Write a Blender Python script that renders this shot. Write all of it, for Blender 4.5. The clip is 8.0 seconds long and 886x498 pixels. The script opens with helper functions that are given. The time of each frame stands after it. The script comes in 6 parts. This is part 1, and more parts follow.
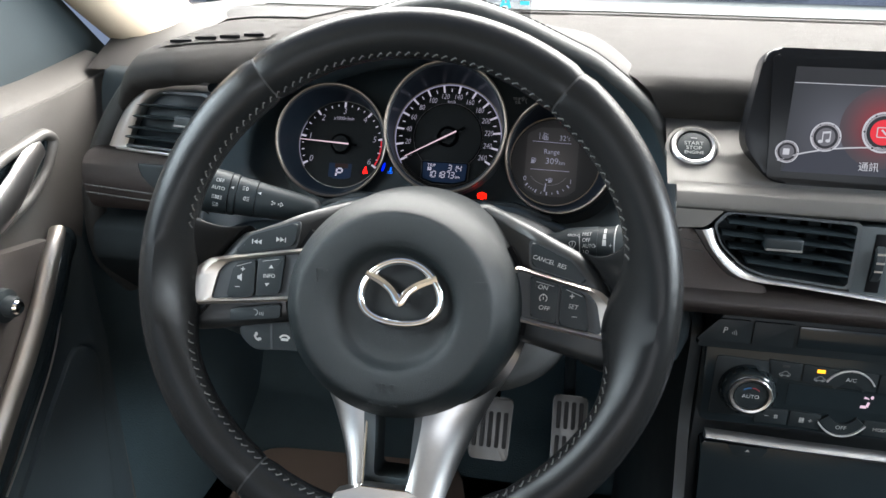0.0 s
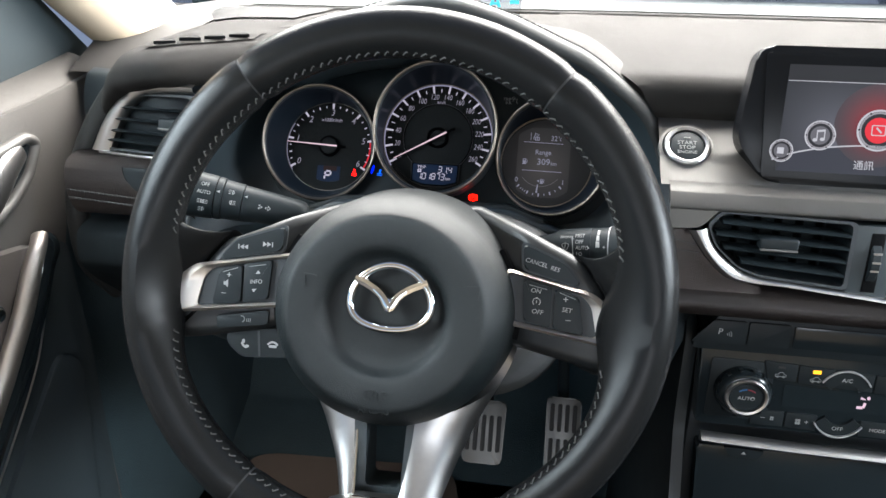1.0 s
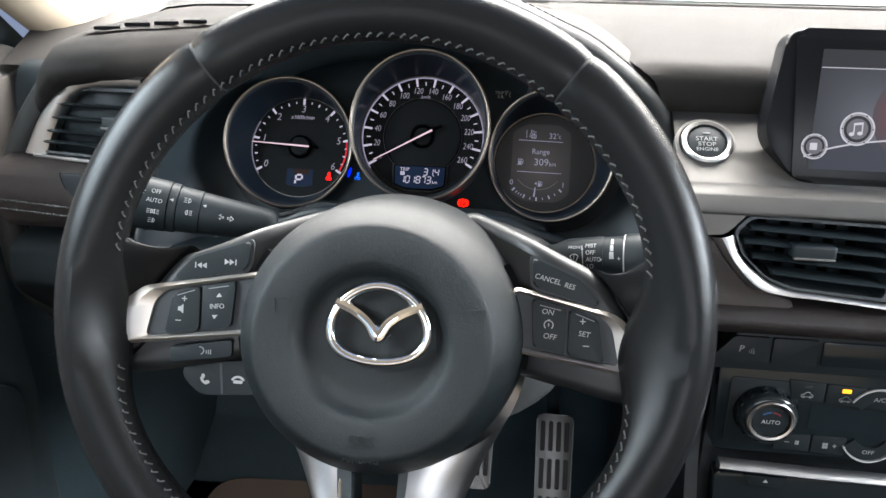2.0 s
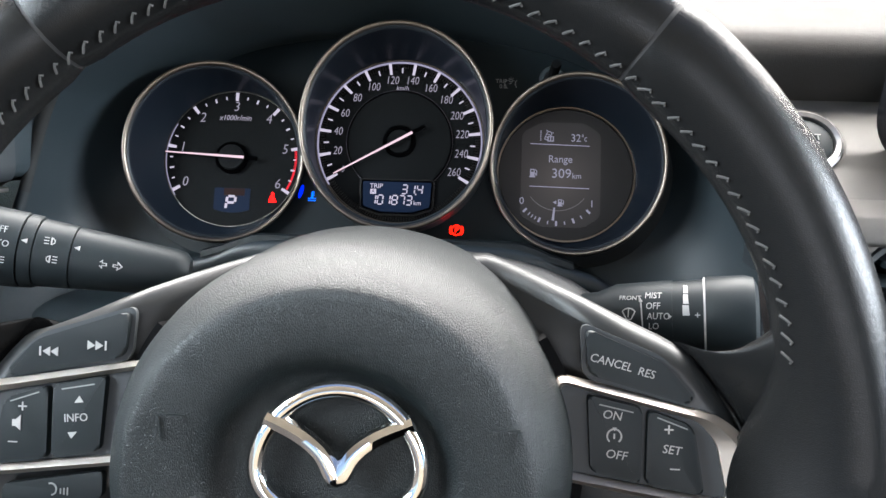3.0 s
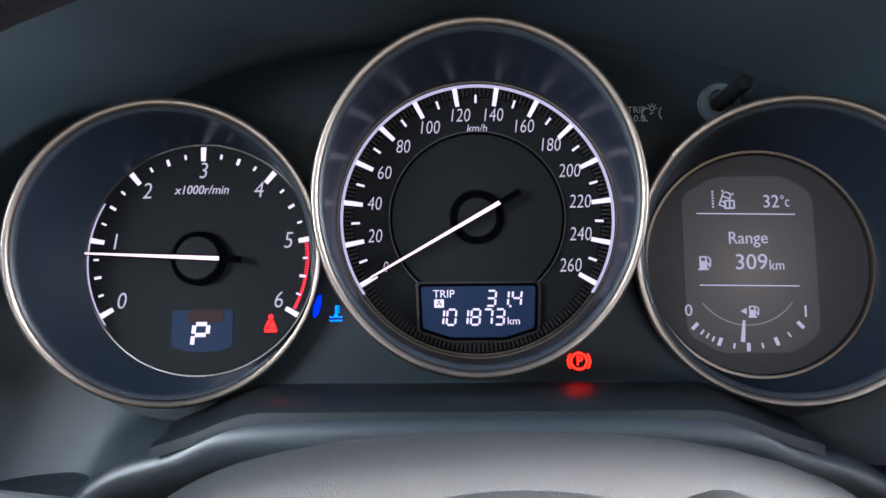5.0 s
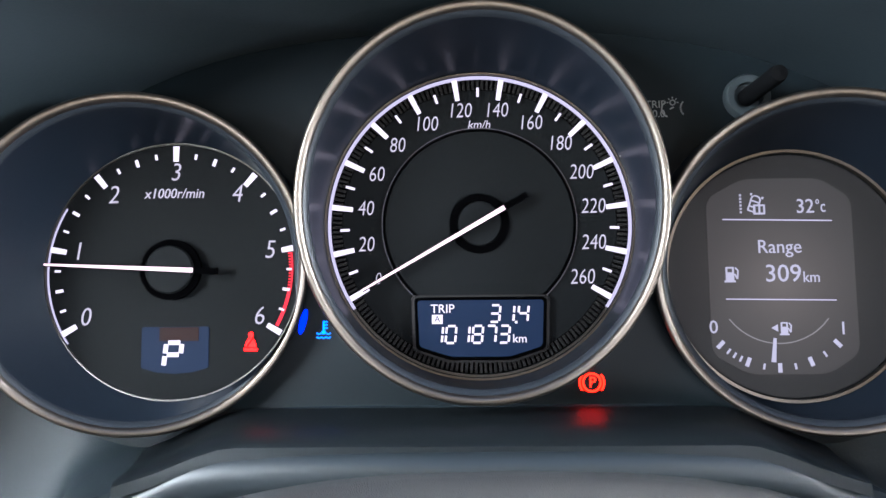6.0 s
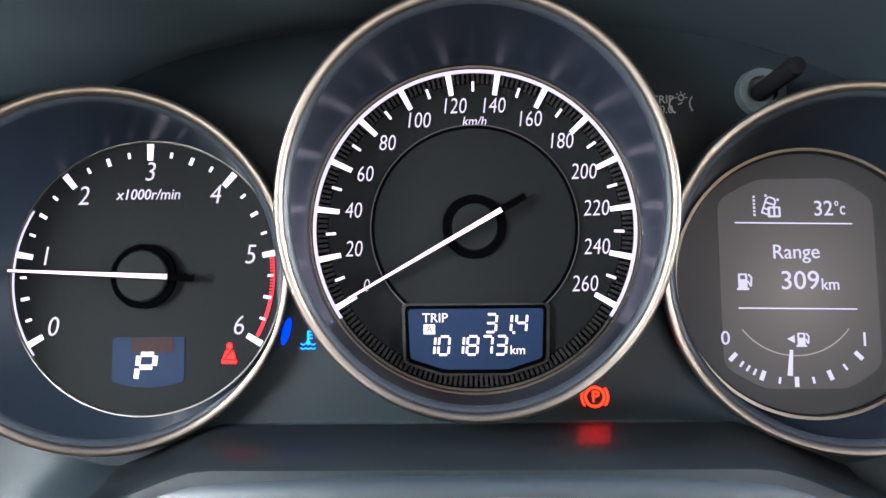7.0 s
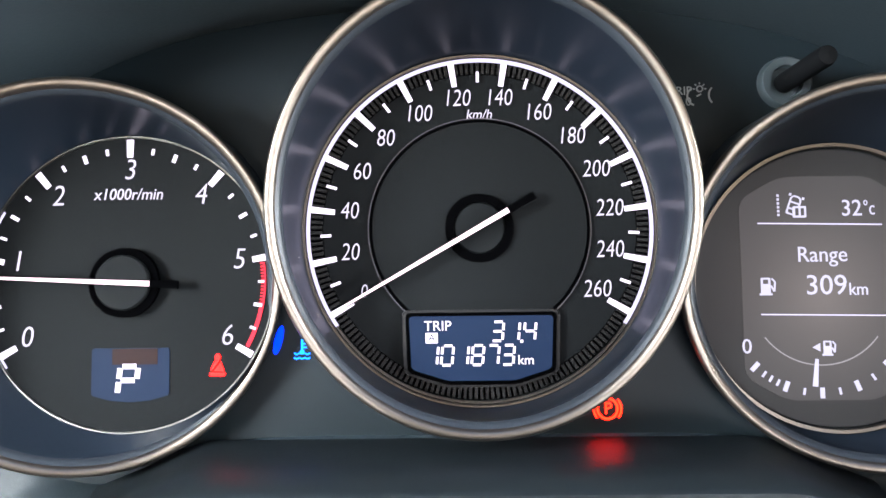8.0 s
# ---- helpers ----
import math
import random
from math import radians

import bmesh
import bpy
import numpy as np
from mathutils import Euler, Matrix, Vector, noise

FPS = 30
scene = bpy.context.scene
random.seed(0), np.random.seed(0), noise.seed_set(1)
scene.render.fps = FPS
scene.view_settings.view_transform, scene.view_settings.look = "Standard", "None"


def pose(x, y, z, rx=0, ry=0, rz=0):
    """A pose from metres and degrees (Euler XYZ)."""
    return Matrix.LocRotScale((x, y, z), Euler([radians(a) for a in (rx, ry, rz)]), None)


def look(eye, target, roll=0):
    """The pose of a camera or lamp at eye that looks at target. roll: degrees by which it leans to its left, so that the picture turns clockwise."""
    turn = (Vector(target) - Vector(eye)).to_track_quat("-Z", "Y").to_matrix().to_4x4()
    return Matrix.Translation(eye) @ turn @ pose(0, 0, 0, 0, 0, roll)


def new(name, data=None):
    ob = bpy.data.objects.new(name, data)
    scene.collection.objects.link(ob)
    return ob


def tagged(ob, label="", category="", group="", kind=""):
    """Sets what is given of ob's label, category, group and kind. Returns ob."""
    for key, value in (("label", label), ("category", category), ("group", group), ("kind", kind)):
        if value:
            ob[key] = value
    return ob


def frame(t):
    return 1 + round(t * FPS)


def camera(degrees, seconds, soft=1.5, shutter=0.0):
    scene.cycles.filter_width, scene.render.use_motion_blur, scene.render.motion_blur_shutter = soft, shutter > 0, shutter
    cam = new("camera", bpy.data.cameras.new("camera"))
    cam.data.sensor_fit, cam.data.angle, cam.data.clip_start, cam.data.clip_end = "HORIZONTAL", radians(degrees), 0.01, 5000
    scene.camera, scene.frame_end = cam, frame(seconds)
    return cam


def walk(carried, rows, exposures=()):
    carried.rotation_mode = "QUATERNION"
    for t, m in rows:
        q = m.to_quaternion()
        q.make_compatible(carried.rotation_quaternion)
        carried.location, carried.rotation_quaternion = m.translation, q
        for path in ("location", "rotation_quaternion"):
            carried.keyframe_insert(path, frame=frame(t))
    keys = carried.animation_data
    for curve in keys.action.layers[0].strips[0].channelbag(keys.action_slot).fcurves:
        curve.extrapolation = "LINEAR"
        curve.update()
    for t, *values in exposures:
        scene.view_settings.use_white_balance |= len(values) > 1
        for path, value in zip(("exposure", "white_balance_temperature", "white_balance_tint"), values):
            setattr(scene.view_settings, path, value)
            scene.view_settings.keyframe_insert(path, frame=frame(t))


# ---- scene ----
cam = camera(64.0, 8.0)
PATH = [
    (0, (0.1015, -0.6727, 0.8690), (-0.1817, 1.1686, 0.1414), 1.51),
    (0.5, (0.1015, -0.6718, 0.8651), (-0.1748, 1.1744, 0.1474), 1.47),
    (1, (0.1003, -0.6627, 0.8667), (-0.1590, 1.1837, 0.1430), 1.26),
    (1.5, (0.0893, -0.6365, 0.8612), (-0.1328, 1.2143, 0.1364), 1.28),
    (2.8, (0.0554, -0.4802, 0.8172), (-0.0504, 1.3939, 0.1266), 1.15),
    (3, (0.0511, -0.4412, 0.8107), (-0.0445, 1.4346, 0.1235), 0.97),
    (3.2, (0.0454, -0.4102, 0.8089), (-0.0324, 1.4708, 0.1338), 0.90),
    (3.5, (0.0318, -0.3733, 0.8076), (-0.0056, 1.5142, 0.1472), 1.06),
    (4, (0.0190, -0.3199, 0.8067), (-0.0252, 1.5594, 0.1239), 0.47),
    (4.5, (0.0044, -0.2780, 0.8052), (-0.0478, 1.6011, 0.1222), -0.33),
    (5, (-0.0083, -0.2575, 0.8055), (-0.0437, 1.6110, 0.0933), -0.96),
    (6.5, (-0.0079, -0.2223, 0.8001), (-0.0445, 1.6364, 0.0626), -1.02),
    (7, (-0.0058, -0.2159, 0.7980), (-0.0443, 1.6433, 0.0620), -0.99),
    (7.5, (-0.0067, -0.2072, 0.7960), (-0.0389, 1.6488, 0.0516), -0.95),
    (8, (-0.0090, -0.1999, 0.7980), (-0.0282, 1.6418, 0.0185), -0.91),
]
EXPOSURES = [(0, 0.32, 6250, 12), (2.8, 0.62, 6300, 14), (4.0, 1.08, 6200, 16), (5.0, 1.30, 6050, 18), (6.3, 1.80, 6250, 16), (7.5, 2.26, 6450, 16), (8.0, 2.32, 6450, 16)]
walk(cam, [(t, look(eye, target, roll)) for t, eye, target, roll in PATH], EXPOSURES)

# ---- world and light ----
world = bpy.data.worlds.new("sky")
scene.world = world
world.use_nodes = True
wn = world.node_tree.nodes
wn.clear()
w_out = wn.new("ShaderNodeOutputWorld")
w_bg = wn.new("ShaderNodeBackground")
w_sky = wn.new("ShaderNodeTexSky")
w_sky.sky_type = "NISHITA"
w_sky.sun_disc = False
w_sky.sun_elevation, w_sky.sun_rotation = radians(55), radians(20)
w_bg.inputs["Strength"].default_value = 0.15
world.node_tree.links.new(w_sky.outputs[0], w_bg.inputs[0])
world.node_tree.links.new(w_bg.outputs[0], w_out.inputs[0])


UNIT = 0.9  # the plan below is drawn in units of 0.9 m
GROW = Matrix.Scale(UNIT, 4)


def area_light(name, m, sx, sy, power, colour):
    m.translation *= UNIT
    sx, sy, power = sx * UNIT, sy * UNIT, power * UNIT * UNIT
    d = bpy.data.lights.new(name, "AREA")
    d.shape, d.size, d.size_y, d.energy, d.color = "RECTANGLE", sx, sy, power, colour
    ob = new(name, d)
    ob.matrix_world = m
    return ob


# daylight at the car's window openings
area_light("windscreen_daylight", look((0.28, 0.32, 1.27), (0.23, -0.25, 0.74)), 1.80, 0.66, 128, (1.0, 0.955, 0.865))
area_light("driver_window_daylight", look((-0.66, -0.45, 1.16), (0.1, -0.35, 0.75)), 0.75, 0.36, 24, (0.86, 0.97, 1.0))
area_light("passenger_window_daylight", look((1.36, -0.45, 1.16), (0.3, -0.3, 0.75)), 0.75, 0.36, 42, (0.88, 0.97, 1.0))
area_light("rear_window_daylight", look((0.35, -2.25, 1.25), (0.3, -0.3, 0.85)), 1.1, 0.45, 12, (0.95, 0.98, 1.0))


# ---- materials ----
def material(name, colour, rough=0.5, metal=0.0, grain=0.0, size=900.0, blotch=0.12, coat=0.0, spec=0.5, cells=False, along=1.0):
    """A Principled surface, with fine relief of the given grain (metres), colour blotches and uneven gloss."""
    m = bpy.data.materials.new(name)
    m.use_nodes = True
    n, l = m.node_tree.nodes, m.node_tree.links
    p = n["Principled BSDF"]
    p.inputs["Metallic"].default_value = metal
    p.inputs["Coat Weight"].default_value = coat
    p.inputs["Coat Roughness"].default_value = 0.06
    p.inputs["Specular IOR Level"].default_value = spec
    co = n.new("ShaderNodeTexCoord")
    big, fine = n.new("ShaderNodeTexNoise"), n.new("ShaderNodeTexNoise")
    big.inputs["Scale"].default_value, big.inputs["Detail"].default_value = 23.0, 4.0
    fine.inputs["Scale"].default_value, fine.inputs["Detail"].default_value = size * 0.6, 3.0
    for t in (big, fine):
        l.new(co.outputs["Object"], t.inputs["Vector"])
    mix = n.new("ShaderNodeMix")
    mix.data_type = "RGBA"
    mix.inputs[6].default_value = tuple(c * (1 - blotch) for c in colour) + (1,)
    mix.inputs[7].default_value = tuple(min(1, c * (1 + blotch)) for c in colour) + (1,)
    add = n.new("ShaderNodeMath")
    add.operation = "MULTIPLY_ADD"
    add.inputs[1].default_value = 0.5
    l.new(fine.outputs["Fac"], add.inputs[0])
    half = n.new("ShaderNodeMath")
    half.operation = "MULTIPLY"
    half.inputs[1].default_value = 0.5
    l.new(big.outputs["Fac"], half.inputs[0])
    l.new(half.outputs[0], add.inputs[2])
    l.new(add.outputs[0], mix.inputs[0])
    l.new(mix.outputs[2], p.inputs["Base Color"])
    ramp = n.new("ShaderNodeMapRange")
    ramp.inputs["To Min"].default_value, ramp.inputs["To Max"].default_value = rough * 0.82, min(1, rough * 1.2)
    l.new(add.outputs[0], ramp.inputs[0])
    l.new(ramp.outputs[0], p.inputs["Roughness"])
    if grain:
        b = n.new("ShaderNodeBump")
        b.inputs["Distance"].default_value = grain
        b.inputs["Strength"].default_value = 1.0
        if cells:
            warp = n.new("ShaderNodeTexVoronoi")
            warp.feature = "DISTANCE_TO_EDGE"
            warp.inputs["Scale"].default_value = size
            jit = n.new("ShaderNodeVectorMath")
            jit.operation = "MULTIPLY_ADD"
            jit.inputs[1].default_value = (0.0022, 0.0022, 0.0022)
            l.new(big.outputs["Color"], jit.inputs[0])
            l.new(co.outputs["Object"], jit.inputs[2])
            run = n.new("ShaderNodeVectorMath")
            run.operation = "MULTIPLY"
            run.inputs[1].default_value = (along, 1.0, 1.0)
            l.new(jit.outputs[0], run.inputs[0])
            l.new(run.outputs[0], warp.inputs["Vector"])
            lim = n.new("ShaderNodeMapRange")
            lim.inputs["From Max"].default_value = 0.22
            l.new(warp.outputs["Distance"], lim.inputs[0])
            l.new(lim.outputs[0], b.inputs["Height"])
        else:
            l.new(fine.outputs["Fac"], b.inputs["Height"])
        l.new(b.outputs[0], p.inputs["Normal"])
    return m


def glow(name, colour, strength):
    """Backlit print, lamp or display."""
    m = bpy.data.materials.new(name)
    m.use_nodes = True
    p = m.node_tree.nodes["Principled BSDF"]
    p.inputs["Base Color"].default_value = (*[c * 0.06 for c in colour], 1)
    p.inputs["Roughness"].default_value = 0.55
    p.inputs["Specular IOR Level"].default_value = 0.06
    p.inputs["Emission Color"].default_value = (*colour, 1)
    p.inputs["Emission Strength"].default_value = strength
    return m


def glass(name, tint, alpha):
    """Thin clear pane."""
    m = bpy.data.materials.new(name)
    m.use_nodes = True
    n, l = m.node_tree.nodes, m.node_tree.links
    n.clear()
    out, tr, gl, mx, fr = (n.new("ShaderNode" + s) for s in ("OutputMaterial", "BsdfTransparent", "BsdfGlossy", "MixShader", "Fresnel"))
    tr.inputs[0].default_value = (*tint, 1)
    gl.inputs["Roughness"].default_value = 0.02
    fr.inputs[0].default_value = alpha
    l.new(fr.outputs[0], mx.inputs[0])
    l.new(tr.outputs[0], mx.inputs[1])
    l.new(gl.outputs[0], mx.inputs[2])
    l.new(mx.outputs[0], out.inputs[0])
    return m


LEATHER_SMOOTH = material("worn_smooth_leather", (0.0085, 0.0088, 0.0090), 0.25, grain=0.000025, size=1300, cells=True, blotch=0.3, spec=0.15)
VINYL = material("grained_airbag_vinyl", (0.0046, 0.0072, 0.0080), 0.46, grain=0.00010, size=750, cells=True, blotch=0.15, spec=0.34, along=2.2)
SOFT_DASH = material("soft_dash_foam", (0.036, 0.034, 0.032), 0.74, grain=0.00012, size=1300, cells=True, blotch=0.15, spec=0.22)
# dark leather and thread; on the hood's roll the dark tone is painted shade
DARK_PAD = material("dark_leather_and_roll_shade", (0.017, 0.018, 0.018), 0.50, grain=0.0001, size=1100, cells=True, blotch=0.2, spec=0.3)
SPOKE_BLACK = material("satin_spoke_black", (0.014, 0.016, 0.017), 0.40, grain=0.00003, size=1800, blotch=0.2, spec=0.42)
HARD_BLACK = material("hard_black_plastic", (0.027, 0.036, 0.040), 0.5, grain=0.00004, size=1800, blotch=0.2)
MATT_BLACK = material("matt_black_plastic", (0.024, 0.029, 0.033), 0.6, grain=0.00003, size=1800, blotch=0.2)
GLOSS_BLACK = material("gloss_black_plastic", (0.012, 0.0165, 0.0190), 0.14, blotch=0.2, coat=0.12, spec=0.3)
DOOR_LOWER = material("door_lower_vinyl", (0.046, 0.060, 0.067), 0.6, grain=0.0001, size=1100, cells=True, blotch=0.2, spec=0.3)
KEY_SILVER = material("key_silver_paint", (0.50, 0.50, 0.50), 0.36, metal=0.35, blotch=0.05)
DIAL_BLACK = material("dial_black", (0.0036, 0.0041, 0.0044), 0.6, grain=0.00001, size=2500, blotch=0.1, spec=0.05)
BOWL = material("gauge_bowl_black", (0.005, 0.0075, 0.0115), 0.30, blotch=0.2, spec=0.22)
GREY_TRIM = material("satin_grey_trim", (0.118, 0.113, 0.106), 0.47, metal=0.4, grain=0.00002, size=1500, blotch=0.12)
BUTTON = material("button_black", (0.0085, 0.0125, 0.0145), 0.50, grain=0.00002, size=2000, blotch=0.15, spec=0.26)
SATIN = material("satin_silver", (0.50, 0.485, 0.47), 0.33, metal=1.0, blotch=0.05)
LEG_SILVER = material("worn_satin_silver", (0.36, 0.355, 0.35), 0.36, metal=1.0, grain=0.00002, size=500, blotch=0.12)
# the warm tint stands in for an orange-cream reflection on the metal
RINGM = material("gauge_ring_metal", (0.165, 0.140, 0.117), 0.38, metal=1.0, blotch=0.06)
CHROME = material("bright_chrome", (0.80, 0.79, 0.77), 0.09, metal=1.0, blotch=0.03)
BROWN = material("dark_brown_leather", (0.039, 0.030, 0.027), 0.50, grain=0.00018, size=900, cells=True, blotch=0.2)
# black carpet raised towards teal: haze over the dark footwell, put into the colour
CARPET = material("black_carpet", (0.052, 0.082, 0.094), 0.95, grain=0.0012, size=700, blotch=0.35)
MAT = material("brown_floor_mat", (0.105, 0.078, 0.062), 0.9, grain=0.0008, size=900, blotch=0.25)
BEIGE = material("beige_cloth_lining", (0.44, 0.37, 0.28), 0.85, grain=0.0002, size=1600, blotch=0.08)
DOOR_PLASTIC = material("door_grey_vinyl", (0.088, 0.082, 0.075), 0.58, grain=0.00015, size=1100, cells=True, blotch=0.15)
GRILLE = material("speaker_mesh", (0.036, 0.036, 0.037), 0.7, grain=0.0004, size=700, cells=True, blotch=0.1)
ARMREST = material("brown_grey_armrest_vinyl", (0.090, 0.080, 0.074), 0.58, grain=0.00012, size=1200, cells=True, blotch=0.15)
THREAD = material("grey_thread", (0.055, 0.055, 0.054), 0.8, blotch=0.2)
PRINT = material("white_print", (0.34, 0.34, 0.335), 0.5, blotch=0.05)
PRINT_DIM = material("grey_print", (0.20, 0.21, 0.21), 0.5, blotch=0.05)
STEEL = material("brushed_pedal_steel", (0.115, 0.115, 0.112), 0.42, metal=1.0, grain=0.00004, size=1200, blotch=0.12)
RUBBER = material("black_rubber", (0.016, 0.016, 0.017), 0.7, grain=0.0001, size=900, blotch=0.2)
PAINT = material("white_car_paint", (0.80, 0.80, 0.79), 0.25, metal=0.0, blotch=0.05, coat=0.8)
WHITE_GLOW = glow("backlit_white", (0.88, 0.81, 0.96), 0.44)
FIGURE_GLOW = glow("backlit_figure_white", (0.86, 0.80, 0.97), 0.26)
FIELD_GLOW = glow("display_pale_lilac", (0.80, 0.79, 1.0), 0.20)
GHOST_BROWN = glow("lcd_unlit_block", (0.10, 0.045, 0.040), 0.09)
RING_GLOW = glow("backlit_ring_white", (0.78, 0.74, 1.0), 0.26)
NEEDLE_GLOW = glow("needle_pink_white", (1.0, 0.72, 0.80), 0.62)
RED_GLOW = glow("warning_red", (1.0, 0.004, 0.002), 6.2)
RED_LINE = glow("red_zone", (1.0, 0.03, 0.05), 0.55)
ORANGE_GLOW = glow("brake_warning_red", (1.0, 0.007, 0.001), 5.8)
BLUE_GLOW = glow("coolant_blue", (0.002, 0.13, 1.0), 2.0)
DEEP_BLUE = glow("deep_blue", (0.0, 0.014, 1.0), 1.5)
AMBER_GLOW = glow("indicator_amber", (1.0, 0.42, 0.02), 2.2)
CYAN_GLOW = glow("head_up_cyan", (0.10, 0.75, 0.85), 0.8)
LCD_NAVY = glow("lcd_navy", (0.026, 0.060, 0.15), 0.115)
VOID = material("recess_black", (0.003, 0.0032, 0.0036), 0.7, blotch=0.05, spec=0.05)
CONSOLE_GREY = material("console_grey", (0.013, 0.019, 0.022), 0.55, grain=0.00008, size=1200, blotch=0.15)
SHROUD_GREY = material("shroud_grey_black", (0.040, 0.041, 0.041), 0.6, grain=0.00008, size=1300, cells=True, blotch=0.12)
# black plastic with the teal haze of shaded places put into its colour
UNDER = material("shaded_underside_black", (0.028, 0.038, 0.043), 0.7, grain=0.00006, size=1200, blotch=0.2, spec=0.2)
SILVER = material("bright_silver_paint", (0.62, 0.575, 0.525), 0.42, metal=1.0, blotch=0.04)
FASCIA = material("fascia_black", (0.0042, 0.0078, 0.0098), 0.45, grain=0.00001, size=2000, blotch=0.1, spec=0.16)
RING_GREY = material("ring_inner_grey", (0.014, 0.017, 0.021), 0.42, blotch=0.08, spec=0.2)
# lilac grey that imitates light caught on the dial disc's bevel
DISC_EDGE = material("dial_disc_bevel_light", (0.030, 0.027, 0.036), 0.35, blotch=0.05)
RIB_GREY = material("dial_rib_grey", (0.0085, 0.0080, 0.0078), 0.5, blotch=0.05, spec=0.10)
INK = material("dead_black", (0.0006, 0.0006, 0.0007), 0.8, blotch=0.0, spec=0.0)
SCREEN_BLACK = material("display_black", (0.004, 0.0045, 0.0055), 0.25, blotch=0.1, spec=0.14)
LINER = material("binnacle_liner", (0.0180, 0.0262, 0.0310), 0.50, grain=0.00004, size=1500, blotch=0.15, spec=0.36)
LEDGE = material("ledge_satin_black", (0.011, 0.0155, 0.018), 0.42, grain=0.00002, size=1800, blotch=0.06)
SATIN_LINE = material("thin_satin_line", (0.10, 0.093, 0.086), 0.40, metal=1.0, blotch=0.05)
FIELD_DIM = glow("display_dim_line", (0.5, 0.48, 0.5), 0.16)
STATUS_GREY = glow("screen_status_grey", (0.10, 0.10, 0.11), 0.2)
SCREEN_HILL = glow("screen_dusk_grey", (0.115, 0.12, 0.15), 0.30)
def halo(name, inner, outer, strength, centre, radius):
    """A lit field whose colour fades from its middle outwards."""
    m = glow(name, inner, strength)
    n, l = m.node_tree.nodes, m.node_tree.links
    co, mp, gr, mx = n.new("ShaderNodeTexCoord"), n.new("ShaderNodeMapping"), n.new("ShaderNodeTexGradient"), n.new("ShaderNodeMix")
    mp.vector_type, gr.gradient_type, mx.data_type = "TEXTURE", "QUADRATIC_SPHERE", "RGBA"
    mp.inputs["Location"].default_value, mp.inputs["Scale"].default_value = centre, (radius, radius, radius)
    mx.inputs[6].default_value, mx.inputs[7].default_value = (*outer, 1), (*inner, 1)
    n["Principled BSDF"].inputs["Base Color"].default_value = (0.01, 0.01, 0.01, 1)
    l.new(co.outputs["Object"], mp.inputs[0])
    l.new(mp.outputs[0], gr.inputs[0])
    l.new(gr.outputs["Fac"], mx.inputs[0])
    l.new(mx.outputs[2], n["Principled BSDF"].inputs["Emission Color"])
    return m


FIELD_GREY = halo("display_field_grey", (0.225, 0.200, 0.188), (0.075, 0.070, 0.070), 0.22, (0.1082, -0.0235, 0.009), 0.046)
GLOW_GREY = halo("display_surround_grey", (0.20, 0.18, 0.17), (0.030, 0.028, 0.028), 0.16, (0.1110, -0.0215, 0.009), 0.050)
SCREEN_PICTURE = halo("screen_grey_picture", (0.30, 0.30, 0.36), (0.050, 0.055, 0.066), 0.36, (-0.050, -0.014, 0.002), 0.078)
ICON_PALE = glow("icon_pale_grey", (0.55, 0.52, 0.55), 0.42)
ICON_GREY = glow("icon_mid_grey", (0.30, 0.29, 0.32), 0.34)
ICON_DARK = glow("icon_dark_grey", (0.07, 0.07, 0.08), 0.3)
SCREEN_LIGHT = glow("screen_pale", (0.75, 0.74, 0.78), 0.55)
SCREEN_RED = glow("screen_red", (0.95, 0.05, 0.07), 0.6)
SCREEN_RED_DIM = halo("screen_red_haze", (0.95, 0.02, 0.04), (0.13, 0.12, 0.14), 0.34, (-0.016, -0.002, 0.002), 0.044)
PINK_GLOW = glow("climate_pink_white", (1.0, 0.72, 0.85), 0.7)
WINDOW_GLASS = glass("window_glass", (0.93, 0.95, 0.95), 1.25)
HUD_GLASS = glass("head_up_glass", (0.72, 0.74, 0.76), 1.45)


# ---- building helpers ----
def mesh_of(name, bm, mats, smooth=True, angle=38):
    bmesh.ops.recalc_face_normals(bm, faces=bm.faces)
    me = bpy.data.meshes.new(name)
    bm.to_mesh(me)
    bm.free()
    for m in (mats if isinstance(mats, (list, tuple)) else [mats]):
        me.materials.append(m)
    if smooth:
        me.shade_smooth()
        me.set_sharp_from_angle(angle=radians(angle))
    return me


def part(name, bm, mat, parent, label="", m=None, smooth=True, angle=38):
    ob = new(name, mesh_of(name, bm, mat, smooth, angle))
    ob.parent = parent
    if m is not None:
        ob.matrix_local = m
    return tagged(ob, label)


def thing(name, m, label, category, group="", kind=""):
    ob = new(name)
    ob.empty_display_size = 0.05
    ob.matrix_world = GROW @ m
    return tagged(ob, label, category, group, kind)


def solid(name, bm, mat, label, category, m=None, kind="", group="", angle=38):
    ob = new(name, mesh_of(name, bm, mat, True, angle))
    ob.matrix_world = GROW @ (m or Matrix())
    return tagged(ob, label, category, group, kind)


def facing(x, y, z, tilt, yaw=0.0):
    """A frame whose x runs to the right, y up the face and z out of it towards the driver; tilt leans its top forwards."""
    return pose(x, y, z, 90 - tilt, 0, yaw)


def box(sx, sy, sz, at=(0, 0, 0), bevel=0.0, seg=2, m=None, bm=None):
    bm = bm or bmesh.new()
    r = bmesh.ops.create_cube(bm, size=1, matrix=(m or Matrix()) @ Matrix.Translation(at) @ Matrix.Diagonal((sx, sy, sz, 1)))
    if bevel:
        edges = list({e for v in r["verts"] for e in v.link_edges})
        bmesh.ops.bevel(bm, geom=edges, offset=bevel, segments=seg, affect="EDGES", profile=0.6)
    return bm


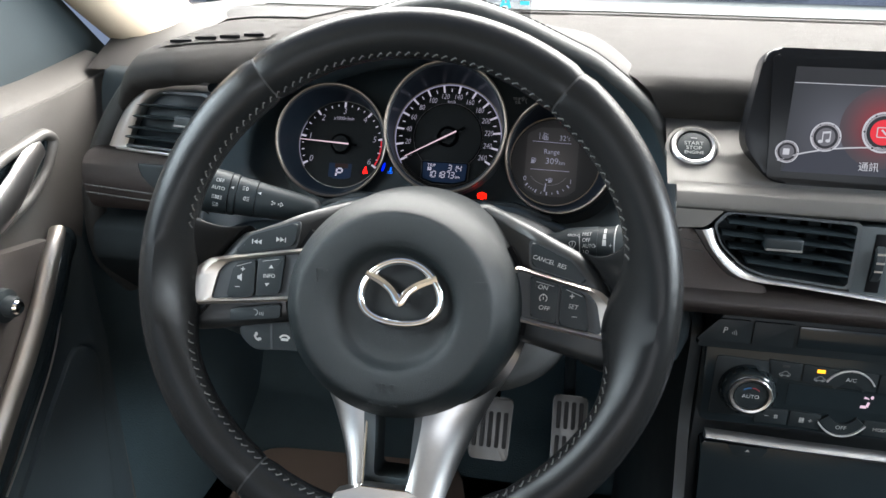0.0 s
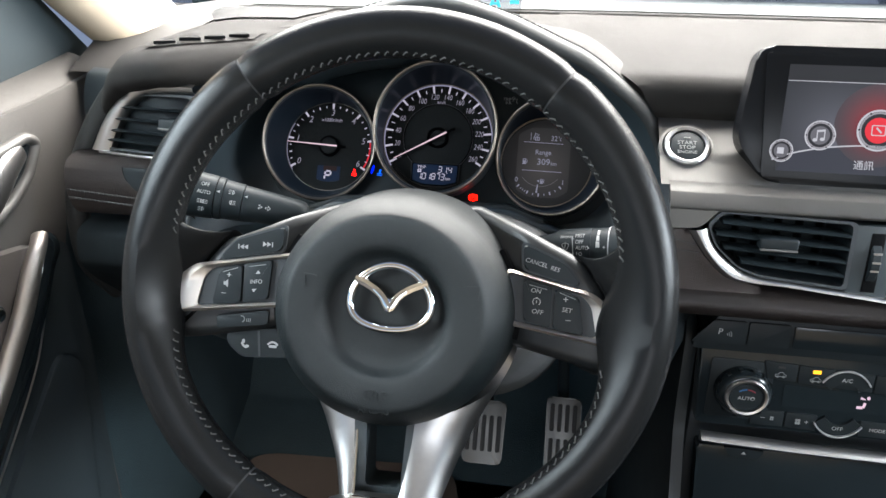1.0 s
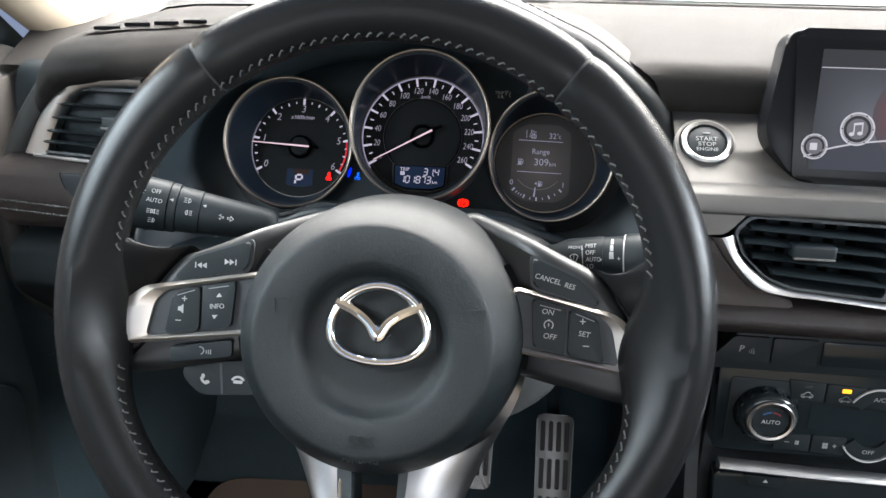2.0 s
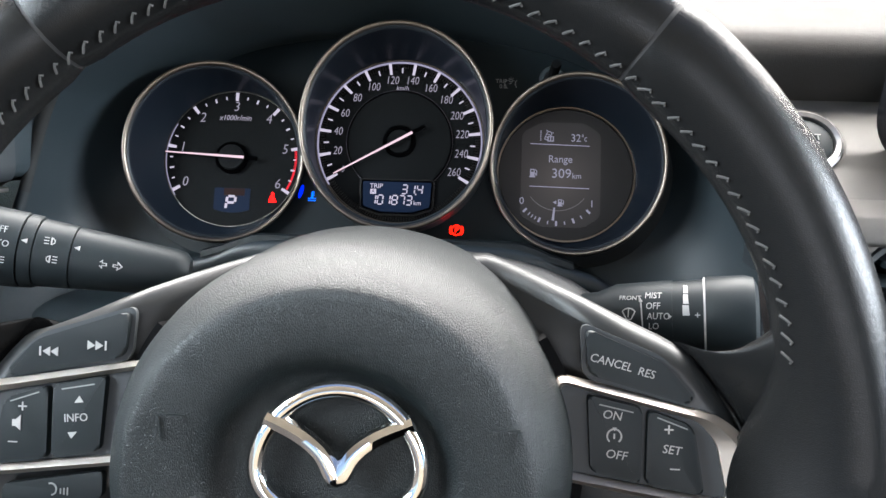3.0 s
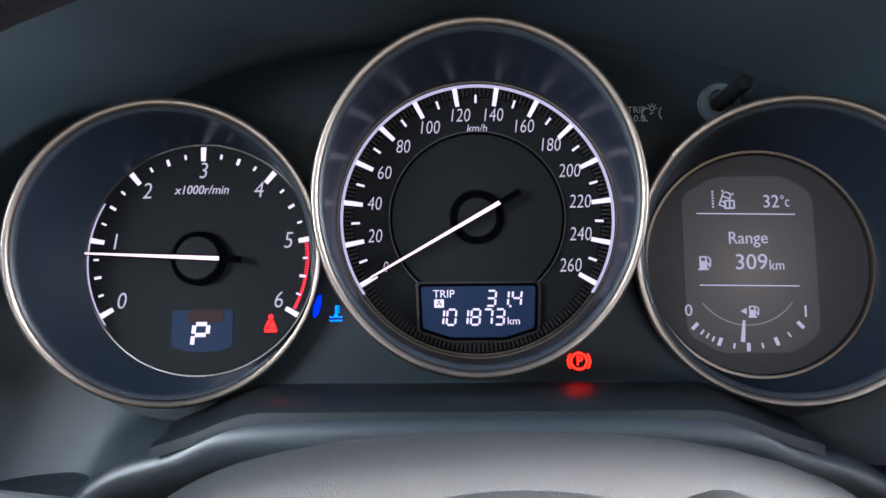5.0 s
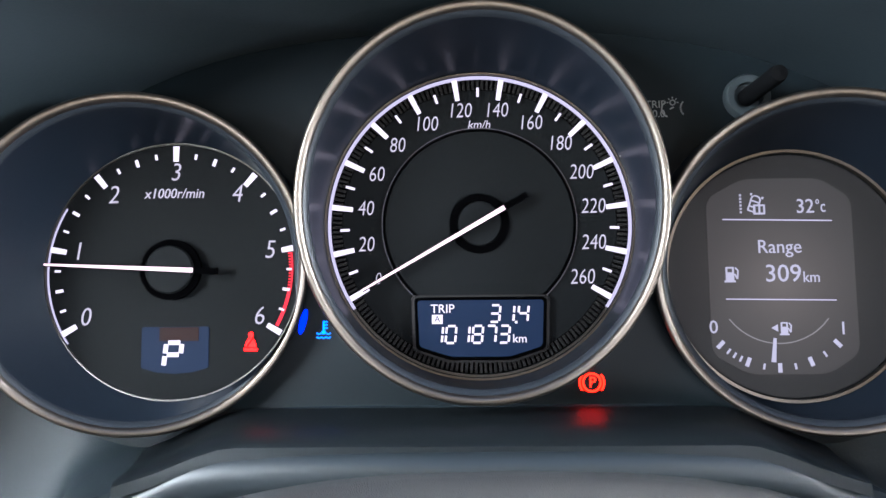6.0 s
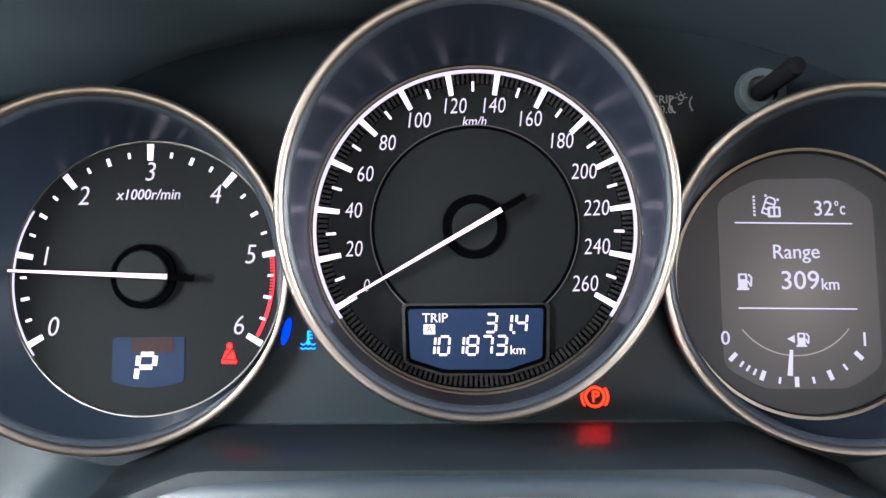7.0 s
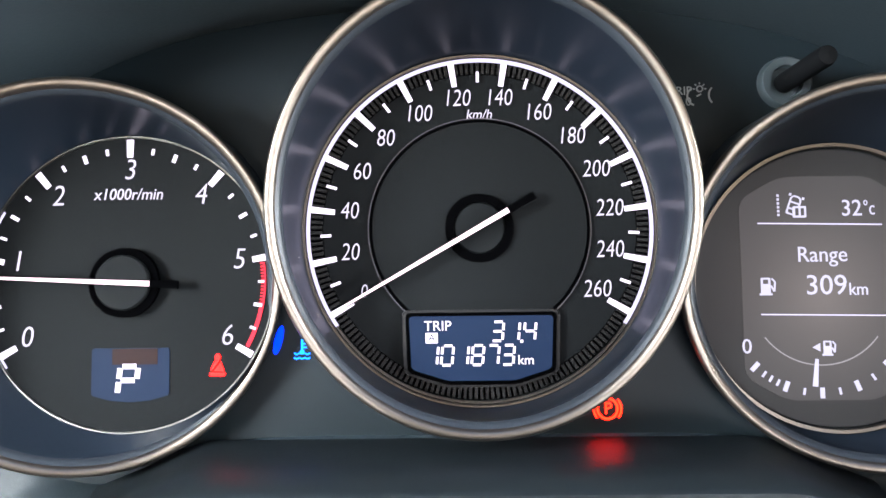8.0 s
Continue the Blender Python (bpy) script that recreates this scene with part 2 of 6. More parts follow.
def prism(points, z0, z1, bevel=0.0, seg=2, bm=None):
    """A flat outline (x, y) raised from z0 to z1, with a rounded upper rim."""
    bm = bm or bmesh.new()
    low = [bm.verts.new((x, y, z0)) for x, y in points]
    top = [bm.verts.new((x, y, z1)) for x, y in points]
    k = len(points)
    bm.faces.new(list(reversed(low)))
    cap = bm.faces.new(top)
    for i in range(k):
        bm.faces.new((low[i], low[(i + 1) % k], top[(i + 1) % k], top[i]))
    if bevel:
        bmesh.ops.bevel(bm, geom=list(cap.edges), offset=bevel, segments=seg, affect="EDGES", profile=0.6)
    return bm


def pillow(points, z0, z1, r, k=6):
    """A solid with a large rounded front edge, its outline shrunk ring by ring."""
    n = len(points)
    area = sum(points[i - 1][0] * points[i][1] - points[i][0] * points[i - 1][1] for i in range(n))
    inward = []
    for i in range(n):
        (ax, ay), (bx, by) = points[i - 1], points[(i + 1) % n]
        d = Vector((bx - ax, by - ay)).normalized() * (1 if area > 0 else -1)
        inward.append((-d.y, d.x))
    rings = [[(x, y, z0) for x, y in points]]
    for j in range(k + 1):
        a = math.pi / 2 * j / k
        off, z = r * (1 - math.cos(a)), z1 - r + r * math.sin(a)
        rings.append([(x + u * off, y + v * off, z) for (x, y), (u, v) in zip(points, inward)])
    bm = loft(rings, cap0=True, cap1=True)
    bmesh.ops.recalc_face_normals(bm, faces=bm.faces)
    return bm


def rounded(points, r, k=5):
    """An outline with its corners rounded to about r."""
    out = []
    n = len(points)
    for i in range(n):
        a, b, c = (Vector(points[(i + j) % n]) for j in (-1, 0, 1))
        u, v = (a - b), (c - b)
        d = min(r, u.length * 0.45, v.length * 0.45)
        p, q = b + u.normalized() * d, b + v.normalized() * d
        for s in range(k + 1):
            t = s / k
            out.append(tuple(p * (1 - t) ** 2 + b * 2 * t * (1 - t) + q * t * t))
    return out


def ellipse(cx, cy, rx, ry, n=48, a0=0.0, a1=360.0):
    full = abs(a1 - a0) >= 360
    k = n if full else n + 1
    return [(cx + rx * math.cos(radians(a0 + (a1 - a0) * i / n)), cy + ry * math.sin(radians(a0 + (a1 - a0) * i / n))) for i in range(k)]


def loft(rings, closed=True, bm=None, cap0=False, cap1=False):
    """A skin over rings of points of equal number."""
    bm = bm or bmesh.new()
    vs = [[bm.verts.new(p) for p in ring] for ring in rings]
    k = len(rings[0])
    for a, b in zip(vs, vs[1:]):
        for i in range(k if closed else k - 1):
            j = (i + 1) % k
            bm.faces.new((a[i], a[j], b[j], b[i]))
    if cap0:
        bm.faces.new(vs[0])
    if cap1:
        bm.faces.new(vs[-1])
    return bm


def revolve(profile, seg=64, cx=0.0, cy=0.0, bm=None, sy=1.0, caps=(False, False)):
    rings = [[(cx + r * math.cos(2 * math.pi * i / seg), cy + sy * r * math.sin(2 * math.pi * i / seg), z) for i in range(seg)] for r, z in profile]
    return loft(rings, bm=bm, cap0=caps[0], cap1=caps[1])


def sweep(path, section, closed=False, bm=None, up=(0, 0, 1), caps=True):
    """Carries a section (list of (a, b), or a function of 0..1) along a path; b runs along up."""
    bm = bm or bmesh.new()
    pts = [Vector(p) for p in path]
    n = len(pts)
    rings = []
    for i, p in enumerate(pts):
        if closed:
            d = pts[(i + 1) % n] - pts[i - 1]
        else:
            d = pts[min(i + 1, n - 1)] - pts[max(i - 1, 0)]
        d.normalize()
        side = d.cross(Vector(up)).normalized()
        top = side.cross(d).normalized()
        sec = section(i / max(1, n - 1)) if callable(section) else section
        rings.append([tuple(p + side * a + top * b) for a, b in sec])
    if closed:
        rings.append(rings[0])
        loft(rings, bm=bm)
        bmesh.ops.remove_doubles(bm, verts=bm.verts, dist=1e-7)
        return bm
    return loft(rings, bm=bm, cap0=caps, cap1=caps)


def disc(r, k=12, ry=None):
    return [(r * math.cos(2 * math.pi * i / k), (ry or r) * math.sin(2 * math.pi * i / k)) for i in range(k)]


def curve_points(points, k=8):
    """A smooth line through the points."""
    P = [Vector(p) for p in points]
    P = [P[0] * 2 - P[1]] + P + [P[-1] * 2 - P[-2]]
    out = []
    for i in range(1, len(P) - 2):
        a, b, c, d = P[i - 1:i + 3]
        for s in range(k):
            t = s / k
            out.append(0.5 * ((2 * b) + (c - a) * t + (2 * a - 5 * b + 4 * c - d) * t * t + (3 * b - a - 3 * c + d) * t ** 3))
    out.append(P[-2])
    return out


def bar(x0, y0, x1, y1, w, z, h=0.0003, bm=None, w1=None):
    """A thin raised stroke."""
    a, b = Vector((x0, y0)), Vector((x1, y1))
    s = (b - a).normalized()
    s = Vector((-s.y, s.x))
    w1 = w if w1 is None else w1
    pts = [a - s * w / 2, b - s * w1 / 2, b + s * w1 / 2, a + s * w / 2]
    return prism([tuple(p) for p in pts], z, z + h, bm=bm)


def band(outer, inner, z0, z1, bm=None):
    """A flat ring between two outlines of equal number of points."""
    o = lambda pts, z: [(x, y, z) for x, y in pts]
    bm = bm or bmesh.new()
    loft([o(inner, z0), o(inner, z1), o(outer, z1), o(outer, z0), o(inner, z0)], bm=bm)
    bmesh.ops.remove_doubles(bm, verts=bm.verts, dist=1e-8)
    return bm


def arc_band(cx, cy, r0, r1, a0, a1, z0, z1, n=32, bm=None):
    """Part of a flat ring; angles in degrees clockwise from the top."""
    bm = bm or bmesh.new()
    at = lambda r, a, z: (cx + r * math.sin(radians(a)), cy + r * math.cos(radians(a)), z)
    rings = []
    for i in range(n + 1):
        a = a0 + (a1 - a0) * i / n
        rings.append([at(r0, a, z0), at(r0, a, z1), at(r1, a, z1), at(r1, a, z0)])
    return loft(rings, bm=bm, cap0=True, cap1=True)


def lettering(name, body, size, mat, parent, x, y, z, align="CENTER", shear=0.0, wide=1.0, turn=0.0, thick=0.0001, label="", lean=0.0, weight=0.0):
    """Writing in Blender's own font, as a mesh, its middle line at y."""
    c = bpy.data.curves.new(name, "FONT")
    c.body, c.size, c.shear, c.extrude = body, size, shear, thick
    c.align_x, c.align_y = align, "CENTER"
    c.resolution_u, c.offset = 3, weight
    tmp = bpy.data.objects.new(name, c)
    scene.collection.objects.link(tmp)
    me = bpy.data.meshes.new_from_object(tmp)
    bpy.data.objects.remove(tmp)
    me.name = name
    me.materials.clear()
    me.materials.append(mat)
    ob = new(name, me)
    ob.parent = parent
    ob.matrix_local = pose(x, y, z, lean, 0, turn) @ Matrix.Diagonal((wide, 1, 1, 1))
    return tagged(ob, label)

# ---- the car's shell ----
CLUSTER = facing(0, 0, 0.80, 27)
WHEEL = facing(0.0077, -0.2787, 0.7544, 20.5) @ Matrix.Scale(1.06, 4)
DOOR_FRAME = Matrix(((0, 0, 1, -0.435), (1, 0, 0, 0), (0, 1, 0, 0), (0, 0, 0, 1)))

# floor, toe board and bulkhead in one bent sheet
floor_line = [(-2.3, 0.03), (0.40, 0.03), (0.52, 0.10), (0.66, 0.36), (0.70, 0.86)]
bm = loft([[(x, y, z) for y, z in floor_line] for x in (-0.62, 1.32)], closed=False)
bmesh.ops.solidify(bm, geom=bm.faces[:], thickness=0.02)
solid("floor", bm, CARPET, "black carpeted car floor with toe board and bulkhead", "floor", kind="structure")

bm = loft([[(x, y, z) for x, z in ((-0.62, 1.20), (-0.45, 1.29), (0.35, 1.33), (1.15, 1.29), (1.32, 1.20))] for y in (-2.05, -1.2, -0.42)], closed=False)
bmesh.ops.solidify(bm, geom=bm.faces[:], thickness=0.03)
solid("ceiling", bm, BEIGE, "beige cloth roof lining of the car", "ceiling", kind="structure")
# unseen closing wall, added; its beige gives the metal parts a warm reflection
bm = box(1.94, 0.04, 0.95, (0.35, -2.3, 0.48), 0.01)
solid("wall_rear", bm, BEIGE, "plain unseen wall closing the cabin's rear, beige for warm reflections", "wall", kind="structure")
bm = box(0.05, 3.0, 0.86, (1.31, -0.85, 0.43), 0.01)
solid("wall_passenger_side", bm, DOOR_PLASTIC, "grey passenger door lining", "wall", kind="structure")

bm = box(0.03, 0.90, 0.82, (-0.500, 0.32, 0.410), 0.005)
solid("wall_driver_side", bm, CARPET, "dark footwell side ahead of the door", "wall", kind="structure")

# windscreen and driver's window glass
bm = loft([[(-0.60, 0.60, 0.90), (0.35, 0.72, 0.90), (1.30, 0.60, 0.90)], [(-0.52, -0.30, 1.29), (0.35, -0.26, 1.33), (1.22, -0.30, 1.29)]], closed=False)
bmesh.ops.solidify(bm, geom=bm.faces[:], thickness=0.005)
ws = solid("windscreen", bm, WINDOW_GLASS, "clear laminated windscreen above the dashboard", "windscreen", kind="structure")
ws.visible_shadow = False
bm = loft([[(-0.50, 0.0, 0.89), (-0.50, -1.0, 0.89)], [(-0.47, -0.35, 1.24), (-0.47, -1.0, 1.26)]], closed=False)
bmesh.ops.solidify(bm, geom=bm.faces[:], thickness=0.004)
gl = solid("window_1", bm, WINDOW_GLASS, "closed driver's side window glass", "window", kind="structure")
gl.visible_shadow = False

# bonnet, wiper cowl and the pale forecourt outside
bm = loft([[(x, y, z - 0.03 * ((x - 0.35) / 0.8) ** 2) for x in np.linspace(-0.45, 1.15, 17)] for y, z in ((0.78, 0.84), (1.1, 0.87), (1.6, 0.82), (1.9, 0.72))], closed=False)
bmesh.ops.solidify(bm, geom=bm.faces[:], thickness=0.01)
solid("bonnet", bm, PAINT, "white painted bonnet beyond the windscreen", "bonnet")
bm = loft([[(x, y - 0.10 * ((x - 0.35) / 0.9) ** 2, z) for x in np.linspace(-0.58, 1.28, 21)] for y, z in ((0.56, 0.885), (0.62, 0.905), (0.68, 0.90), (0.80, 0.83))], closed=False)
bmesh.ops.solidify(bm, geom=bm.faces[:], thickness=0.008)
solid("wiper_cowl", bm, RUBBER, "black plastic wiper cowl under the windscreen", "cowl")
wip = thing("wiper", pose(0, 0, 0), "black wiper arm resting on the windscreen", "wiper")
part("arm", sweep(curve_points([(0.55, 0.71, 0.905), (0.25, 0.69, 0.925), (-0.05, 0.665, 0.925)]), disc(0.009, 8)), RUBBER, wip)
part("blade", sweep(curve_points([(0.60, 0.685, 0.922), (0.2, 0.672, 0.940), (-0.15, 0.64, 0.932)]), disc(0.006, 8)), RUBBER, wip)

bm = bmesh.new()
bmesh.ops.create_grid(bm, x_segments=8, y_segments=8, size=400, matrix=pose(0, 0, -0.45))
solid("ground", bm, material("pale_concrete", (0.42, 0.42, 0.41), 0.9, grain=0.002, size=60), "pale concrete forecourt round the car", "ground", kind="structure")

# driver's door
door = thing("door_1", DOOR_FRAME, "grey driver's door lining with chrome lever and trim", "door", kind="structure")
lining_line = [(-1.15, 0.805), (-0.119, 0.816), (-0.03, 0.826), (0.03, 0.836), (0.085, 0.846), (0.078, 0.823), (0.040, 0.796), (0.0145, 0.767), (-0.0095, 0.738), (-0.025, 0.707), (-0.033, 0.676), (-0.034, 0.650), (-0.02, 0.50), (0.0, 0.15), (-1.15, 0.15)]
part("lining", prism(lining_line, -0.05, 0.0, 0.008, 3), DOOR_PLASTIC, door, angle=50)
sill_rings = []
for y, z in ((-1.15, 0.802), (-0.6, 0.808), (-0.119, 0.813), (-0.03, 0.823), (0.03, 0.833), (0.09, 0.844)):
    sill_rings.append([(y, z - 0.01, -0.004), (y, z + 0.003, -0.006), (y, z + 0.010, -0.014), (y, z + 0.018, -0.035), (y, z + 0.024, -0.065), (y, z - 0.01, -0.068)])
part("sill", loft(sill_rings, cap0=True, cap1=True), DOOR_PLASTIC, door, angle=60)
handle_line = rounded([(-0.26, 0.735), (-0.128, 0.779), (-0.070, 0.790), (-0.056, 0.782), (-0.076, 0.752), (-0.106, 0.732), (-0.150, 0.716), (-0.26, 0.690)], 0.009)
grow = lambda pts, f, cx, cy: [(cx + (x - cx) * f, cy + (y - cy) * (1 + (f - 1) * 1.6)) for x, y in pts]
recess = part("handle_recess", prism(handle_line, -0.001, 0.002), GLOSS_BLACK, door, "dark handle recess")
part("bezel", sweep([Vector((x, y, 0.002)) for x, y in grow(handle_line, 1.04, -0.16, 0.748)], disc(0.0062, 12, 0.0075), closed=True, up=(0, 0, 1)), GREY_TRIM, recess, "satin grey handle bezel")
part("lever", sweep(curve_points([(-0.26, 0.708, 0.012), (-0.172, 0.730, 0.014), (-0.136, 0.749, 0.013), (-0.108, 0.768, 0.010), (-0.080, 0.781, 0.004)]), lambda t: disc(0.021 - 0.009 * t, 14, 0.006), up=(0, 0, 1)), SATIN, recess, "chrome door lever")
pull_line = [(-0.082, 0.688, 0.010), (-0.096, 0.681, 0.017), (-0.113, 0.665, 0.020), (-0.141, 0.624, 0.022), (-0.184, 0.572, 0.023), (-0.220, 0.532, 0.023), (-0.33, 0.405, 0.022)]
part("pull_trim", sweep(curve_points(pull_line), lambda t: disc(0.0062 + 0.0060 * min(1, 2.2 * t), 14, 0.009), up=(0, 0, 1)), SILVER, door, "satin silver curved pull trim")
part("surround_edge", sweep(curve_points([(-0.080, 0.686, 0.006), (-0.068, 0.680, 0.006), (-0.0665, 0.665, 0.006), (-0.077, 0.635, 0.006), (-0.1155, 0.553, 0.006), (-0.177, 0.481, 0.006), (-0.2235, 0.4356, 0.006)]), disc(0.0012, 6), up=(0, 0, 1)), SATIN, door)
part("trim_surround", sweep(curve_points([(y + 0.013 + 0.010 * min(1, i), z - 0.010, x - 0.008) for i, (y, z, x) in enumerate(pull_line)]), lambda t: disc(0.016, 12, 0.012), up=(0, 0, 1)), GLOSS_BLACK, door)
part("arm_rest", loft([[(y, z, x) for y, z in ((-0.085, 0.665), (-0.16, 0.580), (-0.25, 0.46), (-0.45, 0.38), (-1.1, 0.38), (-1.1, 0.70), (-0.25, 0.705), (-0.153, 0.690), (-0.10, 0.683))] for x in (0.0, 0.014)], cap0=True, cap1=True), ARMREST, door)
knob = part("mirror_switch", revolve([(0.0, 0.034), (0.009, 0.034), (0.0105, 0.031), (0.011, 0.024), (0.017, 0.022), (0.018, 0.016)], 32, -0.186, 0.644), HARD_BLACK, door)
part("switch_cap", revolve([(0.0, 0.038), (0.006, 0.037), (0.008, 0.033)], 24, -0.186, 0.644), CHROME, knob)
lettering("switch_letter", "R", 0.008, PRINT, knob, -0.171, 0.646, 0.0225)
part("lower_panel", prism(rounded([(-0.033, 0.662), (-0.062, 0.676), (-0.12, 0.60), (-0.20, 0.50), (-0.30, 0.40), (-0.45, 0.32), (-0.45, 0.15), (-0.02, 0.15), (-0.022, 0.50)], 0.01), -0.002, 0.004, 0.002), DOOR_LOWER, door, "dark lower door panel")
part("lower_pocket", prism(rounded([(-0.050, 0.520), (-0.085, 0.545), (-0.16, 0.47), (-0.25, 0.38), (-0.30, 0.16), (-0.075, 0.16)], 0.03), 0.002, 0.010, 0.004, 3), DOOR_LOWER, door, angle=60)

# front roof pillar and mirror triangle
pillar = thing("pillar", pose(0, 0, 0), "beige lined front roof pillar beside the windscreen", "pillar")
part("lining", sweep(curve_points([(-0.415, 0.22, 0.855), (-0.435, 0.15, 0.91), (-0.460, 0.05, 0.99), (-0.485, -0.12, 1.12), (-0.50, -0.38, 1.27)]), lambda t: disc(0.065 - 0.015 * t, 16, 0.045), up=(1, 0, 0.3)), BEIGE, pillar)
part("mirror_triangle", loft([[(x, y, z) for y, z in ((0.15, 0.85), (-0.34, 0.825), (-0.30, 0.93), (-0.16, 1.03), (-0.02, 0.99))] for x in (-0.500, -0.478)], cap0=True, cap1=True), UNDER, pillar)

# ---- floor things ----
solid("floor_mat", prism(rounded([(-0.43, -0.55), (0.06, -0.55), (0.03, 0.20), (-0.02, 0.42), (-0.43, 0.40)], 0.05), 0.032, 0.044, 0.004), MAT, "brown ribbed floor mat in the driver's footwell", "floor mat")


def pedal(name, m, w, h, bars, label):
    ped = thing(name, m, label, "pedal")
    part("plate", prism(rounded([(-w / 2, h / 2), (w / 2, h / 2), (w * 0.46, -h / 2), (-w * 0.46, -h / 2)], 0.010), -0.006, 0.0, 0.0015), STEEL, ped)
    for x, y0, y1 in bars:
        part("grip_bar", prism(rounded([(x - 0.0034, y0), (x + 0.0034, y0), (x + 0.0034, y1), (x - 0.0034, y1)], 0.003, 3), -0.001, 0.003, 0.0008), RUBBER, ped)
    part("stem", sweep([(0, h * 0.2, -0.012), (0, h * 0.5, -0.05), (0, h * 0.9 + 0.05, -0.16), (0, h + 0.10, -0.28)], disc(0.010, 10), up=(1, 0, 0)), HARD_BLACK, ped)
    return ped


pedal("brake_pedal", facing(0.050, 0.205, 0.290, 32), 0.068, 0.098, [(x, -0.030, 0.026) for x in (-0.024, -0.012, 0.0, 0.012, 0.024)], "brushed steel brake pedal with black rubber grips")
pedal("accelerator_pedal", facing(0.175, 0.225, 0.250, 30), 0.056, 0.175, [(x, y - 0.022, y + 0.022) for y in (-0.055, 0.0, 0.055) for x in (-0.018, -0.006, 0.006, 0.018)], "tall brushed steel accelerator pedal with black rubber grips")

# ---- dashboard: long rounded profiles across the car ----
dash = thing("dashboard", pose(0, 0, 0), "black soft-touch dashboard with brown leather pad and grey trim", "dashboard")


def hood_side(y, z):
    """How far out the hood reaches at a place on the dash."""
    if y > 0.07:
        return 0.120
    v = (z - 0.80) * math.cos(radians(27)) + y * math.sin(radians(27))
    return float(np.interp(v, [-0.02, 0.01, 0.034, 0.057, 0.075], [0.225, 0.212, 0.197, 0.171, 0.158]))


def profile(line, x0, x1, n=2, bulge=None, thick=0.006):
    """A rounded (y, z) profile carried across the car from x0 to x1."""
    pts = [tuple(p) for p in curve_points([(y, z, 0) for y, z in line], 6)]
    rings = []
    for i in range(n):
        t = i / (n - 1)
        x = x0 + (x1 - x0) * t
        dy, dz = bulge(t) if bulge else (0, 0)
        rings.append([(x, p[0] + dy, p[1] + dz) for p in pts])
    bm = loft(rings, closed=False)
    bmesh.ops.solidify(bm, geom=bm.faces[:], thickness=thick)
    return bm


# upper pad, from the driver's edge to the windscreen
right_line = [(p.x, p.y) for p in curve_points([(y, z, 0) for y, z in ((0.0, 0.836), (-0.046, 0.839), (-0.0555, 0.846), (-0.0575, 0.858), (-0.0560, 0.869), (-0.0505, 0.8770), (-0.040, 0.8818), (-0.012, 0.8862), (0.08, 0.898), (0.22, 0.912), (0.42, 0.926), (0.60, 0.928), (0.66, 0.905))], 6)]
bm = loft([[(hood_side(y, z) * (1 - f) + 1.28 * f, y, z) for y, z in right_line] for f in (0, 0.02, 0.06, 0.2, 0.5, 1)], closed=False)
bmesh.ops.solidify(bm, geom=bm.faces[:], thickness=0.006)
part("upper_pad", bm, SOFT_DASH, dash, angle=60)


def pad_drop(x, y):
    """How far the pad's front edge rises or falls along x; it fades out towards the windscreen."""
    t = min(1, max(0, (y - 0.02) / 0.26))
    return float(np.interp(x, [-0.352, -0.342, -0.332, -0.316, -0.298, -0.262, -0.20, -0.165], [-0.085, -0.055, -0.032, -0.014, -0.002, 0.005, 0.008, 0.008])) * (1 - t * t * (3 - 2 * t))


def pad_point(x, p):
    """A point of the pad's profile, carried to x: the front edge bends back at both ends."""
    near = max(0, min(1, (0.12 - p.x) / 0.1))
    g = max(0, min(1, (x + 0.25) / 0.075))
    return (x, p.x + near * (0.055 * max(0, (-0.275 - x) / 0.075) ** 1.5 + 0.075 * g * g * (3 - 2 * g)), p.y + pad_drop(x, p.x))


def pad_height(x, y):
    top = [pad_point(x, p) for p in pad_line[18:]]
    return float(np.interp(y, [q[1] for q in top], [q[2] for q in top]))


pad_line = curve_points([(-0.03, 0.846, 0), (-0.085, 0.849, 0), (-0.107, 0.857, 0), (-0.112, 0.868, 0), (-0.104, 0.879, 0), (-0.08, 0.888, 0), (0.0, 0.8965, 0), (0.15, 0.906, 0), (0.42, 0.919, 0), (0.60, 0.922, 0), (0.66, 0.90, 0)], 6)
bm = bmesh.new()
rows = []
for f in np.linspace(0, 1, 41):
    rows.append([pad_point(-0.333 * (1 - f) - hood_side(p.x + 0.075 * max(0, min(1, (0.12 - p.x) / 0.1)), p.y + 0.008) * f, p) for p in pad_line])
loft(rows, closed=False, bm=bm)
bmesh.ops.solidify(bm, geom=bm.faces[:], thickness=0.006)
part("upper_pad", bm, SOFT_DASH, dash, angle=80)
part("pad_corner", loft([[(x, y, z) for y, z in ((0.04, 0.848), (0.10, 0.880), (0.16, 0.896), (0.30, 0.910), (0.60, 0.918))] for x in (-0.445, -0.30)], closed=False), SOFT_DASH, dash)


def top_height(x, y):
    """The pad's top far from its front edge; the two sides differ a little and blend in the middle."""
    f = min(1, max(0, (x + 0.17) / 0.34))
    ys = (0.075, 0.11, 0.22, 0.42, 0.60, 0.66)
    return float(np.interp(y, ys, (0.901, 0.903, 0.910, 0.919, 0.922, 0.900))) * (1 - f) + float(np.interp(y, ys, (0.8975, 0.901, 0.912, 0.926, 0.928, 0.905))) * f


def top_sheet(y0, y1, x0, x1, lift, thick, n=13):
    """A sheet on the pad's top between two depths."""
    bm = loft([[(x, y, top_height(x, y) + lift) for y in np.linspace(y0, y1, 8)] for x in np.linspace(x0, x1, n)], closed=False)
    bmesh.ops.solidify(bm, geom=bm.faces[:], thickness=thick)
    return bm


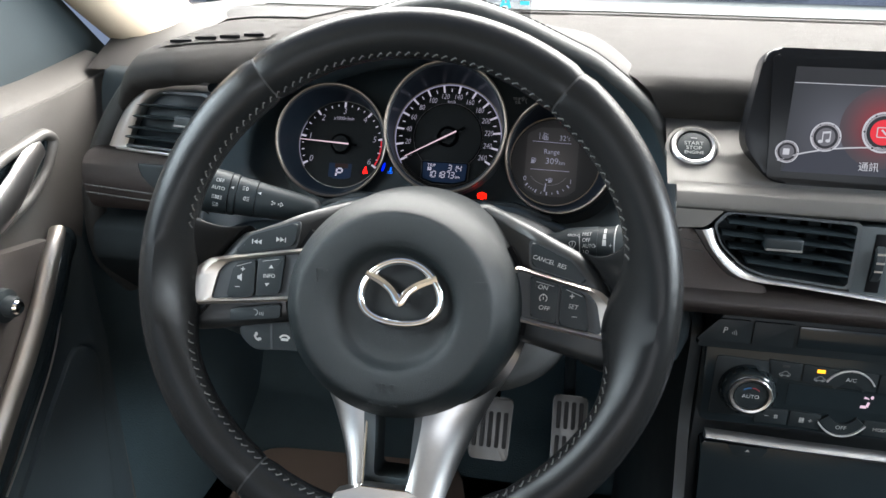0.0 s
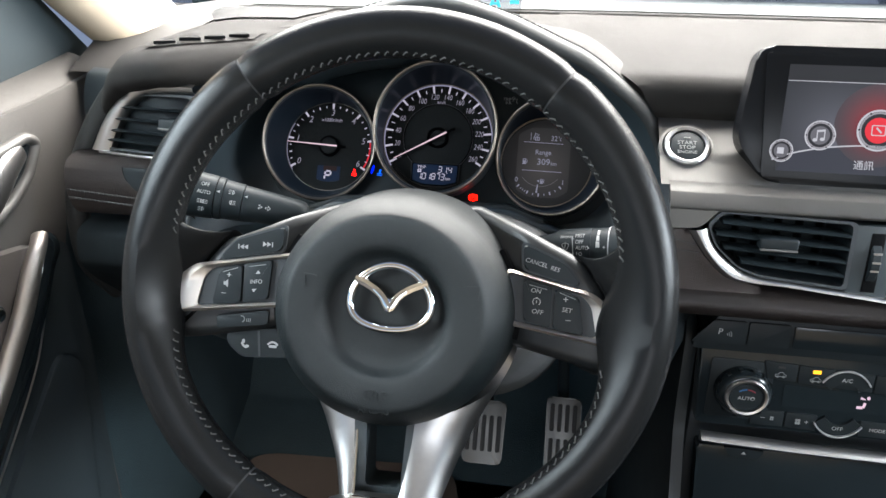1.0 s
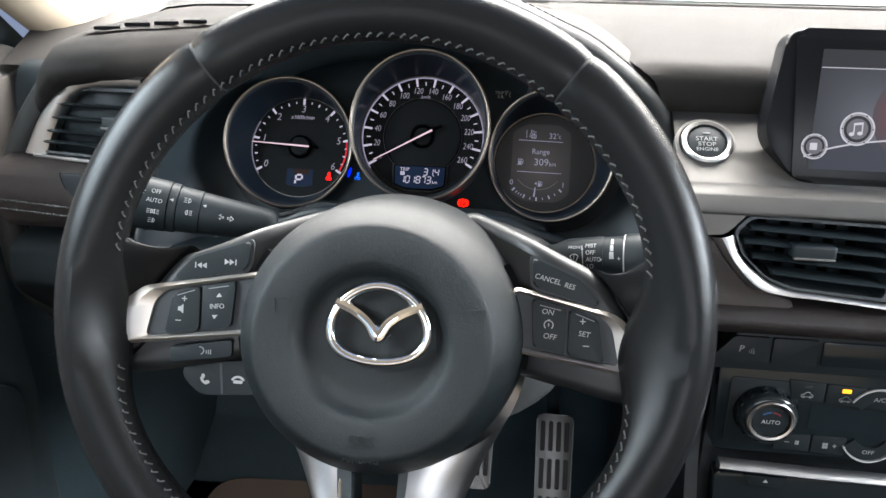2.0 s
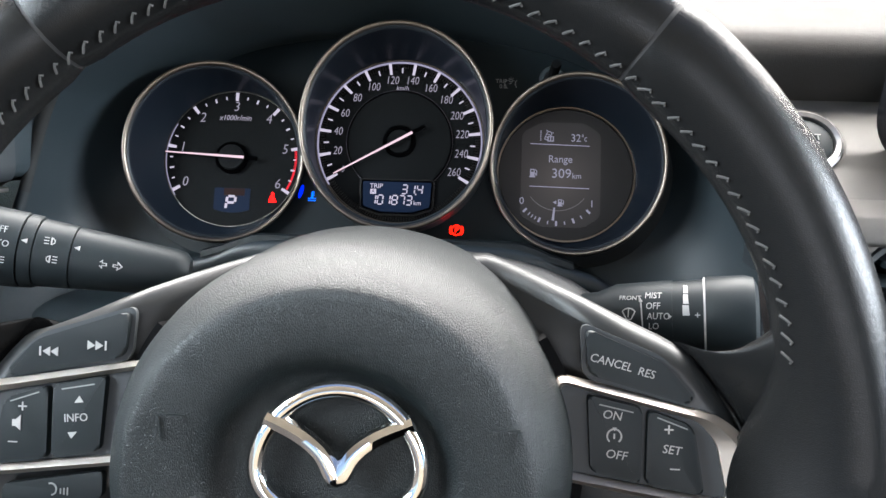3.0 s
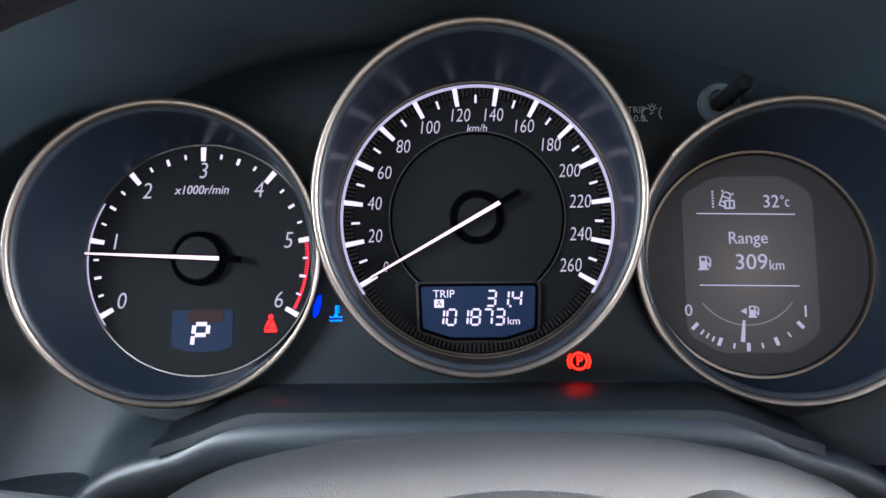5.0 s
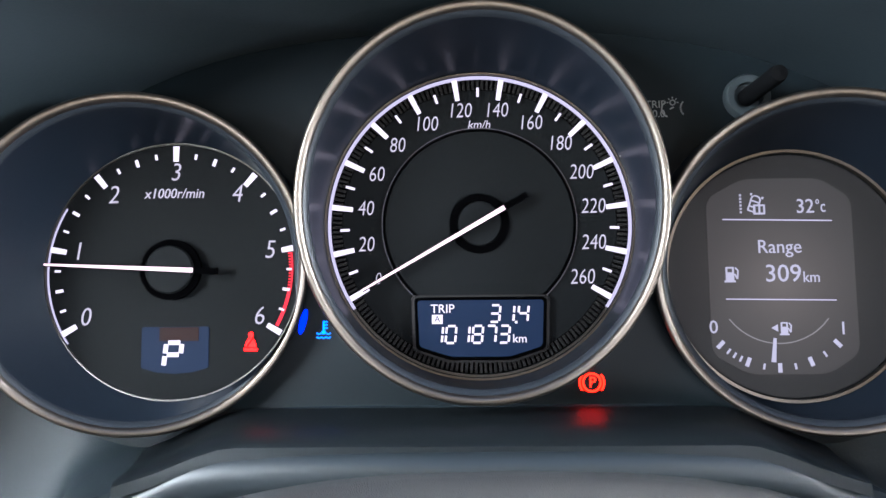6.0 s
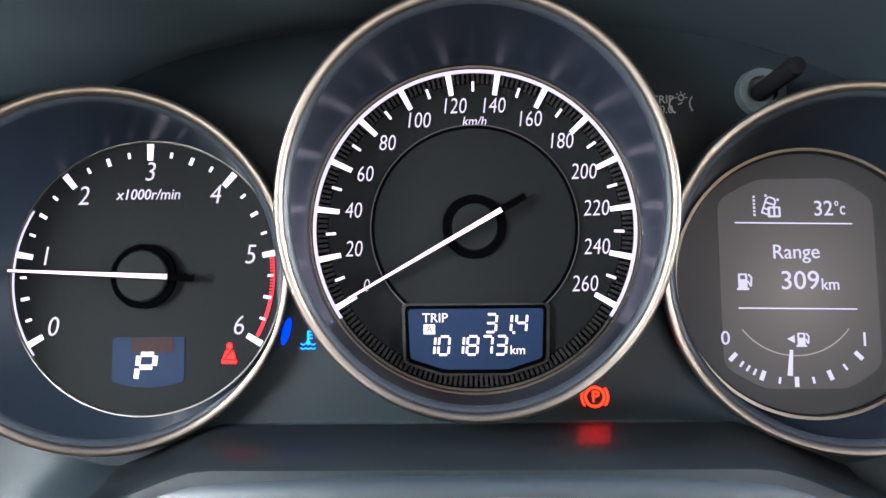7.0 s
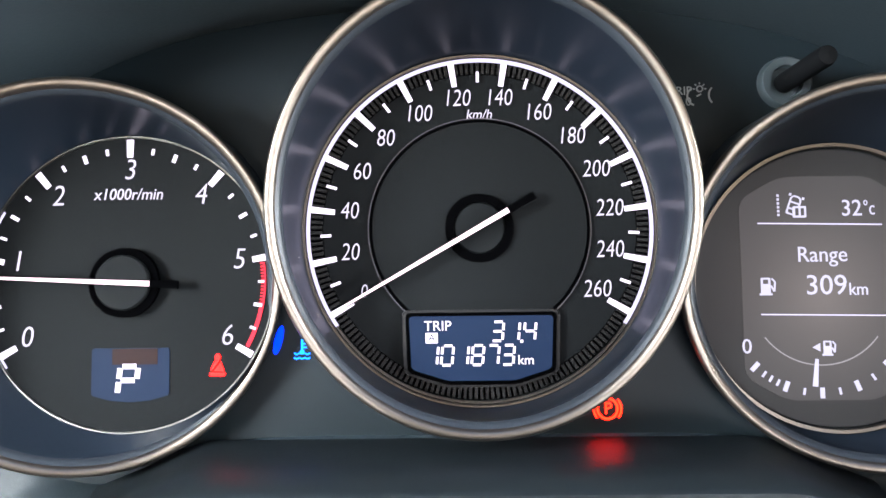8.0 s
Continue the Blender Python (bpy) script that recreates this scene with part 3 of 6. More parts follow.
part("upper_pad", top_sheet(0.075, 0.62, -0.170, 0.170, 0.0, 0.01), SOFT_DASH, dash, angle=60)
part("defroster_bead", top_sheet(0.276, 0.288, -0.34, 1.26, 0.0030, 0.004), SOFT_DASH, dash)
part("defroster_gap", top_sheet(0.288, 0.300, -0.34, 1.26, 0.0012, 0.002), VOID, dash)
part("defroster_panel", top_sheet(0.300, 0.585, -0.34, 1.26, 0.0036, 0.005), HARD_BLACK, dash, "dark defroster panel")
# defroster strip and loudspeaker grille, laid into the pad


def draped(front, back, lift, k=14):
    """A thin sheet on the pad between two lines in plan."""
    a, c = curve_points([(x, y, 0) for x, y in front], k), curve_points([(x, y, 0) for x, y in back], k)
    rows = [[p.lerp(q, f) for p, q in zip(a, c)] for f in (0, 0.25, 0.5, 0.75, 1)]
    bm = loft([[(p.x, p.y, pad_height(p.x, p.y) + lift) for p in row] for row in rows], closed=False)
    bmesh.ops.solidify(bm, geom=bm.faces[:], thickness=0.004)
    return bm


part("vent_strip", draped([(-0.276, -0.084), (-0.252, -0.086), (-0.222, -0.060), (-0.190, -0.015)], [(-0.276, -0.082), (-0.268, -0.068), (-0.235, -0.028), (-0.190, 0.022)], 0.0018), SOFT_DASH, dash, angle=70)
for x, y in ((-0.256, -0.076), (-0.238, -0.060), (-0.221, -0.042), (-0.205, -0.020)):
    part("vent_slot", prism([(-0.010, -0.005), (0.010, -0.005), (0.008, 0.007)], 0.0, 0.0030, 0.0004), VOID, dash, m=pose(x, y, pad_height(x, y) + 0.0018, 7, 0, 30))
part("speaker_grille", draped([(-0.345, 0.14), (-0.28, 0.115), (-0.19, 0.105)], [(-0.36, 0.27), (-0.28, 0.285), (-0.19, 0.28)], 0.0022), GRILLE, dash, "fine mesh loudspeaker grille")

# switch panel with a low grey face, then grey trim, vent shelf, brown pad
part("switch_panel", profile([(-0.02, 0.845), (-0.055, 0.842), (-0.105, 0.806), (-0.120, 0.797)], 0.215, 0.47, 4), GREY_TRIM, dash, "satin grey switch panel")
part("display_shelf", profile([(0.03, 0.845), (0.0, 0.822), (-0.035, 0.803), (-0.075, 0.798), (-0.118, 0.797)], 0.47, 1.28, 3), GREY_TRIM, dash, "satin grey shelf")
part("grey_trim", profile([(-0.112, 0.800), (-0.124, 0.7975), (-0.1350, 0.7880), (-0.1380, 0.7815), (-0.128, 0.7775)], 0.222, 1.28, 3), GREY_TRIM, dash, "satin grey trim strip")
part("trim_end", prism(rounded([(-0.03, 0.834), (-0.118, 0.799), (-0.137, 0.775), (-0.13, 0.752), (-0.03, 0.74)], 0.01), 0.0, 0.006, 0.002), MATT_BLACK, dash, m=Matrix(((0, 0, -1, 0.2278), (1, 0, 0, 0), (0, 1, 0, 0), (0, 0, 0, 1))))
part("brown_pad", profile([(-0.07, 0.714), (-0.128, 0.708), (-0.141, 0.699), (-0.141, 0.690), (-0.128, 0.679), (-0.095, 0.669), (-0.04, 0.664)], 0.232, 1.28, 3), BROWN, dash, "dark brown leather knee pad", angle=60)
UPRIGHT = Matrix(((1, 0, 0, 0), (0, 0, -1, 0), (0, 1, 0, 0), (0, 0, 0, 1)))
part("trim_cheek", prism(rounded([(0.2225, 0.7850), (0.2235, 0.7632), (0.2470, 0.7645), (0.2520, 0.7680), (0.2630, 0.7815), (0.2650, 0.7850)], 0.002), 0.10, 0.1368, 0.002, 3), GREY_TRIM, dash, "satin grey trim strip", m=UPRIGHT)
part("brown_pad_end", prism(rounded([(0.2255, 0.7615), (0.2405, 0.7615), (0.2480, 0.7500), (0.2560, 0.7395), (0.2740, 0.7215), (0.3000, 0.7150), (0.3100, 0.7120), (0.3100, 0.7040), (0.2800, 0.6990), (0.2340, 0.6930)], 0.004), 0.05, 0.1345, 0.004, 3), BROWN, dash, m=UPRIGHT, angle=40)
bm = bmesh.new()
for row in range(2):
    for i in range(5 + row):
        box(0.0030, 0.0012, 0.0010, (0.2290 + 0.0042 * i, -0.1350, 0.7530 - 0.0095 * row - (0.0010 - 0.0006 * row) * i), bm=bm)
tagged(part("stitching", bm, THREAD, dash), kind="stuff")
part("knee_panel", profile([(0.02, 0.712), (-0.075, 0.706), (-0.094, 0.690), (-0.088, 0.655), (-0.03, 0.60), (0.06, 0.52), (0.30, 0.47)], -0.372, 0.262, 3), UNDER, dash, angle=60)
part("console_side", prism(rounded([(-0.052, 0.640), (0.35, 0.55), (0.35, 0.05), (-0.35, 0.05), (-0.30, 0.28), (-0.10, 0.42), (-0.056, 0.52)], 0.03), 0, 0.012, 0.004), CONSOLE_GREY, dash, m=Matrix(((0, 0, 1, 0.272), (1, 0, 0, 0), (0, 1, 0, 0), (0, 0, 0, 1))))
part("console_core", box(0.62, 0.35, 0.62, (0.597, 0.12, 0.345), 0.01), MATT_BLACK, dash)

# driver's side of the dashboard: brown pad under the outer vent
part("outer_brown_pad", profile([(-0.05, 0.786), (-0.092, 0.782), (-0.104, 0.765), (-0.104, 0.745), (-0.090, 0.722), (-0.05, 0.715)], -0.366, -0.235, 3), BROWN, dash, "dark brown leather pad", angle=60)
bm = bmesh.new()
for row in (0.752, 0.744):
    for i in range(24):
        box(0.0042, 0.0012, 0.0012, (-0.360 + 0.005 * i, -0.1085, row - 0.00035 * i), bm=bm)
tagged(part("stitching", bm, THREAD, dash), kind="stuff")
end_line = curve_points([(-0.300, -0.034, 0.872), (-0.325, -0.052, 0.852), (-0.349, -0.058, 0.822), (-0.3690, -0.060, 0.790), (-0.3825, -0.062, 0.760), (-0.3900, -0.064, 0.733), (-0.3935, -0.064, 0.698), (-0.393, -0.058, 0.650), (-0.390, -0.02, 0.60)])
part("outer_end", sweep([p + Vector((0.006, 0, 0)) for p in end_line], disc(0.0115, 24, 0.0125), up=(1, 0, 0)), DARK_PAD, dash, angle=80)
# near-black sheet: the shade in the gap beside the door, put in as colour
part("end_gap_shade", loft([[(x + 0.006, y - 0.002, z), (x - 0.010, y + 0.012, z), (x - 0.045, y + 0.09, z)] for x, y, z in end_line], closed=False), VOID, dash, angle=80)


def crescent(outer, inner, z):
    """A raised strip between two lines."""
    a, b = curve_points([(x, y, z) for x, y in outer], 6), curve_points([(x, y, z) for x, y in inner], 6)
    up = Vector((0, 0, 0.0045))
    dn = Vector((0, 0, -0.008))
    return loft([[p + dn for p in a], a, [p.lerp(q, 0.35) + up for p, q in zip(a, b)], [p.lerp(q, 0.75) + up * 0.8 for p, q in zip(a, b)], b, [q + dn for q in b]], closed=False)


def air_vent(m, outline, chrome, slats, w, knob_at, label):
    """A louvred outlet: dark box, chrome edge strip, slats and a slider."""
    v = thing("air_vent", m, label, "air vent")
    back = [(x, y, -0.055) for x, y in outline]
    front = [(x, y, 0.0) for x, y in outline]
    part("duct", loft([back, front], cap0=True), UNDER, v)
    cx, cy = sum(p[0] for p in outline) / len(outline), sum(p[1] for p in outline) / len(outline)
    rim = [(cx + (x - cx) * 1.05, cy + (y - cy) * 1.09) for x, y in outline]
    part("rim", band(rim, outline, -0.01, 0.0015), MATT_BLACK, v)
    part("chrome_edge", crescent(*chrome, 0.001), SATIN, v, "satin chrome edge strip", angle=50)
    for x0, x1, y, slope in slats:
        bm = sweep([(x0, y, -0.006), ((x0 + x1) / 2, y + slope, -0.005), (x1, y + 2 * slope, -0.006)], [(0.0013, -0.011), (0.0016, 0.008), (0.0, 0.011), (-0.0016, 0.008), (-0.0013, -0.011)], up=(0, 0, 1))
        part("slat", bm, BUTTON, v)
    for i in range(5):
        x = -w / 2 + w * (i + 0.5) / 5
        part("rear_vane", box(0.0018, 0.055, 0.016, (x, 0, -0.042), 0.0004), VOID, v)
    if knob_at:
        k = part("slider", box(0.031, 0.0105, 0.013, (*knob_at, 0.003), 0.0025, 3), BUTTON, v)
        part("slider_strip", box(0.030, 0.002, 0.004, (knob_at[0], knob_at[1] - 0.0048, 0.0085), 0.0008), GREY_TRIM, k)
    return v


# centre vent: its frame stands on the shelf between grey trim and brown pad
VENT_C = facing(0.3255, -0.1365, 0.7465, 4)
out_c = rounded([(-0.0680, 0.0200), (-0.0580, 0.0320), (0.0460, 0.0290), (0.0470, -0.0260), (-0.0220, -0.0205), (-0.0405, -0.0140), (-0.0600, 0.0030)], 0.005)
chrome_c = ([(-0.085, 0.0155), (-0.069, -0.0060), (-0.051, -0.0235), (-0.030, -0.0285), (0.0047, -0.0305), (0.075, -0.0370), (0.30, -0.0590)], [(-0.0697, 0.0184), (-0.0620, 0.0013), (-0.0408, -0.0164), (-0.022, -0.0228), (0.0041, -0.0254), (0.075, -0.0325), (0.30, -0.0545)])
air_vent(VENT_C, out_c, chrome_c, [(-0.058, 0.045, 0.0240, -0.0026), (-0.062, 0.045, 0.0135, -0.0030), (-0.054, 0.045, 0.0020, -0.0030), (-0.038, 0.045, -0.0100, -0.0030)], 0.09, (-0.012, 0.0095), "black louvred dashboard vent with satin chrome edge")
tw = thing("vent_thumbwheel", VENT_C @ pose(0.066, -0.003, 0), "ribbed black vent thumbwheel in a grey plate", "thumbwheel")
part("plate", box(0.034, 0.064, 0.010, (0, 0, -0.004), 0.002), HARD_BLACK, tw)
part("slot", box(0.011, 0.052, 0.002, (0.001, 0, 0.0008), 0.0008), VOID, tw)
part("wheel", revolve([(0.0, -0.004), (0.026, -0.004), (0.027, -0.003), (0.027, 0.003), (0.026, 0.004), (0.0, 0.004)], 36), BUTTON, tw, m=pose(0.001, 0, -0.020, 0, 90, 0))
for k in (-1, 0, 1):
    part("rib", box(0.0065, 0.0016, 0.0012, (0.001, 0.0075 * k + 0.002, 0.0068 - 0.0008 * abs(k))), SATIN, tw)
part("dark_panel", box(0.20, 0.062, 0.01, (0.120, 0.0, -0.003), 0.002), GLOSS_BLACK, tw)

# outer vent by the driver's door
VENT_L = facing(-0.270, -0.083, 0.818, 10, -12)
out_l = rounded([(-0.062, -0.024), (-0.044, 0.012), (-0.020, 0.026), (0.044, 0.028), (0.044, -0.028), (-0.060, -0.029)], 0.010)
chrome_l = ([(-0.083, -0.033), (-0.068, -0.004), (-0.046, 0.024), (-0.018, 0.0375), (0.02, 0.0405), (0.046, 0.041)], [(-0.0595, -0.033), (-0.0490, -0.008), (-0.0345, 0.0130), (-0.0150, 0.0262), (0.02, 0.0308), (0.046, 0.032)])
air_vent(VENT_L, out_l, chrome_l, [(-0.042, 0.043, 0.013, 0.0006), (-0.048, 0.043, 0.001, 0.0004), (-0.054, 0.043, -0.011, 0.0002), (-0.058, 0.043, -0.021, 0.0001)], 0.09, (0.024, 0.001), "black louvred outer vent with satin chrome edge beside the door")
part("lower_strip", box(0.115, 0.003, 0.012, (-0.012, -0.034, 0.0), 0.001), LEG_SILVER, bpy.data.objects["air_vent.001"])
lever = thing("vent_lever_plate", facing(-0.266, -0.103, 0.765, 4), "dark grey half-round vent lever plate", "lever plate")
part("plate", prism(ellipse(0, 0.012, 0.034, 0.030, 24, 180, 360), 0, 0.003, 0.001), BUTTON, lever)
part("edge", band(ellipse(0, 0.012, 0.036, 0.032, 24, 180, 360), ellipse(0, 0.012, 0.034, 0.030, 24, 180, 360), 0, 0.0015), VOID, lever)
part("mark", box(0.004, 0.010, 0.002, (0.006, -0.002, 0.0035), 0.0005), SATIN, lever)

part("vent_surround", profile([(-0.055, 0.862), (-0.070, 0.855), (-0.080, 0.835), (-0.084, 0.800), (-0.080, 0.782)], -0.372, -0.228, 8, lambda t: (0.036 * (1 - t) ** 1.3 + 0.02 * max(0, t - 0.8) * 5, 0)), LINER, dash)
# engine start button
start = thing("start_button", facing(0.2385, -0.083, 0.8215, 46) @ Matrix.Scale(0.92, 4), "grey engine start button with a satin silver ring", "start button")
# near-black band drawn as the shadow round the silver ring
part("shadow_gap", revolve([(0.0232, 0.0022), (0.0222, 0.0026), (0.0216, 0.0010)], 48), VOID, start)
part("collar", revolve([(0.0265, -0.004), (0.0262, 0.001), (0.0235, 0.0025), (0.0205, 0.001), (0.0205, -0.004)], 48), GREY_TRIM, start)
part("ring", revolve([(0.0222, 0.001), (0.0215, 0.0055), (0.0195, 0.0072), (0.0172, 0.006), (0.0165, 0.001)], 48), LEG_SILVER, start, "satin silver ring")
part("cap", revolve([(0.0165, 0.0), (0.0160, 0.0042), (0.0145, 0.0050), (0.0, 0.0046)], 40), BUTTON, start)
for i, w in enumerate(("START", "STOP", "ENGINE")):
    lettering("start_writing", w, 0.0058 if i < 2 else 0.0048, PRINT_DIM, start, 0.0, 0.0025 - 0.0053 * i, 0.0052, wide=1.1)
part("lamp_bar", box(0.006, 0.0010, 0.0004, (0, 0.0085, 0.0052)), PRINT_DIM, start)

# ---- infotainment display ----
SCREEN = facing(0.4255, -0.0990, 0.8555, 14, 0) @ Matrix.Scale(0.955, 4)
disp = thing("infotainment_display", SCREEN, "black upright display showing a grey menu with round icons", "display")
shell = rounded([(-0.146, 0.062), (0.135, 0.062), (0.135, -0.060), (-0.128, -0.060), (-0.158, -0.022)], 0.014)
part("shell", prism(shell, -0.022, 0.0, 0.004, 3), SCREEN_BLACK, disp)
part("glass_face", prism(rounded([(-0.140, 0.056), (0.130, 0.056), (0.130, -0.055), (-0.134, -0.055)], 0.006), 0.0, 0.0012, 0.0006), SCREEN_BLACK, disp)
part("foot", box(0.16, 0.03, 0.04, (0.06, -0.052, -0.040), 0.006), SCREEN_BLACK, disp)
sx0 = -0.094
scr = part("picture", prism([(sx0, 0.046), (0.118, 0.046), (0.118, -0.047), (sx0 - 0.003, -0.047)], 0.0013, 0.0018), SCREEN_PICTURE, disp, "lit grey menu picture", m=Matrix.Translation((-0.0255, 0, 0)))
part("header_line", bar(sx0, 0.032, 0.118, 0.032, 0.0006, 0.0019), SCREEN_LIGHT, scr)
part("status_field", prism([(sx0, 0.046), (0.118, 0.046), (0.118, 0.0325), (sx0, 0.0325)], 0.0018, 0.0020), STATUS_GREY, scr)
arc = [(-0.101 + 0.0115 * i, -0.0375 + 0.0160 * math.sin(math.pi * (i / 18.0) ** 0.8)) for i in range(19)]
bm = bmesh.new()
for a, b in zip(arc, arc[1:]):
    bar(*a, *b, 0.0012, 0.0019, bm=bm)
part("menu_arc", bm, SCREEN_LIGHT, scr)
part("menu_hill", prism([p for p in arc if sx0 <= p[0] <= 0.118] + [(0.118, -0.047), (sx0 - 0.002, -0.047)], 0.0016, 0.00184), SCREEN_HILL, scr)
for k, (x, y, r) in enumerate(((-0.0938, -0.0293, 0.0100), (-0.0627, -0.0145, 0.0130), (-0.0152, -0.0080, 0.0180))):
    if k == 2:
        part("icon_glow", prism(ellipse(x, y + 0.004, 0.037, 0.036, 48), 0.00185, 0.00195), SCREEN_RED_DIM, scr)
    ic = part("menu_icon", prism(ellipse(x, y, r, r, 40), 0.0020, 0.0022), ICON_DARK, scr)
    part("icon_disc", prism(ellipse(x, y, r * 0.62, r * 0.62, 32), 0.0022, 0.0024), SCREEN_RED if k == 2 else ICON_GREY, ic)
    part("icon_ring", band(ellipse(x, y, r, r, 40), ellipse(x, y, r * 0.91, r * 0.91, 40), 0.0022, 0.0027), SCREEN_LIGHT, ic)
    part("icon_ring", band(ellipse(x, y, r * 0.89, r * 0.89, 40), ellipse(x, y, r * 0.80, r * 0.80, 40), 0.0022, 0.0025), ICON_PALE, ic)
    for a in range(0, 360, 60):
        part("ring_dot", prism(ellipse(x + r * 0.9 * math.cos(radians(a)), y + r * 0.9 * math.sin(radians(a)), r * 0.05, r * 0.05, 8), 0.0027, 0.0029), ICON_DARK, ic)
bm = prism(ellipse(-0.0695, -0.0155, 0.0024, 0.0018, 16), 0.0024, 0.0027)
prism(ellipse(-0.0620, -0.0145, 0.0024, 0.0018, 16), 0.0024, 0.0027, bm=bm)
bar(-0.0676, -0.0155, -0.0676, -0.0055, 0.0010, 0.0024, bm=bm)
bar(-0.0601, -0.0145, -0.0601, -0.0045, 0.0010, 0.0024, bm=bm)
bar(-0.0680, -0.0060, -0.0597, -0.0050, 0.0022, 0.0024, bm=bm)
bmesh.ops.transform(bm, matrix=Matrix.Translation((-0.0627, -0.0145, 0)) @ Matrix.Diagonal((0.82, 0.82, 1, 1)) @ Matrix.Translation((0.0645, 0.0105, 0)), verts=bm.verts[:])
part("note_symbol", bm, SCREEN_LIGHT, scr)
bm = band(rounded([(-0.025, 0.002), (-0.007, 0.002), (-0.007, -0.012), (-0.025, -0.012)], 0.002), rounded([(-0.0238, 0.0008), (-0.0082, 0.0008), (-0.0082, -0.0108), (-0.0238, -0.0108)], 0.0015), 0.0024, 0.0027)
bar(-0.019, -0.0015, -0.0125, -0.008, 0.0022, 0.0024, bm=bm)
bmesh.ops.transform(bm, matrix=Matrix.Translation((-0.0152, -0.0080, 0)) @ Matrix.Diagonal((0.66, 0.66, 1, 1)) @ Matrix.Translation((0.016, 0.005, 0)), verts=bm.verts[:])
part("phone_symbol", bm, SCREEN_LIGHT, scr)
part("square_symbol", box(0.0055, 0.0055, 0.0004, (-0.0945, -0.0293, 0.0026), 0.0001), SCREEN_LIGHT, scr)
lettering("menu_writing", "通訊", 0.0087, SCREEN_LIGHT, scr, -0.0238, -0.0393, 0.0022)

# ---- button row and climate panel ----
row = thing("switch_row", facing(0.3956, -0.0882, 0.6448, 6), "row of flat black dashboard switches", "switch row")
part("base", prism(rounded([(-0.128, -0.020), (-0.104, 0.0165), (0.22, 0.0165), (0.22, -0.020)], 0.008), -0.01, -0.001, 0.001), BUTTON, row)
part("switch", prism(rounded([(-0.128, -0.0125), (-0.108, 0.0115), (-0.077, 0.0115), (-0.077, -0.0125)], 0.003), -0.001, 0.002, 0.0008), BUTTON, row)
part("switch", prism(rounded([(-0.075, -0.0125), (-0.075, 0.0115), (-0.037, 0.0115), (-0.037, -0.0125)], 0.002), -0.001, 0.002, 0.0008), BUTTON, row)
part("display_strip", prism(rounded([(-0.033, -0.0115), (-0.033, 0.0105), (0.20, 0.0105), (0.20, -0.0115)], 0.002), -0.001, 0.0012, 0.0005), GLOSS_BLACK, row)
lettering("switch_letter", "P", 0.0085, PRINT, row, -0.1015, 0.0, 0.0022, shear=0.1)
bm = bmesh.new()
for i in range(3):
    arc_band(-0.0965, -0.0028, 0.0020 + 0.0018 * i, 0.0027 + 0.0018 * i, 50, 105, 0.0021, 0.0024, 8, bm=bm)
part("sensor_symbol", bm, PRINT_DIM, row)

HV = facing(0.3775, -0.0886, 0.5830, 4) @ Matrix.Diagonal((0.97, 0.90, 0.97, 1))
clim = thing("climate_panel", HV, "gloss black climate control panel with round chrome dial", "climate panel")
part("body", prism(rounded([(-0.100, 0.052), (0.24, 0.052), (0.24, -0.046), (-0.096, -0.046)], 0.006), -0.02, 0.0, 0.002), GLOSS_BLACK, clim)
# short satin bar imitates the highlight at the left of the top edge
part("top_edge_highlight", bar(-0.098, 0.0505, -0.060, 0.0495, 0.0012, 0.0006), SATIN, clim)
part("face", prism(rounded([(-0.088, 0.036), (-0.026, 0.034), (-0.026, -0.036), (-0.088, -0.036)], 0.004), 0.0, 0.0012, 0.0005), BUTTON, clim)
dial_b = part("temperature_dial", revolve([(0.0285, 0.001), (0.0280, 0.006), (0.0255, 0.014), (0.0215, 0.017), (0.0, 0.017)], 56, -0.0545, 0.0), GLOSS_BLACK, clim, "gloss black temperature dial")
part("dial_ring", revolve([(0.0212, 0.016), (0.0210, 0.0195), (0.0196, 0.0210), (0.0174, 0.0204), (0.0170, 0.017)], 56, -0.0545, 0.0), SATIN, dial_b, "satin chrome ring")
part("dial_cap", revolve([(0.0170, 0.0175), (0.0161, 0.0188), (0.0, 0.0192)], 48, -0.0545, 0.0), BUTTON, dial_b)
for i in range(14):
    a = 360 * i / 14
    part("dial_grip", box(0.0012, 0.004, 0.010, (0, 0, 0), 0.0003), GLOSS_BLACK, dial_b, m=pose(-0.0545 + 0.0278 * math.cos(radians(a)), 0.0278 * math.sin(radians(a)), 0.008, 0, 0, a))
lettering("dial_writing", "AUTO", 0.0060, PRINT, dial_b, -0.0545, -0.001, 0.0194)
part("cold_mark", arc_band(-0.0545, -0.002, 0.0108, 0.0120, -42, -3, 0.0190, 0.0195, 10), glow("cold_blue_print", (0.10, 0.28, 0.60), 0.25), dial_b)
part("warm_mark", arc_band(-0.0545, -0.002, 0.0108, 0.0120, 3, 42, 0.0190, 0.0195, 10), glow("warm_red_print", (0.55, 0.12, 0.15), 0.2), dial_b)
KEY_FIELD = Matrix.Translation((-0.0125, 0, 0)) @ Matrix.Diagonal((0.77, 1, 1, 1))
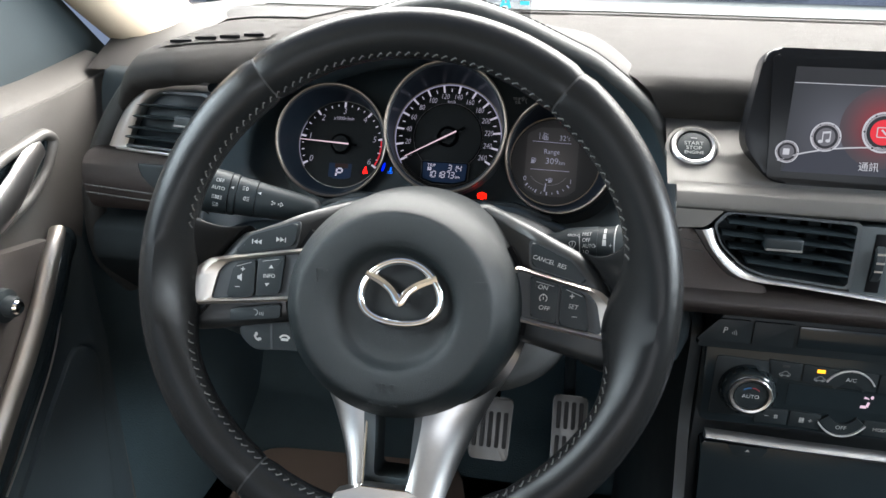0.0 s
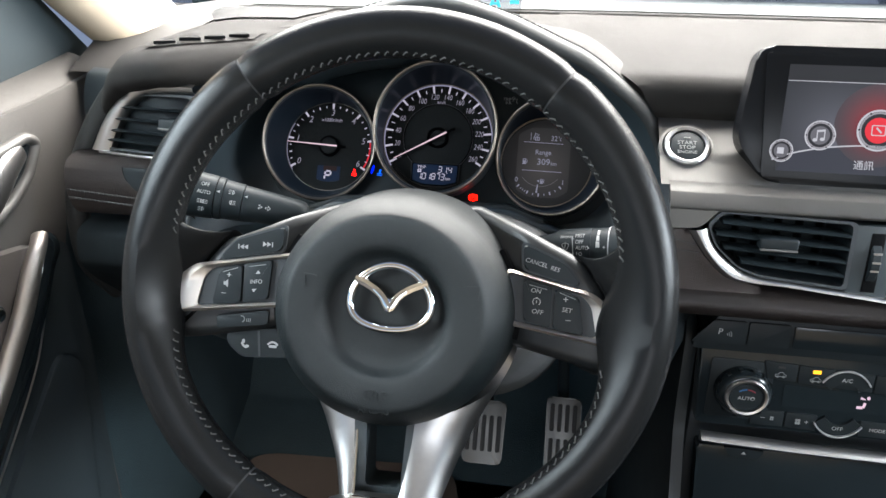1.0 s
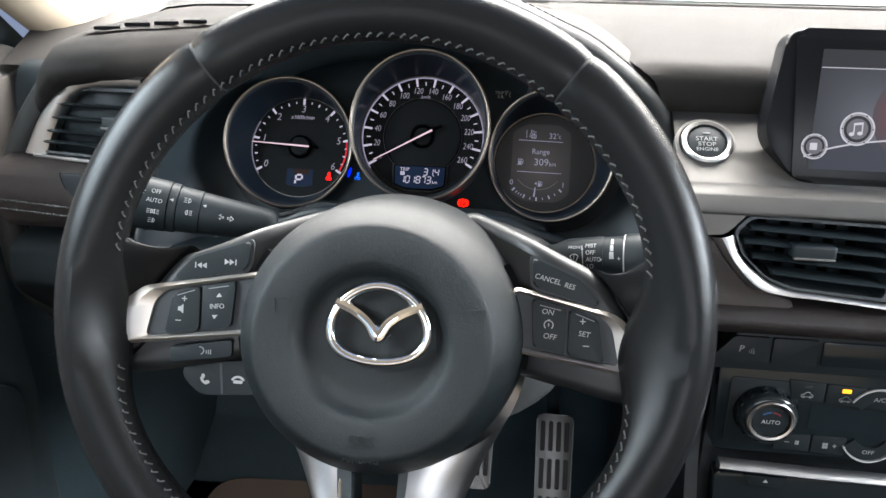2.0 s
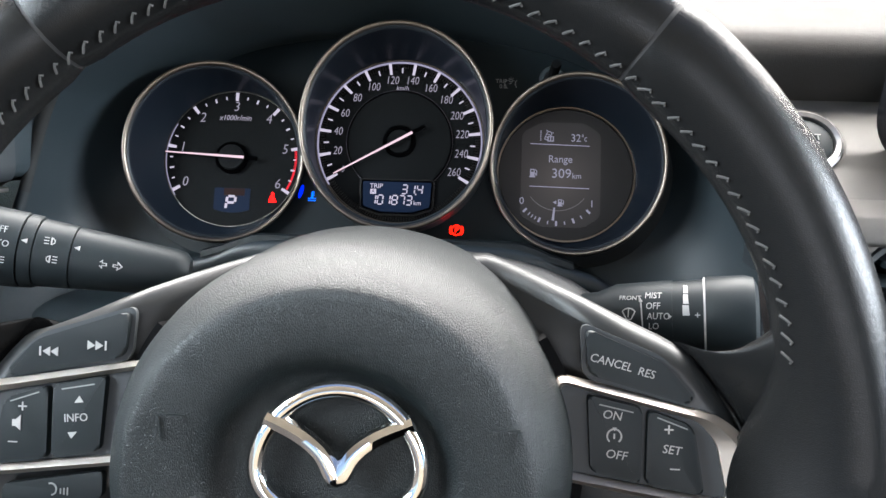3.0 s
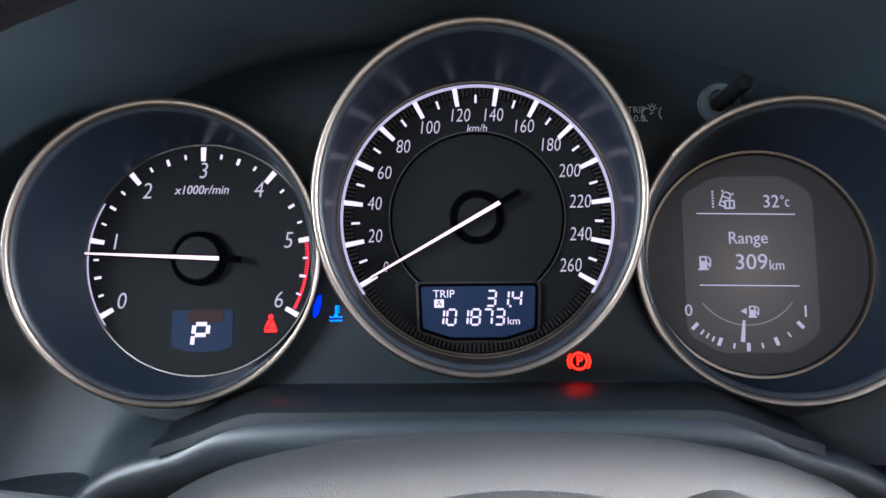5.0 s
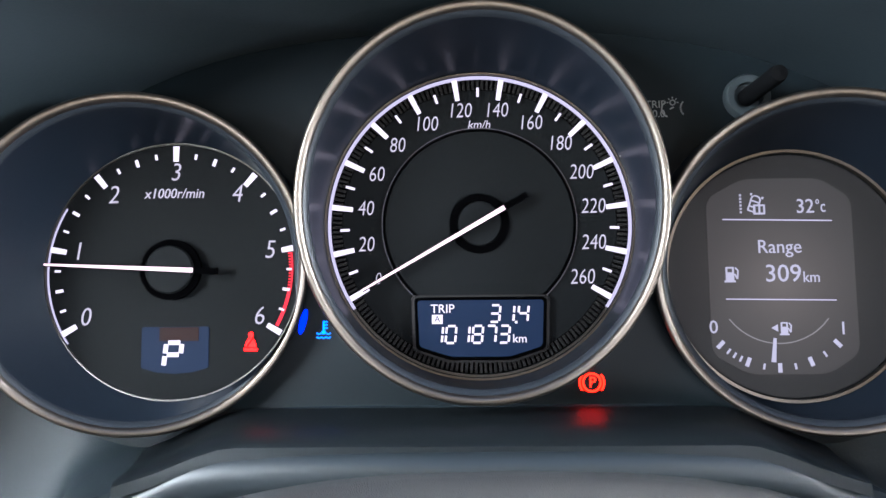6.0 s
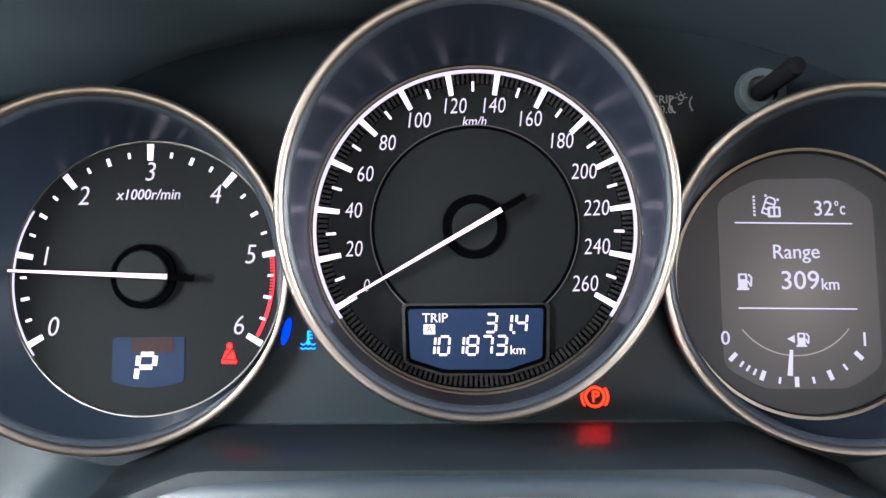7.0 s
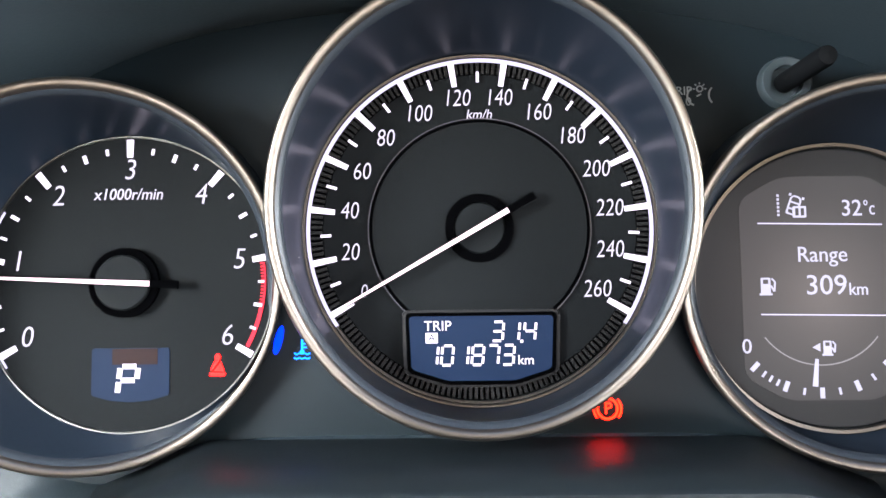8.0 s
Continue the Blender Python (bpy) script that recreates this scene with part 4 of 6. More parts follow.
for pts in ([(-0.032, 0.037), (0.010, 0.035), (0.010, 0.0145), (-0.026, 0.0165)], [(0.012, 0.035), (0.056, 0.033), (0.056, 0.0120), (0.012, 0.0140)], [(0.058, 0.033), (0.105, 0.031), (0.105, 0.0100), (0.058, 0.0120)], [(0.107, 0.031), (0.150, 0.029), (0.150, 0.0080), (0.107, 0.0100)],
            [(-0.038, -0.0235), (0.004, -0.0225), (0.004, -0.041), (-0.038, -0.041)], [(0.006, -0.0225), (0.046, -0.0235), (0.046, -0.0425), (0.006, -0.041)], [(0.100, -0.025), (0.150, -0.026), (0.150, -0.044), (0.100, -0.043)]):
    part("key", prism(rounded(pts, 0.0015, 3), 0.0, 0.0022, 0.0007), BUTTON, clim, m=KEY_FIELD)
part("display", prism([(-0.002, 0.0105), (0.22, 0.0035), (0.22, -0.0170), (-0.002, -0.0155)], 0.0, 0.0008), GLOSS_BLACK, clim, m=KEY_FIELD)
for cy_, a0, a1, w in ((-0.0027, -55, 55, "A/C"), (-0.0103, 125, 235, "OFF")):
    part("round_key_ring", arc_band(0.072, cy_, 0.0353, 0.0370, a0, a1, 0.002, 0.0042, 28), KEY_SILVER, clim, m=KEY_FIELD)
    part("round_key", arc_band(0.072, cy_, 0.0215, 0.0342, a0, a1, 0.0, 0.0032, 28), BUTTON, clim, m=KEY_FIELD)
    lettering("key_writing", w, 0.0062, PRINT, clim, 0.0429, 0.0225 if w == "A/C" else -0.0360, 0.0036)
part("indicator", box(0.010, 0.0040, 0.0006, (0.034, 0.0290, 0.0025), 0.0003), AMBER_GLOW, clim, "lit amber indicator", m=KEY_FIELD)
part("indicator", box(0.009, 0.0030, 0.0006, (-0.010, 0.0310, 0.0025), 0.0003), RUBBER, clim, m=KEY_FIELD)
for x, y in ((-0.010, 0.0215), (0.034, 0.0195)):
    side = [(-0.0068, -0.0014), (-0.0066, 0.0008), (-0.0034, 0.0014), (-0.0012, 0.0036), (0.0026, 0.0036), (0.0044, 0.0013), (0.0068, 0.0006), (0.0068, -0.0014), (-0.0068, -0.0014)]
    bm = band(ellipse(x - 0.0038, y - 0.0016, 0.0016, 0.0013, 12), ellipse(x - 0.0038, y - 0.0016, 0.0008, 0.0006, 12), 0.0023, 0.0027)
    band(ellipse(x + 0.0038, y - 0.0016, 0.0016, 0.0013, 12), ellipse(x + 0.0038, y - 0.0016, 0.0008, 0.0006, 12), 0.0023, 0.0027, bm=bm)
    for p, q in zip(side, side[1:]):
        bar(x + p[0], y + p[1], x + q[0], y + q[1], 0.0007, 0.0023, bm=bm)
    part("car_symbol", bm, PRINT_DIM, clim, m=KEY_FIELD)
bm = prism(ellipse(0.088, 0.0015, 0.0020, 0.0020, 16), 0.0009, 0.0013)
bar(0.0850, -0.0045, 0.0835, -0.0105, 0.0032, 0.0009, bm=bm)
bar(0.0830, -0.0105, 0.0755, -0.0105, 0.0032, 0.0009, bm=bm)
bar(0.0785, 0.0010, 0.0845, -0.0005, 0.0028, 0.0009, bm=bm, w1=0.0010)
part("seat_symbol", bm, PINK_GLOW, clim, m=Matrix.Translation((0.012, 0.0015, 0)) @ KEY_FIELD)
lettering("key_writing", "–", 0.008, PRINT, clim, -0.0302, -0.031, 0.0025)
lettering("key_writing", "+", 0.008, PRINT, clim, 0.0129, -0.0325, 0.0025)
lettering("key_writing", "MODE", 0.0055, PRINT, clim, 0.0814, -0.0345, 0.0025)
for x, y, r in ((-0.011, -0.0315, 0.0030), (0.022, -0.0325, 0.0042)):
    bm = bmesh.new()
    for k in range(4):
        a = radians(45 + 90 * k)
        prism(ellipse(x + r * 0.55 * math.cos(a), y + r * 0.55 * math.sin(a), r * 0.42, r * 0.42, 10), 0.0023, 0.0026, bm=bm)
    part("fan_symbol", bm, PRINT_DIM, clim, m=KEY_FIELD)
slot = thing("disc_slot_trim", facing(0.3767, -0.0925, 0.5195, 6) @ Matrix.Scale(0.97, 4), "satin silver strip above a gloss black slot panel", "slot panel")
part("panel", prism(rounded([(-0.088, -0.004), (0.24, -0.004), (0.24, -0.12), (-0.082, -0.12)], 0.006), -0.02, -0.002, 0.002), GLOSS_BLACK, slot)
part("silver_strip", sweep([(-0.087, 0.0050, 0.0), (0.0, 0.0018, 0.0), (0.12, -0.0002, 0.0), (0.24, -0.0020, 0.0)], [(-0.006, -0.004), (-0.004, 0.006), (0.0, 0.0075), (0.003, 0.005), (0.0042, -0.004)], up=(0, 0, 1)), LEG_SILVER, slot, "satin silver strip", angle=60)
part("eject_key", prism(rounded([(-0.062, -0.0035), (-0.020, -0.0045), (-0.026, -0.0145), (-0.055, -0.0145)], 0.003), -0.002, 0.0012, 0.0006), BUTTON, slot)
part("eject_mark", prism([(-0.0435, -0.0100), (-0.0385, -0.0100), (-0.041, -0.0068)], 0.0013, 0.0016), PRINT, slot)

# ---- instrument binnacle and hood ----
# right half of the sunk base and of the rolled lip: across, up, out towards the driver
BASE_HALF = [(0.0, 0.078, -0.004), (0.055, 0.076, -0.004), (0.105, 0.067, -0.004), (0.145, 0.050, -0.004), (0.170, 0.030, -0.004), (0.184, 0.010, -0.004), (0.190, -0.012, -0.004), (0.188, -0.032, -0.004), (0.182, -0.048, -0.004), (0.174, -0.060, -0.004), (0.166, -0.069, -0.004), (0.158, -0.075, -0.004), (0.150, -0.079, -0.004), (0.141, -0.082, -0.004), (0.128, -0.084, -0.004), (0.106, -0.081, -0.004), (0.084, -0.070, -0.004), (0.0, -0.069, -0.004)]
LIP_HALF = [(0.0, 0.092, 0.110), (0.06, 0.080, 0.106), (0.1168, 0.0585, 0.097), (0.1438, 0.0475, 0.091), (0.1712, 0.0290, 0.086), (0.1905, 0.0150, 0.080), (0.2035, 0.0020, 0.072), (0.216, -0.022, 0.062), (0.225, -0.055, 0.056), (0.234, -0.090, 0.053), (0.239, -0.135, 0.050), (0.226, -0.175, 0.046), (0.180, -0.178, 0.043), (0.160, -0.150, 0.041), (0.151, -0.113, 0.040), (0.136, -0.096, 0.041), (0.110, -0.087, 0.043), (0.083, -0.078, 0.045), (0.0, -0.0768, 0.048)]


def whole(half):
    """A closed outline from its right half, top to bottom."""
    h = [(-half[1][0], half[1][1], half[1][2])] + half + [(-half[-2][0], half[-2][1], half[-2][2])]
    line = curve_points(h, 5)[5:-5]
    return line + [Vector((-p.x, p.y, p.z)) for p in reversed(line[1:-1])]


def swell(line, off, out):
    """The outline grown by off and moved by out towards the driver."""
    n, pts = len(line), []
    for i in range(n):
        d = line[(i + 1) % n] - line[i - 1]
        d = Vector((-d.y, d.x, 0)).normalized() * off
        pts.append(line[i] + d + Vector((0, 0, out)))
    return pts


BASE, LIP = whole(BASE_HALF), whole(LIP_HALF)
hood = thing("instrument_hood", CLUSTER, "black padded hood round the instruments, stitched edge", "hood")
part("liner", loft([[p.lerp(q, f) + Vector((0, 0, -0.010 * math.sin(math.pi * f))) for p, q in zip(BASE, LIP)] for f in (0, 0.12, 0.3, 0.5, 0.7, 0.86, 0.96, 1)]), LINER, hood, angle=60)
def crown(off, out, side=0.42):
    """A ring of the hood's padding, off the lip and out of its plane; it spreads less at the flanks than on top."""
    pts = []
    for p, q in zip(LIP, swell(LIP, off, out)):
        up = abs((q - p).y) / max(1e-6, math.hypot((q - p).x, (q - p).y))
        f = min(1, max(0, (abs(p.x) - 0.05) / 0.075))
        g = (side + (1 - side) * up) * (1 - (1 - f * f * (3 - 2 * f)) * max(0, off - 0.02) / max(off, 0.02))
        pts.append(Vector((p.x + (q.x - p.x) * g, p.y + (q.y - p.y) * g, q.z)))
    return pts


edge_rings = [crown(*r) for r in ((1e-5, 0), (0.0015, 0.0026), (0.0055, 0.0040), (0.0110, 0.0028), (0.0160, -0.0020), (0.0184, -0.0056), (0.0194, -0.0064), (0.0255, -0.0120), (0.0350, -0.0230), (0.0450, -0.0380), (0.0520, -0.0540), (0.0550, -0.0740), (0.0510, -0.1000), (0.0400, -0.1400))]
low = next(i for i, p in enumerate(LIP) if p.y < -0.05)
arch = list(range(-low, low + 1))
# the roll is the same padding, coloured darker for the shade on its front
part("edge_roll", loft([[ring[i] for i in arch] for ring in edge_rings[:7]], closed=False), DARK_PAD, hood, "rolled padding edge, its shade put into a darker colour", angle=60)
part("padding", loft([[ring[i] for i in arch] for ring in edge_rings[6:]], closed=False), SOFT_DASH, hood, "soft grained padding", angle=60)
sill = list(range(low, len(LIP) - low + 1))
part("lower_lip", loft([[ring[i] for i in sill] for ring in edge_rings], closed=False), LEDGE, hood, angle=60)
bm = bmesh.new()
seam = crown(0.0204, -0.0068)
for i in range(-38, 38):
    a, b = seam[i], seam[i + 1]
    for f in (0.05, 0.55):
        sweep([a.lerp(b, f), a.lerp(b, f + 0.36)], disc(0.0006, 5), bm=bm, up=(0, 0, 1))
tagged(part("stitching", bm, DARK_PAD, hood, "dark thread"), kind="stuff")

# ---- instrument cluster ----
clus = thing("instrument_cluster", CLUSTER, "three round backlit gauges in metal rings on black", "instrument cluster")
part("fascia", prism(rounded([(-0.196, 0.082), (0.196, 0.082), (0.196, -0.088), (-0.196, -0.088)], 0.03), -0.010, -0.004), FASCIA, clus)


def polar(cx, cy, r, a):
    return cx + r * math.sin(radians(a)), cy + r * math.cos(radians(a))


def gauge(name, cx, cy, d, r, ring_at, ring_r, ring_m, stretch, label):
    """A sunk dial: bowl from the metal ring down to the face."""
    k = 96
    rim = Matrix.Translation(ring_at) @ ring_m
    at = lambda q, z, a: rim @ Vector((q * math.cos(a), q * stretch * math.sin(a), z))
    ang = [2 * math.pi * i / k for i in range(k)]
    base = [Vector((cx + r * math.cos(a), cy + r * math.sin(a), d)) for a in ang]
    inner = [at(ring_r - 0.0047, -0.0028, a) for a in ang]
    mid = [b.lerp(c, 0.55) + (b.lerp(c, 0.55) - Vector((cx, cy, d))).normalized() * 0.0015 for b, c in zip(base, inner)]
    bowl = part(name, loft([base, mid, inner]), BOWL, clus, label, angle=60)
    slope = [(-0.0048, -0.0030), (-0.0044, -0.0020), (-0.0038, -0.0013), (-0.0031, -0.0008)]
    part("ring_slope", loft([[at(ring_r + dr, dz, a) for a in ang] for dr, dz in slope]), RING_GREY, bowl, angle=60)
    prof = [(-0.0032, -0.0011), (-0.0029, -0.0001), (-0.0022, 0.0007), (-0.0012, 0.0011), (-0.0003, 0.0007), (0.0002, -0.0005), (0.0, -0.010)]
    part("metal_ring", loft([[at(ring_r + dr, dz, a) for a in ang] for dr, dz in prof]), RINGM, bowl, "satin metal ring", angle=60)
    out = [at(ring_r, -0.010, a) for a in ang]
    part("outer_wall", loft([out, [Vector((p.x, p.y, -0.004)) for p in out]]), MATT_BLACK, bowl)
    part("face", prism(ellipse(cx, cy, r, r, 96), d - 0.002, d), DIAL_BLACK, bowl, "black dial face")
    return bowl


def tick(parent, cx, cy, r0, r1, a, w, z, mat, w1=None):
    x0, y0 = polar(cx, cy, r0, a)
    x1, y1 = polar(cx, cy, r1, a)
    return part("tick", bar(x0, y0, x1, y1, w, z, 0.0005, w1=w1), mat, parent)


def needle(parent, cx, cy, a, length, tail, z, hub_r, low=False):
    """A lit needle over its hub; a low hub is a black ring laid round a flush cap."""
    base = z - 0.0049
    ring_in = hub_r * (0.76 if low else 0.80)
    part("hub_ring", band(ellipse(cx, cy, hub_r, hub_r, 48), ellipse(cx, cy, ring_in, ring_in, 48), base, base + (0.0012 if low else 0.0019)), INK, parent)
    top = base + (0.0006 if low else 0.0036)
    part("hub_cap", revolve([(ring_in, base - 0.0009), (ring_in - 0.0001, top - 0.0005), (ring_in - 0.0006, top), (0.0, top + 0.0002)], 40, cx, cy), DIAL_BLACK, parent)
    x0, y0 = polar(cx, cy, tail, a + 180)
    x1, y1 = polar(cx, cy, length, a)
    xm, ym = polar(cx, cy, tail * 0.52, a + 180)
    arm = part("needle", bar(x0, y0, x1, y1, 0.0026, z - 0.0012, 0.0010, w1=0.0012), INK, parent, "white lit needle with black tail")
    part("needle_light", bar(xm, ym, x1, y1, 0.0017, z, 0.0005, w1=0.0007), NEEDLE_GLOW, arm)


TURN_IN = lambda s: pose(0, 0, 0, 10, 16 * s, 0)
SEGS = {"0": "abcdef", "1": "bc", "3": "abgcd", "4": "fgbc", "7": "abc", "8": "abcdefg", "P": "abefg"}


def seven_seg(name, body, parent, x, y, z, h, w, pitch, bold=0.13):
    """Liquid-crystal figures made of slanting bars."""
    t, sl = h * bold, 0.10
    for ch in body:
        bm = bmesh.new()
        at = lambda u, v: (x + u * w + v * h * sl, y + v * h)
        for sg in SEGS[ch]:
            a, b = {"a": ((0.12, 0.5), (0.88, 0.5)), "g": ((0.12, 0), (0.88, 0)), "d": ((0.12, -0.5), (0.88, -0.5)), "f": ((0, 0.06), (0, 0.44)), "b": ((1, 0.06), (1, 0.44)), "e": ((0, -0.44), (0, -0.06)), "c": ((1, -0.44), (1, -0.06))}[sg]
            bar(*at(*a), *at(*b), t, z, 0.0002, bm=bm)
        part(name, bm, WHITE_GLOW, parent)
        x += pitch


# revolution counter
TX, TY, TD = -0.1146, -0.0172, 0.008
tach = gauge("revolution_counter", TX, TY, TD, 0.0478, (-0.1205, -0.0175, 0.0255), 0.0588, TURN_IN(1), 1.03, "revolution counter with white figures and red zone")
part("dial_edge", band(ellipse(TX, TY, 0.0481, 0.0481, 96), ellipse(TX, TY, 0.0476, 0.0476, 96), TD, TD + 0.0010), SATIN_LINE, tach)
part("edge_light", arc_band(TX, TY, 0.0468, 0.0473, -125, -60, TD, TD + 0.0005, 40), RING_GLOW, tach)
for i in range(25):
    a = -120 + 10 * i
    if i % 4 == 0:
        tick(tach, TX, TY, 0.0412, 0.0470, a, 0.0018, TD, WHITE_GLOW, 0.0022)
        x, y = polar(TX, TY, 0.0368, a * 0.985)
        lettering("figure", str(i // 4), 0.0097, FIGURE_GLOW, tach, x, y, TD + 0.0003, shear=0.16, wide=0.88, weight=-0.00010)
    else:
        tick(tach, TX, TY, 0.0418 if i % 2 == 0 else 0.0425, 0.0445, a, 0.0011 if i % 2 == 0 else 0.0008, TD, WHITE_GLOW)
part("red_zone", arc_band(TX, TY, 0.0445, 0.0449, 82, 101, TD, TD + 0.0003, 20), RED_LINE, tach, "red zone arc")
part("red_zone", arc_band(TX, TY, 0.0437, 0.0449, 101, 118, TD, TD + 0.0003, 20), RED_LINE, tach)
for i in range(14):
    tick(tach, TX, TY, 0.0435, 0.0446, 82.2 + 1.4 * i, 0.0005, TD, RED_LINE)
lettering("unit_writing", "x1000r/min", 0.0053, FIGURE_GLOW, tach, TX - 0.0003, TY + 0.0288, TD + 0.0003, shear=0.18, wide=0.92)
part("gear_display", prism(rounded([(TX - 0.0110, TY - 0.0210), (TX + 0.0140, TY - 0.0210), (TX + 0.0140, TY - 0.0360), (TX + 0.0080, TY - 0.0377), (TX + 0.0015, TY - 0.0382), (TX - 0.0050, TY - 0.0377), (TX - 0.0110, TY - 0.0360)], 0.0008), TD, TD + 0.0004), LCD_NAVY, tach, "navy gear display")
part("unlit_block", box(0.0146, 0.0050, 0.0002, (TX + 0.0030, TY - 0.0237, TD + 0.0005)), GHOST_BROWN, tach)
seven_seg("gear_letter", "P", tach, TX - 0.0020, TY - 0.0312, TD + 0.0006, 0.0088, 0.0058, 0.01, 0.19)
BX, BY = TX + 0.0296, TY - 0.0272
bm = prism(ellipse(BX, BY + 0.0030, 0.0009, 0.0011, 14), TD, TD + 0.0004)
prism([(BX - 0.0011, BY + 0.0016), (BX + 0.0004, BY + 0.0017), (BX - 0.0017, BY - 0.0012), (BX - 0.0022, BY - 0.0010)], TD, TD + 0.0004, bm=bm)
prism([(BX + 0.0010, BY + 0.0015), (BX + 0.0019, BY - 0.0006), (BX + 0.0020, BY - 0.0016), (BX - 0.0012, BY - 0.0013)], TD, TD + 0.0004, bm=bm)
prism([(BX - 0.0026, BY - 0.0018), (BX + 0.0026, BY - 0.0020), (BX + 0.0023, BY - 0.0029), (BX - 0.0023, BY - 0.0029)], TD, TD + 0.0004, bm=bm)
part("belt_warning", bm, RED_GLOW, tach, "lit red belt warning")
needle(tach, TX, TY, -87.3, 0.0452, 0.0185, TD + 0.0062, 0.0112)

# speedometer
speed = gauge("speedometer", 0, 0, 0.0, 0.0590, (0, 0.0030, 0.0300), 0.0648, pose(0, 0, 0, 7, 0, 0), 1.075, "large speedometer with white figures and ring")
part("edge_trim", band(ellipse(0, 0, 0.0592, 0.0592, 128), ellipse(0, 0, 0.0585, 0.0585, 128), 0.0, 0.0018), RINGM, speed, "thin metal line tinted for a warm reflection")
part("edge_groove", band(ellipse(0, 0, 0.0585, 0.0585, 128), ellipse(0, 0, 0.0582, 0.0582, 128), 0.0, 0.0006), VOID, speed)
part("edge_light", arc_band(0, 0, 0.0570, 0.0581, -124, 124, 0.0, 0.0009, 120), RING_GLOW, speed, "white lit ring")
part("edge_trim", arc_band(0, 0, 0.0573, 0.0581, 124, 236, 0.0, 0.0009, 60), SATIN_LINE, speed)
part("knurl_groove", band(ellipse(0, 0, 0.0569, 0.0569, 128), ellipse(0, 0, 0.0526, 0.0526, 128), 0.0, 0.0003), INK, speed)
bm = bmesh.new()
for i in range(190):
    a = 360 * i / 190
    x0, y0 = polar(0, 0, 0.0528, a)
    x1, y1 = polar(0, 0, 0.0566, a)
    bar(x0, y0, x1, y1, 0.0010, 0.0003, 0.0006, bm=bm)
tagged(part("knurled_edge", bm, RIB_GREY, speed), kind="stuff")
for i in range(27):
    a = -120 + 240 * i / 26
    if i % 2 == 0:
        tick(speed, 0, 0, 0.0488, 0.0568, a, 0.0017, 0.0012, WHITE_GLOW, 0.0021)
        x, y = polar(0, 0, 0.0441 + (0.0008 if 11 < i < 15 else 0), a * 0.985)
        lettering("figure", str(i * 10), 0.0083 if i else 0.0066, FIGURE_GLOW, speed, x, y, 0.0004, shear=0.14, wide=0.76, weight=-0.00010)
    else:
        tick(speed, 0, 0, 0.0497, 0.0532, a, 0.0009, 0.0012, WHITE_GLOW)
lettering("unit_writing", "km/h", 0.0044, FIGURE_GLOW, speed, 0.0004, 0.0388, 0.0004, shear=0.18)
part("raised_disc", prism(ellipse(0, 0, 0.0365, 0.0365, 80), 0.0, 0.0012, 0.0006), DIAL_BLACK, speed)
# black band: shading round the disc, put in as colour
part("disc_edge_shade", band(ellipse(0, 0, 0.0370, 0.0370, 80), ellipse(0, 0, 0.0359, 0.0359, 80), 0.0, 0.0014), INK, speed)
# pale line: the disc's lit bevel, put in as colour
part("disc_bevel_light", band(ellipse(0, 0, 0.0375, 0.0375, 80), ellipse(0, 0, 0.0371, 0.0371, 80), 0.0, 0.0009), DISC_EDGE, speed)
frame_pts = rounded([(-0.0262, -0.0272), (0.0262, -0.0272), (0.0255, -0.0480), (0.012, -0.0525), (-0.012, -0.0525), (-0.0255, -0.0480)], 0.002)
part("display_frame", prism(frame_pts, 0.0, 0.0022, 0.0006), RIB_GREY, speed)
part("display_surround", prism([(x * 0.955, -0.0395 + (y + 0.0395) * 0.935) for x, y in frame_pts], 0.0022, 0.0024), INK, speed)
lcd = part("trip_display", prism(rounded([(-0.0238, -0.0292), (0.0238, -0.0292), (0.0230, -0.0465), (0.011, -0.0503), (-0.011, -0.0503), (-0.0230, -0.0465)], 0.0015), 0.0022, 0.0026), LCD_NAVY, speed, "navy odometer display")
lettering("display_writing", "TRIP", 0.0046, WHITE_GLOW, lcd, -0.0143, -0.0325, 0.0028)
part("trip_letter_field", box(0.0040, 0.0034, 0.0003, (-0.0163, -0.0363, 0.0028)), WHITE_GLOW, lcd)
lettering("trip_letter", "A", 0.0034, LCD_NAVY, lcd, -0.0163, -0.0363, 0.0031)
seven_seg("odometer_digit", "314", lcd, 0.0036, -0.0343, 0.0028, 0.0062, 0.0036, 0.0053)
part("decimal_point", box(0.0009, 0.0009, 0.0002, (0.01325, -0.0376, 0.0029)), WHITE_GLOW, lcd)
seven_seg("odometer_digit", "101873", lcd, -0.0180, -0.0420, 0.0028, 0.0063, 0.0036, 0.0050)
lettering("display_writing", "km", 0.0044, WHITE_GLOW, lcd, 0.0118, -0.0438, 0.0028, align="LEFT")
needle(speed, 0, 0, -119.8, 0.0510, 0.0208, 0.0062, 0.0115, low=True)

# right-hand multi-information gauge
RX, RY, RD = 0.1155, -0.0208, 0.004
info = gauge("information_gauge", RX, RY, RD, 0.0465, (0.1190, -0.0190, 0.0265), 0.0582, TURN_IN(-1), 1.03, "round information display with fuel scale")
part("dial_edge", band(ellipse(RX, RY, 0.0470, 0.0470, 96), ellipse(RX, RY, 0.0459, 0.0459, 96), RD, RD + 0.0022), RINGM, info)
CX_ = 0.1082
part("display_glow", prism(ellipse(RX, RY, 0.0452, 0.0452, 72), RD, RD + 0.0002), GLOW_GREY, info)
